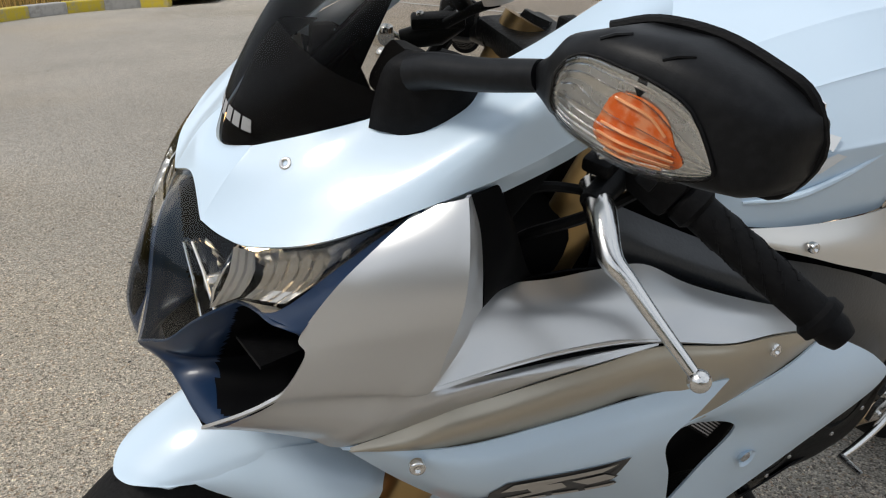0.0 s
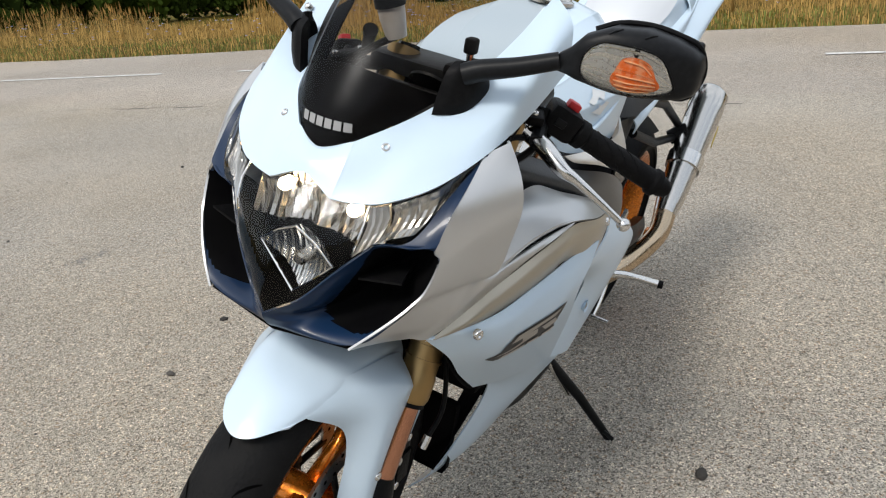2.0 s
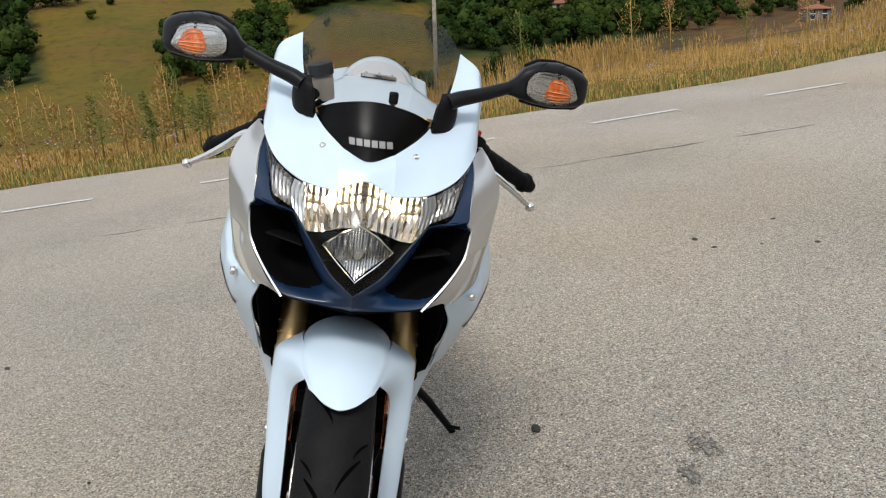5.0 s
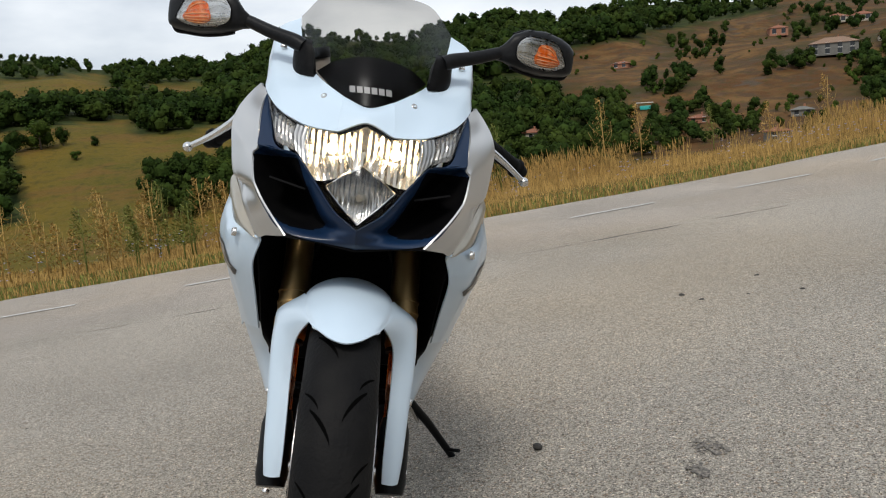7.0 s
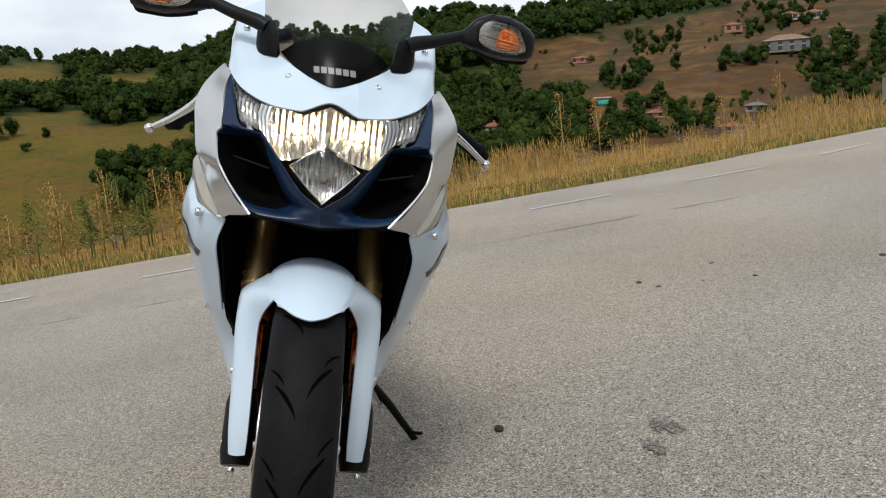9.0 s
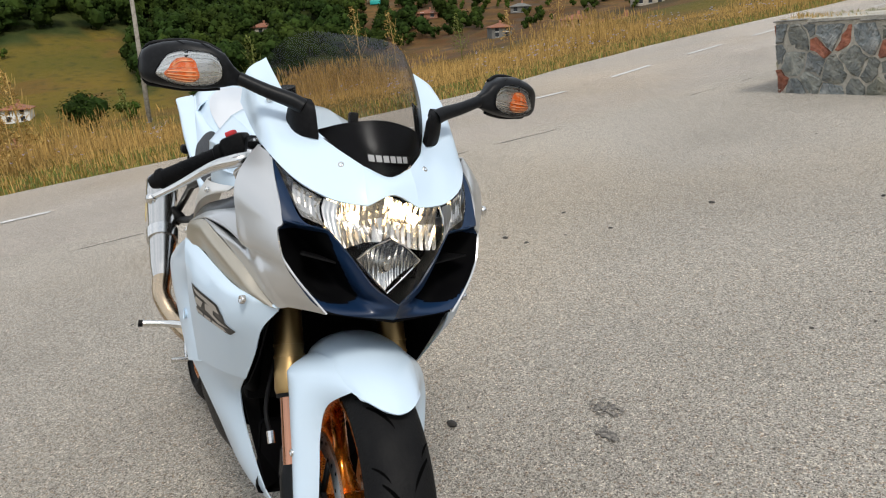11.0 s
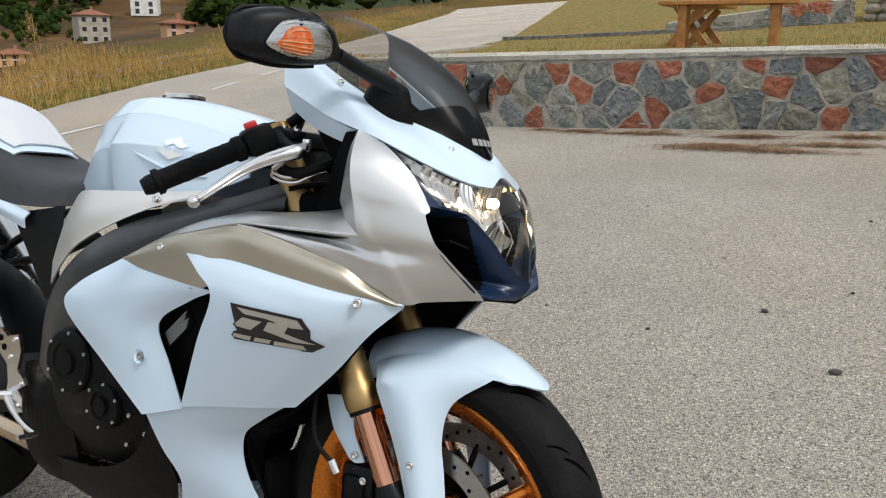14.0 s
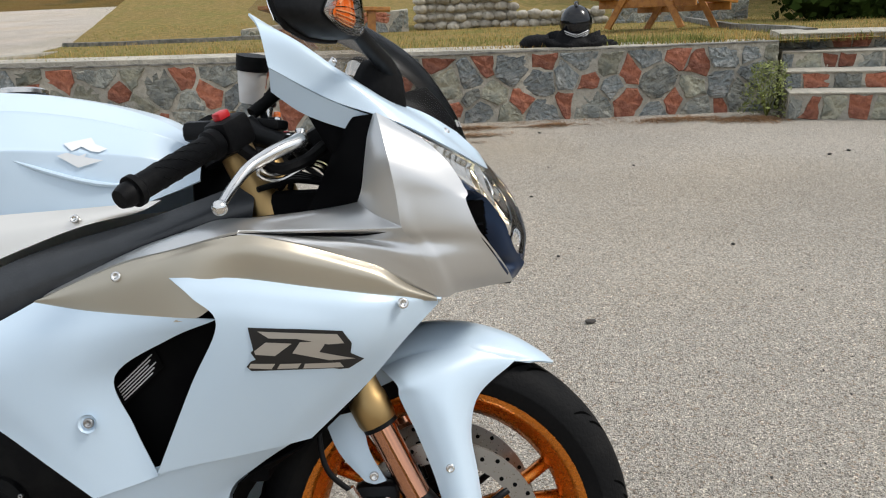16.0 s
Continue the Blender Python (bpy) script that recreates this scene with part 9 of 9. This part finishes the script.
house(96.7, -3.2, 7.0, 6, 2.0, M_PLASTER, 8, 1, "valley house with a wide orange tile roof")
house(94.6, -4.0, 8.5, 6, 2.0, M_PLASTER, -5, 1, "valley house with a wide orange tile roof")

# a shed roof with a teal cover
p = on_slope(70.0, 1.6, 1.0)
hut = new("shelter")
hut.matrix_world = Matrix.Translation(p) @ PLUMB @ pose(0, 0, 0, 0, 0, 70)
for x in (-3, 3):
    for y in (-1.5, 1.5):
        bm = bmesh.new()
        tube(bm, [(x, y, -0.5), (x, y, 2.6)], 0.1, 6)
        part("post", bm, M_POLE, hut)
bm = bmesh.new()
box(bm, (-3.6, -2, 2.5), (3.2, 2, 2.8), 0.03)
part("roof", bm, M_WHITEWALL, hut, smooth=False)
bm = bmesh.new()
box(bm, (-2.2, -2.4, -0.3), (2.6, -1.6, 1.4), 0.2)
part("cover", bm, M_TEAL, hut, "bright teal cover")
tagged(hut, "open shelter with a teal cover on the slope", "shelter")


# leaning wooden poles in the valley
def pole(x, y, h, lean, label):
    t = new("utility_pole")
    t.matrix_world = Matrix.Translation((x, y, land(x, y) - 0.4)) @ PLUMB @ pose(0, 0, 0, 0, lean, 0)
    bm = bmesh.new()
    tube(bm, [(0, 0, 0), (0, 0, h)], [0.13, 0.09], 10)
    part("shaft", bm, M_POLE, t)
    bm = bmesh.new()
    box(bm, (-0.6, -0.04, h - 0.5), (0.6, 0.04, h - 0.4))
    part("crossarm", bm, M_POLE, t, smooth=False)
    tagged(t, label, "utility pole")


q = Vector((-math.sin(radians(86.5)), math.cos(radians(86.5)), 0)) * 42
pole(q.x, q.y, 9.0, 0, "weathered wooden pole below the road")

# guard rail beyond the bend
rail = new("guard_rail")
rail.location = (0, 0, 0)
ra, rb = Vector((-8.6, -18.0, land(-8.6, -18.0))), Vector((-6.2, -25.5, land(-6.2, -25.5)))
bm = bmesh.new()
d = (rb - ra).normalized()
n = Vector((-d.y, d.x, 0))
prof = [(0.0, 0.42), (0.04, 0.47), (0.0, 0.52), (0.0, 0.58), (0.04, 0.63), (0.0, 0.68)]
cols = [[bm.verts.new(p + n * o + Vector((0, 0, z))) for o, z in prof] for p in (ra, rb)]
for k in range(5):
    bm.faces.new((cols[0][k], cols[0][k + 1], cols[1][k + 1], cols[1][k]))
part("beam", bm, material("rusted_rail", (0.3, 0.2, 0.13), 0.7, grain=(6, (0.4, 0.38, 0.35), 0.8)), rail, smooth=False)
for k in range(5):
    c = ra + (rb - ra) * (k / 4.0)
    bm = bmesh.new()
    box(bm, (c.x - 0.05, c.y - 0.05, c.z - 0.3), (c.x + 0.05, c.y + 0.05, c.z + 0.7))
    part("post", bm, M_POLE, rail, smooth=False)
tagged(rail, "rusty steel guard rail at the roadside", "guard rail")
bm = bmesh.new()
q = Vector((-8.5, -16.4, 0))
tube(bm, [(q.x, q.y, -0.3), (q.x + 0.05, q.y, 1.6)], 0.035, 8)
tagged(link("marker_post", bm, M_POLE), "thin grey marker post at the roadside", "post")
# thicket behind the bend
rng = random.Random(90)
spots = []
for _ in range(26):
    az, r = rng.uniform(122, 160), rng.uniform(17.5, 26)
    x, y = -math.sin(radians(az)) * r, math.cos(radians(az)) * r
    if edge_x(y) - x > 1.8:
        spots.append((Vector((x, y, land(x, y))), rng.uniform(1.6, 3.2)))
wood("roadside_thicket", spots, M_LEAF2, "dense green thicket beyond the verge", rng, NEAR_CROWNS)

# ---- litter on the lot: oil stains, pebbles, needles ----
def blot(x, y, rx, ry, mat, z=0.004, seed=0, name="oil_stain", label="dark oil stain on the asphalt", specks=85):
    """A soaked-in stain: dense specks in the middle, thinning outwards."""
    rng = random.Random(seed)
    verts, faces = [], []
    for _ in range(specks):
        cx, cy = x + rng.gauss(0, rx * 0.55), y + rng.gauss(0, ry * 0.55)
        r = rng.uniform(0.002, 0.006)
        o = len(verts)
        for k in range(7):
            a = 2 * math.pi * k / 7
            q = r * rng.uniform(0.5, 1.3)
            verts.append((cx + math.cos(a) * q * 1.4, cy + math.sin(a) * q, z + rng.uniform(0, 0.0006)))
        faces.append(tuple(range(o, o + 7)))
    ob = mesh_of(name, verts, faces, mat)
    return tagged(ob, label, "stain", kind="structure")


blot(-0.475, 0.935, 0.05, 0.032, M_STAIN, seed=1)
blot(-0.355, 0.855, 0.042, 0.018, M_STAIN, seed=2)
blot(-1.25, -2.05, 0.10, 0.05, material("faint_stain", (0.2, 0.19, 0.175), 0.85, grain=(40, (0.3, 0.285, 0.265), 0.8)), seed=3, label="faint stain on the asphalt")
rng = random.Random(70)
PEB = []
for k in range(3):
    bm = bmesh.new()
    boulder(bm, (0, 0, 0), 0.5, rng)
    me = bpy.data.meshes.new("pebble")
    bm.to_mesh(me)
    bm.free()
    me.materials.append(M_PEBBLE)
    PEB.append(me)
for k in range(150):
    a, r = rng.uniform(0, 6.28), 0.9 + 6.5 * rng.random() ** 0.8
    x, y = -0.6 + math.cos(a) * r, 0.6 + math.sin(a) * r
    if y > 5.2 or edge_x(y) + 4 > x:
        continue
    o = new("pebble", PEB[k % 3])
    s = rng.choice((0.008, 0.01, 0.014, 0.02))
    o.matrix_world = Matrix.Translation((x, y, s * 0.3)) @ pose(0, 0, 0, 0, 0, rng.uniform(0, 360)) @ Matrix.Diagonal((s * 1.3, s, s * 0.8, 1))
    tagged(o, "small dark pebble on the asphalt", "pebble", "pebbles on the lot")
chips = bmesh.new()
for k in range(900):
    a, r = rng.uniform(0, 6.28), 0.7 + 6.0 * rng.random() ** 0.7
    x, y = -0.4 + math.cos(a) * r, 0.8 + math.sin(a) * r
    if y > 5.2 or edge_x(y) + 4 > x:
        continue
    q = rng.uniform(0.003, 0.0075)
    n0 = len(chips.verts)
    chips.from_mesh(PEB[k % 3])
    chips.verts.ensure_lookup_table()
    bmesh.ops.transform(chips, matrix=Matrix.Translation((x, y, q * 0.25)) @ pose(0, 0, 0, 0, 0, rng.uniform(0, 360)) @ Matrix.Diagonal((q * 1.5, q, q * 0.8, 1)), verts=chips.verts[n0:])
tagged(link("stone_chips", chips, M_PEBBLE), "tiny dark stone chips scattered over the asphalt", "gravel", kind="stuff")
for x, y in ((-2.27, 1.59), (-1.91, 2.6), (0.52, 1.49), (-0.68, 0.55)):
    o = new("pebble", PEB[0])
    o.matrix_world = Matrix.Translation((x, y, 0.008)) @ Matrix.Diagonal((0.035, 0.025, 0.02, 1))
    tagged(o, "small dark pebble on the asphalt", "pebble", "pebbles on the lot")


def needles(name, x, y, rx, ry, count, seed):
    rng = random.Random(seed)
    verts, faces = [], []
    for k in range(count):
        cx, cy = x + rng.gauss(0, rx * 0.55), y + rng.gauss(0, ry * 0.6)
        q = min(1.0, math.hypot((cx - x) / rx, (cy - y) / ry))
        if cy > 5.40:
            cy = 5.40 - rng.uniform(0, 0.03)
        b, l = rng.uniform(0, 6.28), rng.uniform(0.03, 0.08)
        dx, dy = math.cos(b) * l, math.sin(b) * l
        z = 0.005 + 0.02 * rng.random() * (1 - q)
        o = len(verts)
        verts += [(cx - dx, cy - dy, z), (cx + dx, cy + dy, z + 0.006), (cx + dx + dy * 0.08, cy + dy - dx * 0.08, z + 0.006), (cx - dx + dy * 0.08, cy - dy - dx * 0.08, z)]
        faces.append((o, o + 1, o + 2, o + 3))
    tagged(mesh_of(name, verts, faces, M_NEEDLE), "drift of brown pine needles at the foot of the wall", "needles", kind="stuff")


for k, (x, y, rx, ry, n) in enumerate(((-1.65, 5.33, 0.32, 0.07, 380), (-2.0, 5.36, 0.25, 0.06, 200), (-0.35, 5.22, 0.22, 0.06, 200), (0.35, 5.25, 0.22, 0.05, 160), (0.95, 5.24, 0.2, 0.05, 140), (1.95, 5.27, 0.42, 0.09, 420), (2.5, 5.15, 0.3, 0.12, 420), (-1.5, 5.37, 2.4, 0.05, 300), (1.0, 5.37, 1.5, 0.05, 240), (-0.50, 4.82, 0.42, 0.10, 420), (-0.05, 4.72, 0.35, 0.05, 160), (0.20, 4.95, 0.35, 0.06, 200), (-1.13, 5.28, 0.35, 0.06, 260))):
    needles("pine_needles", x, y, rx, ry, n, 300 + k)

# a green weed in the corner between wall and steps
rng = random.Random(55)
plant = new("corner_plant")
plant.location = (2.62, 5.24, 0)
plant.scale = (0.85, 0.85, 0.85)
verts, faces = [], []
for k in range(900):
    a, q = rng.uniform(0, 6.28), math.sqrt(rng.random())
    z = rng.random() ** 0.8
    c = Vector((math.cos(a) * q * 0.24 * (1.1 - 0.5 * z), math.sin(a) * q * 0.18 * (1.1 - 0.5 * z), 0.03 + 0.46 * z))
    d = Vector((rng.uniform(-1, 1), rng.uniform(-1, 1), rng.uniform(-0.4, 0.9))).normalized()
    e = d.orthogonal().normalized()
    s = rng.uniform(0.012, 0.026)
    o = len(verts)
    verts += [c - e * s * 0.5, c + d * s * 0.9 - e * 0.3 * s, c + d * s * 1.8, c + d * s * 0.9 + e * 0.5 * s]
    faces.append((o, o + 1, o + 2, o + 3))
mesh_of("leaves", verts, faces, material("yellow_green_leaf", (0.13, 0.15, 0.03), 0.7, island_tint=0.5), plant)
bm = bmesh.new()
for k in range(7):
    a = k * 0.9
    tube(bm, [(0, 0, 0), (math.cos(a) * 0.08, math.sin(a) * 0.06, 0.25), (math.cos(a) * 0.16, math.sin(a) * 0.12, 0.44)], [0.005, 0.004, 0.002], 5)
part("stem", bm, M_GREENGRASS, plant)
tagged(plant, "yellowing green weed growing in the wall corner", "plant")


# ---- turn the sloping plan level: plumb things stand plumb ----
for ob in scene.objects:
    if ob.parent is None and ob.type in ("MESH", "EMPTY", "CURVE"):
        ob.matrix_basis = LEVEL @ ob.matrix_basis
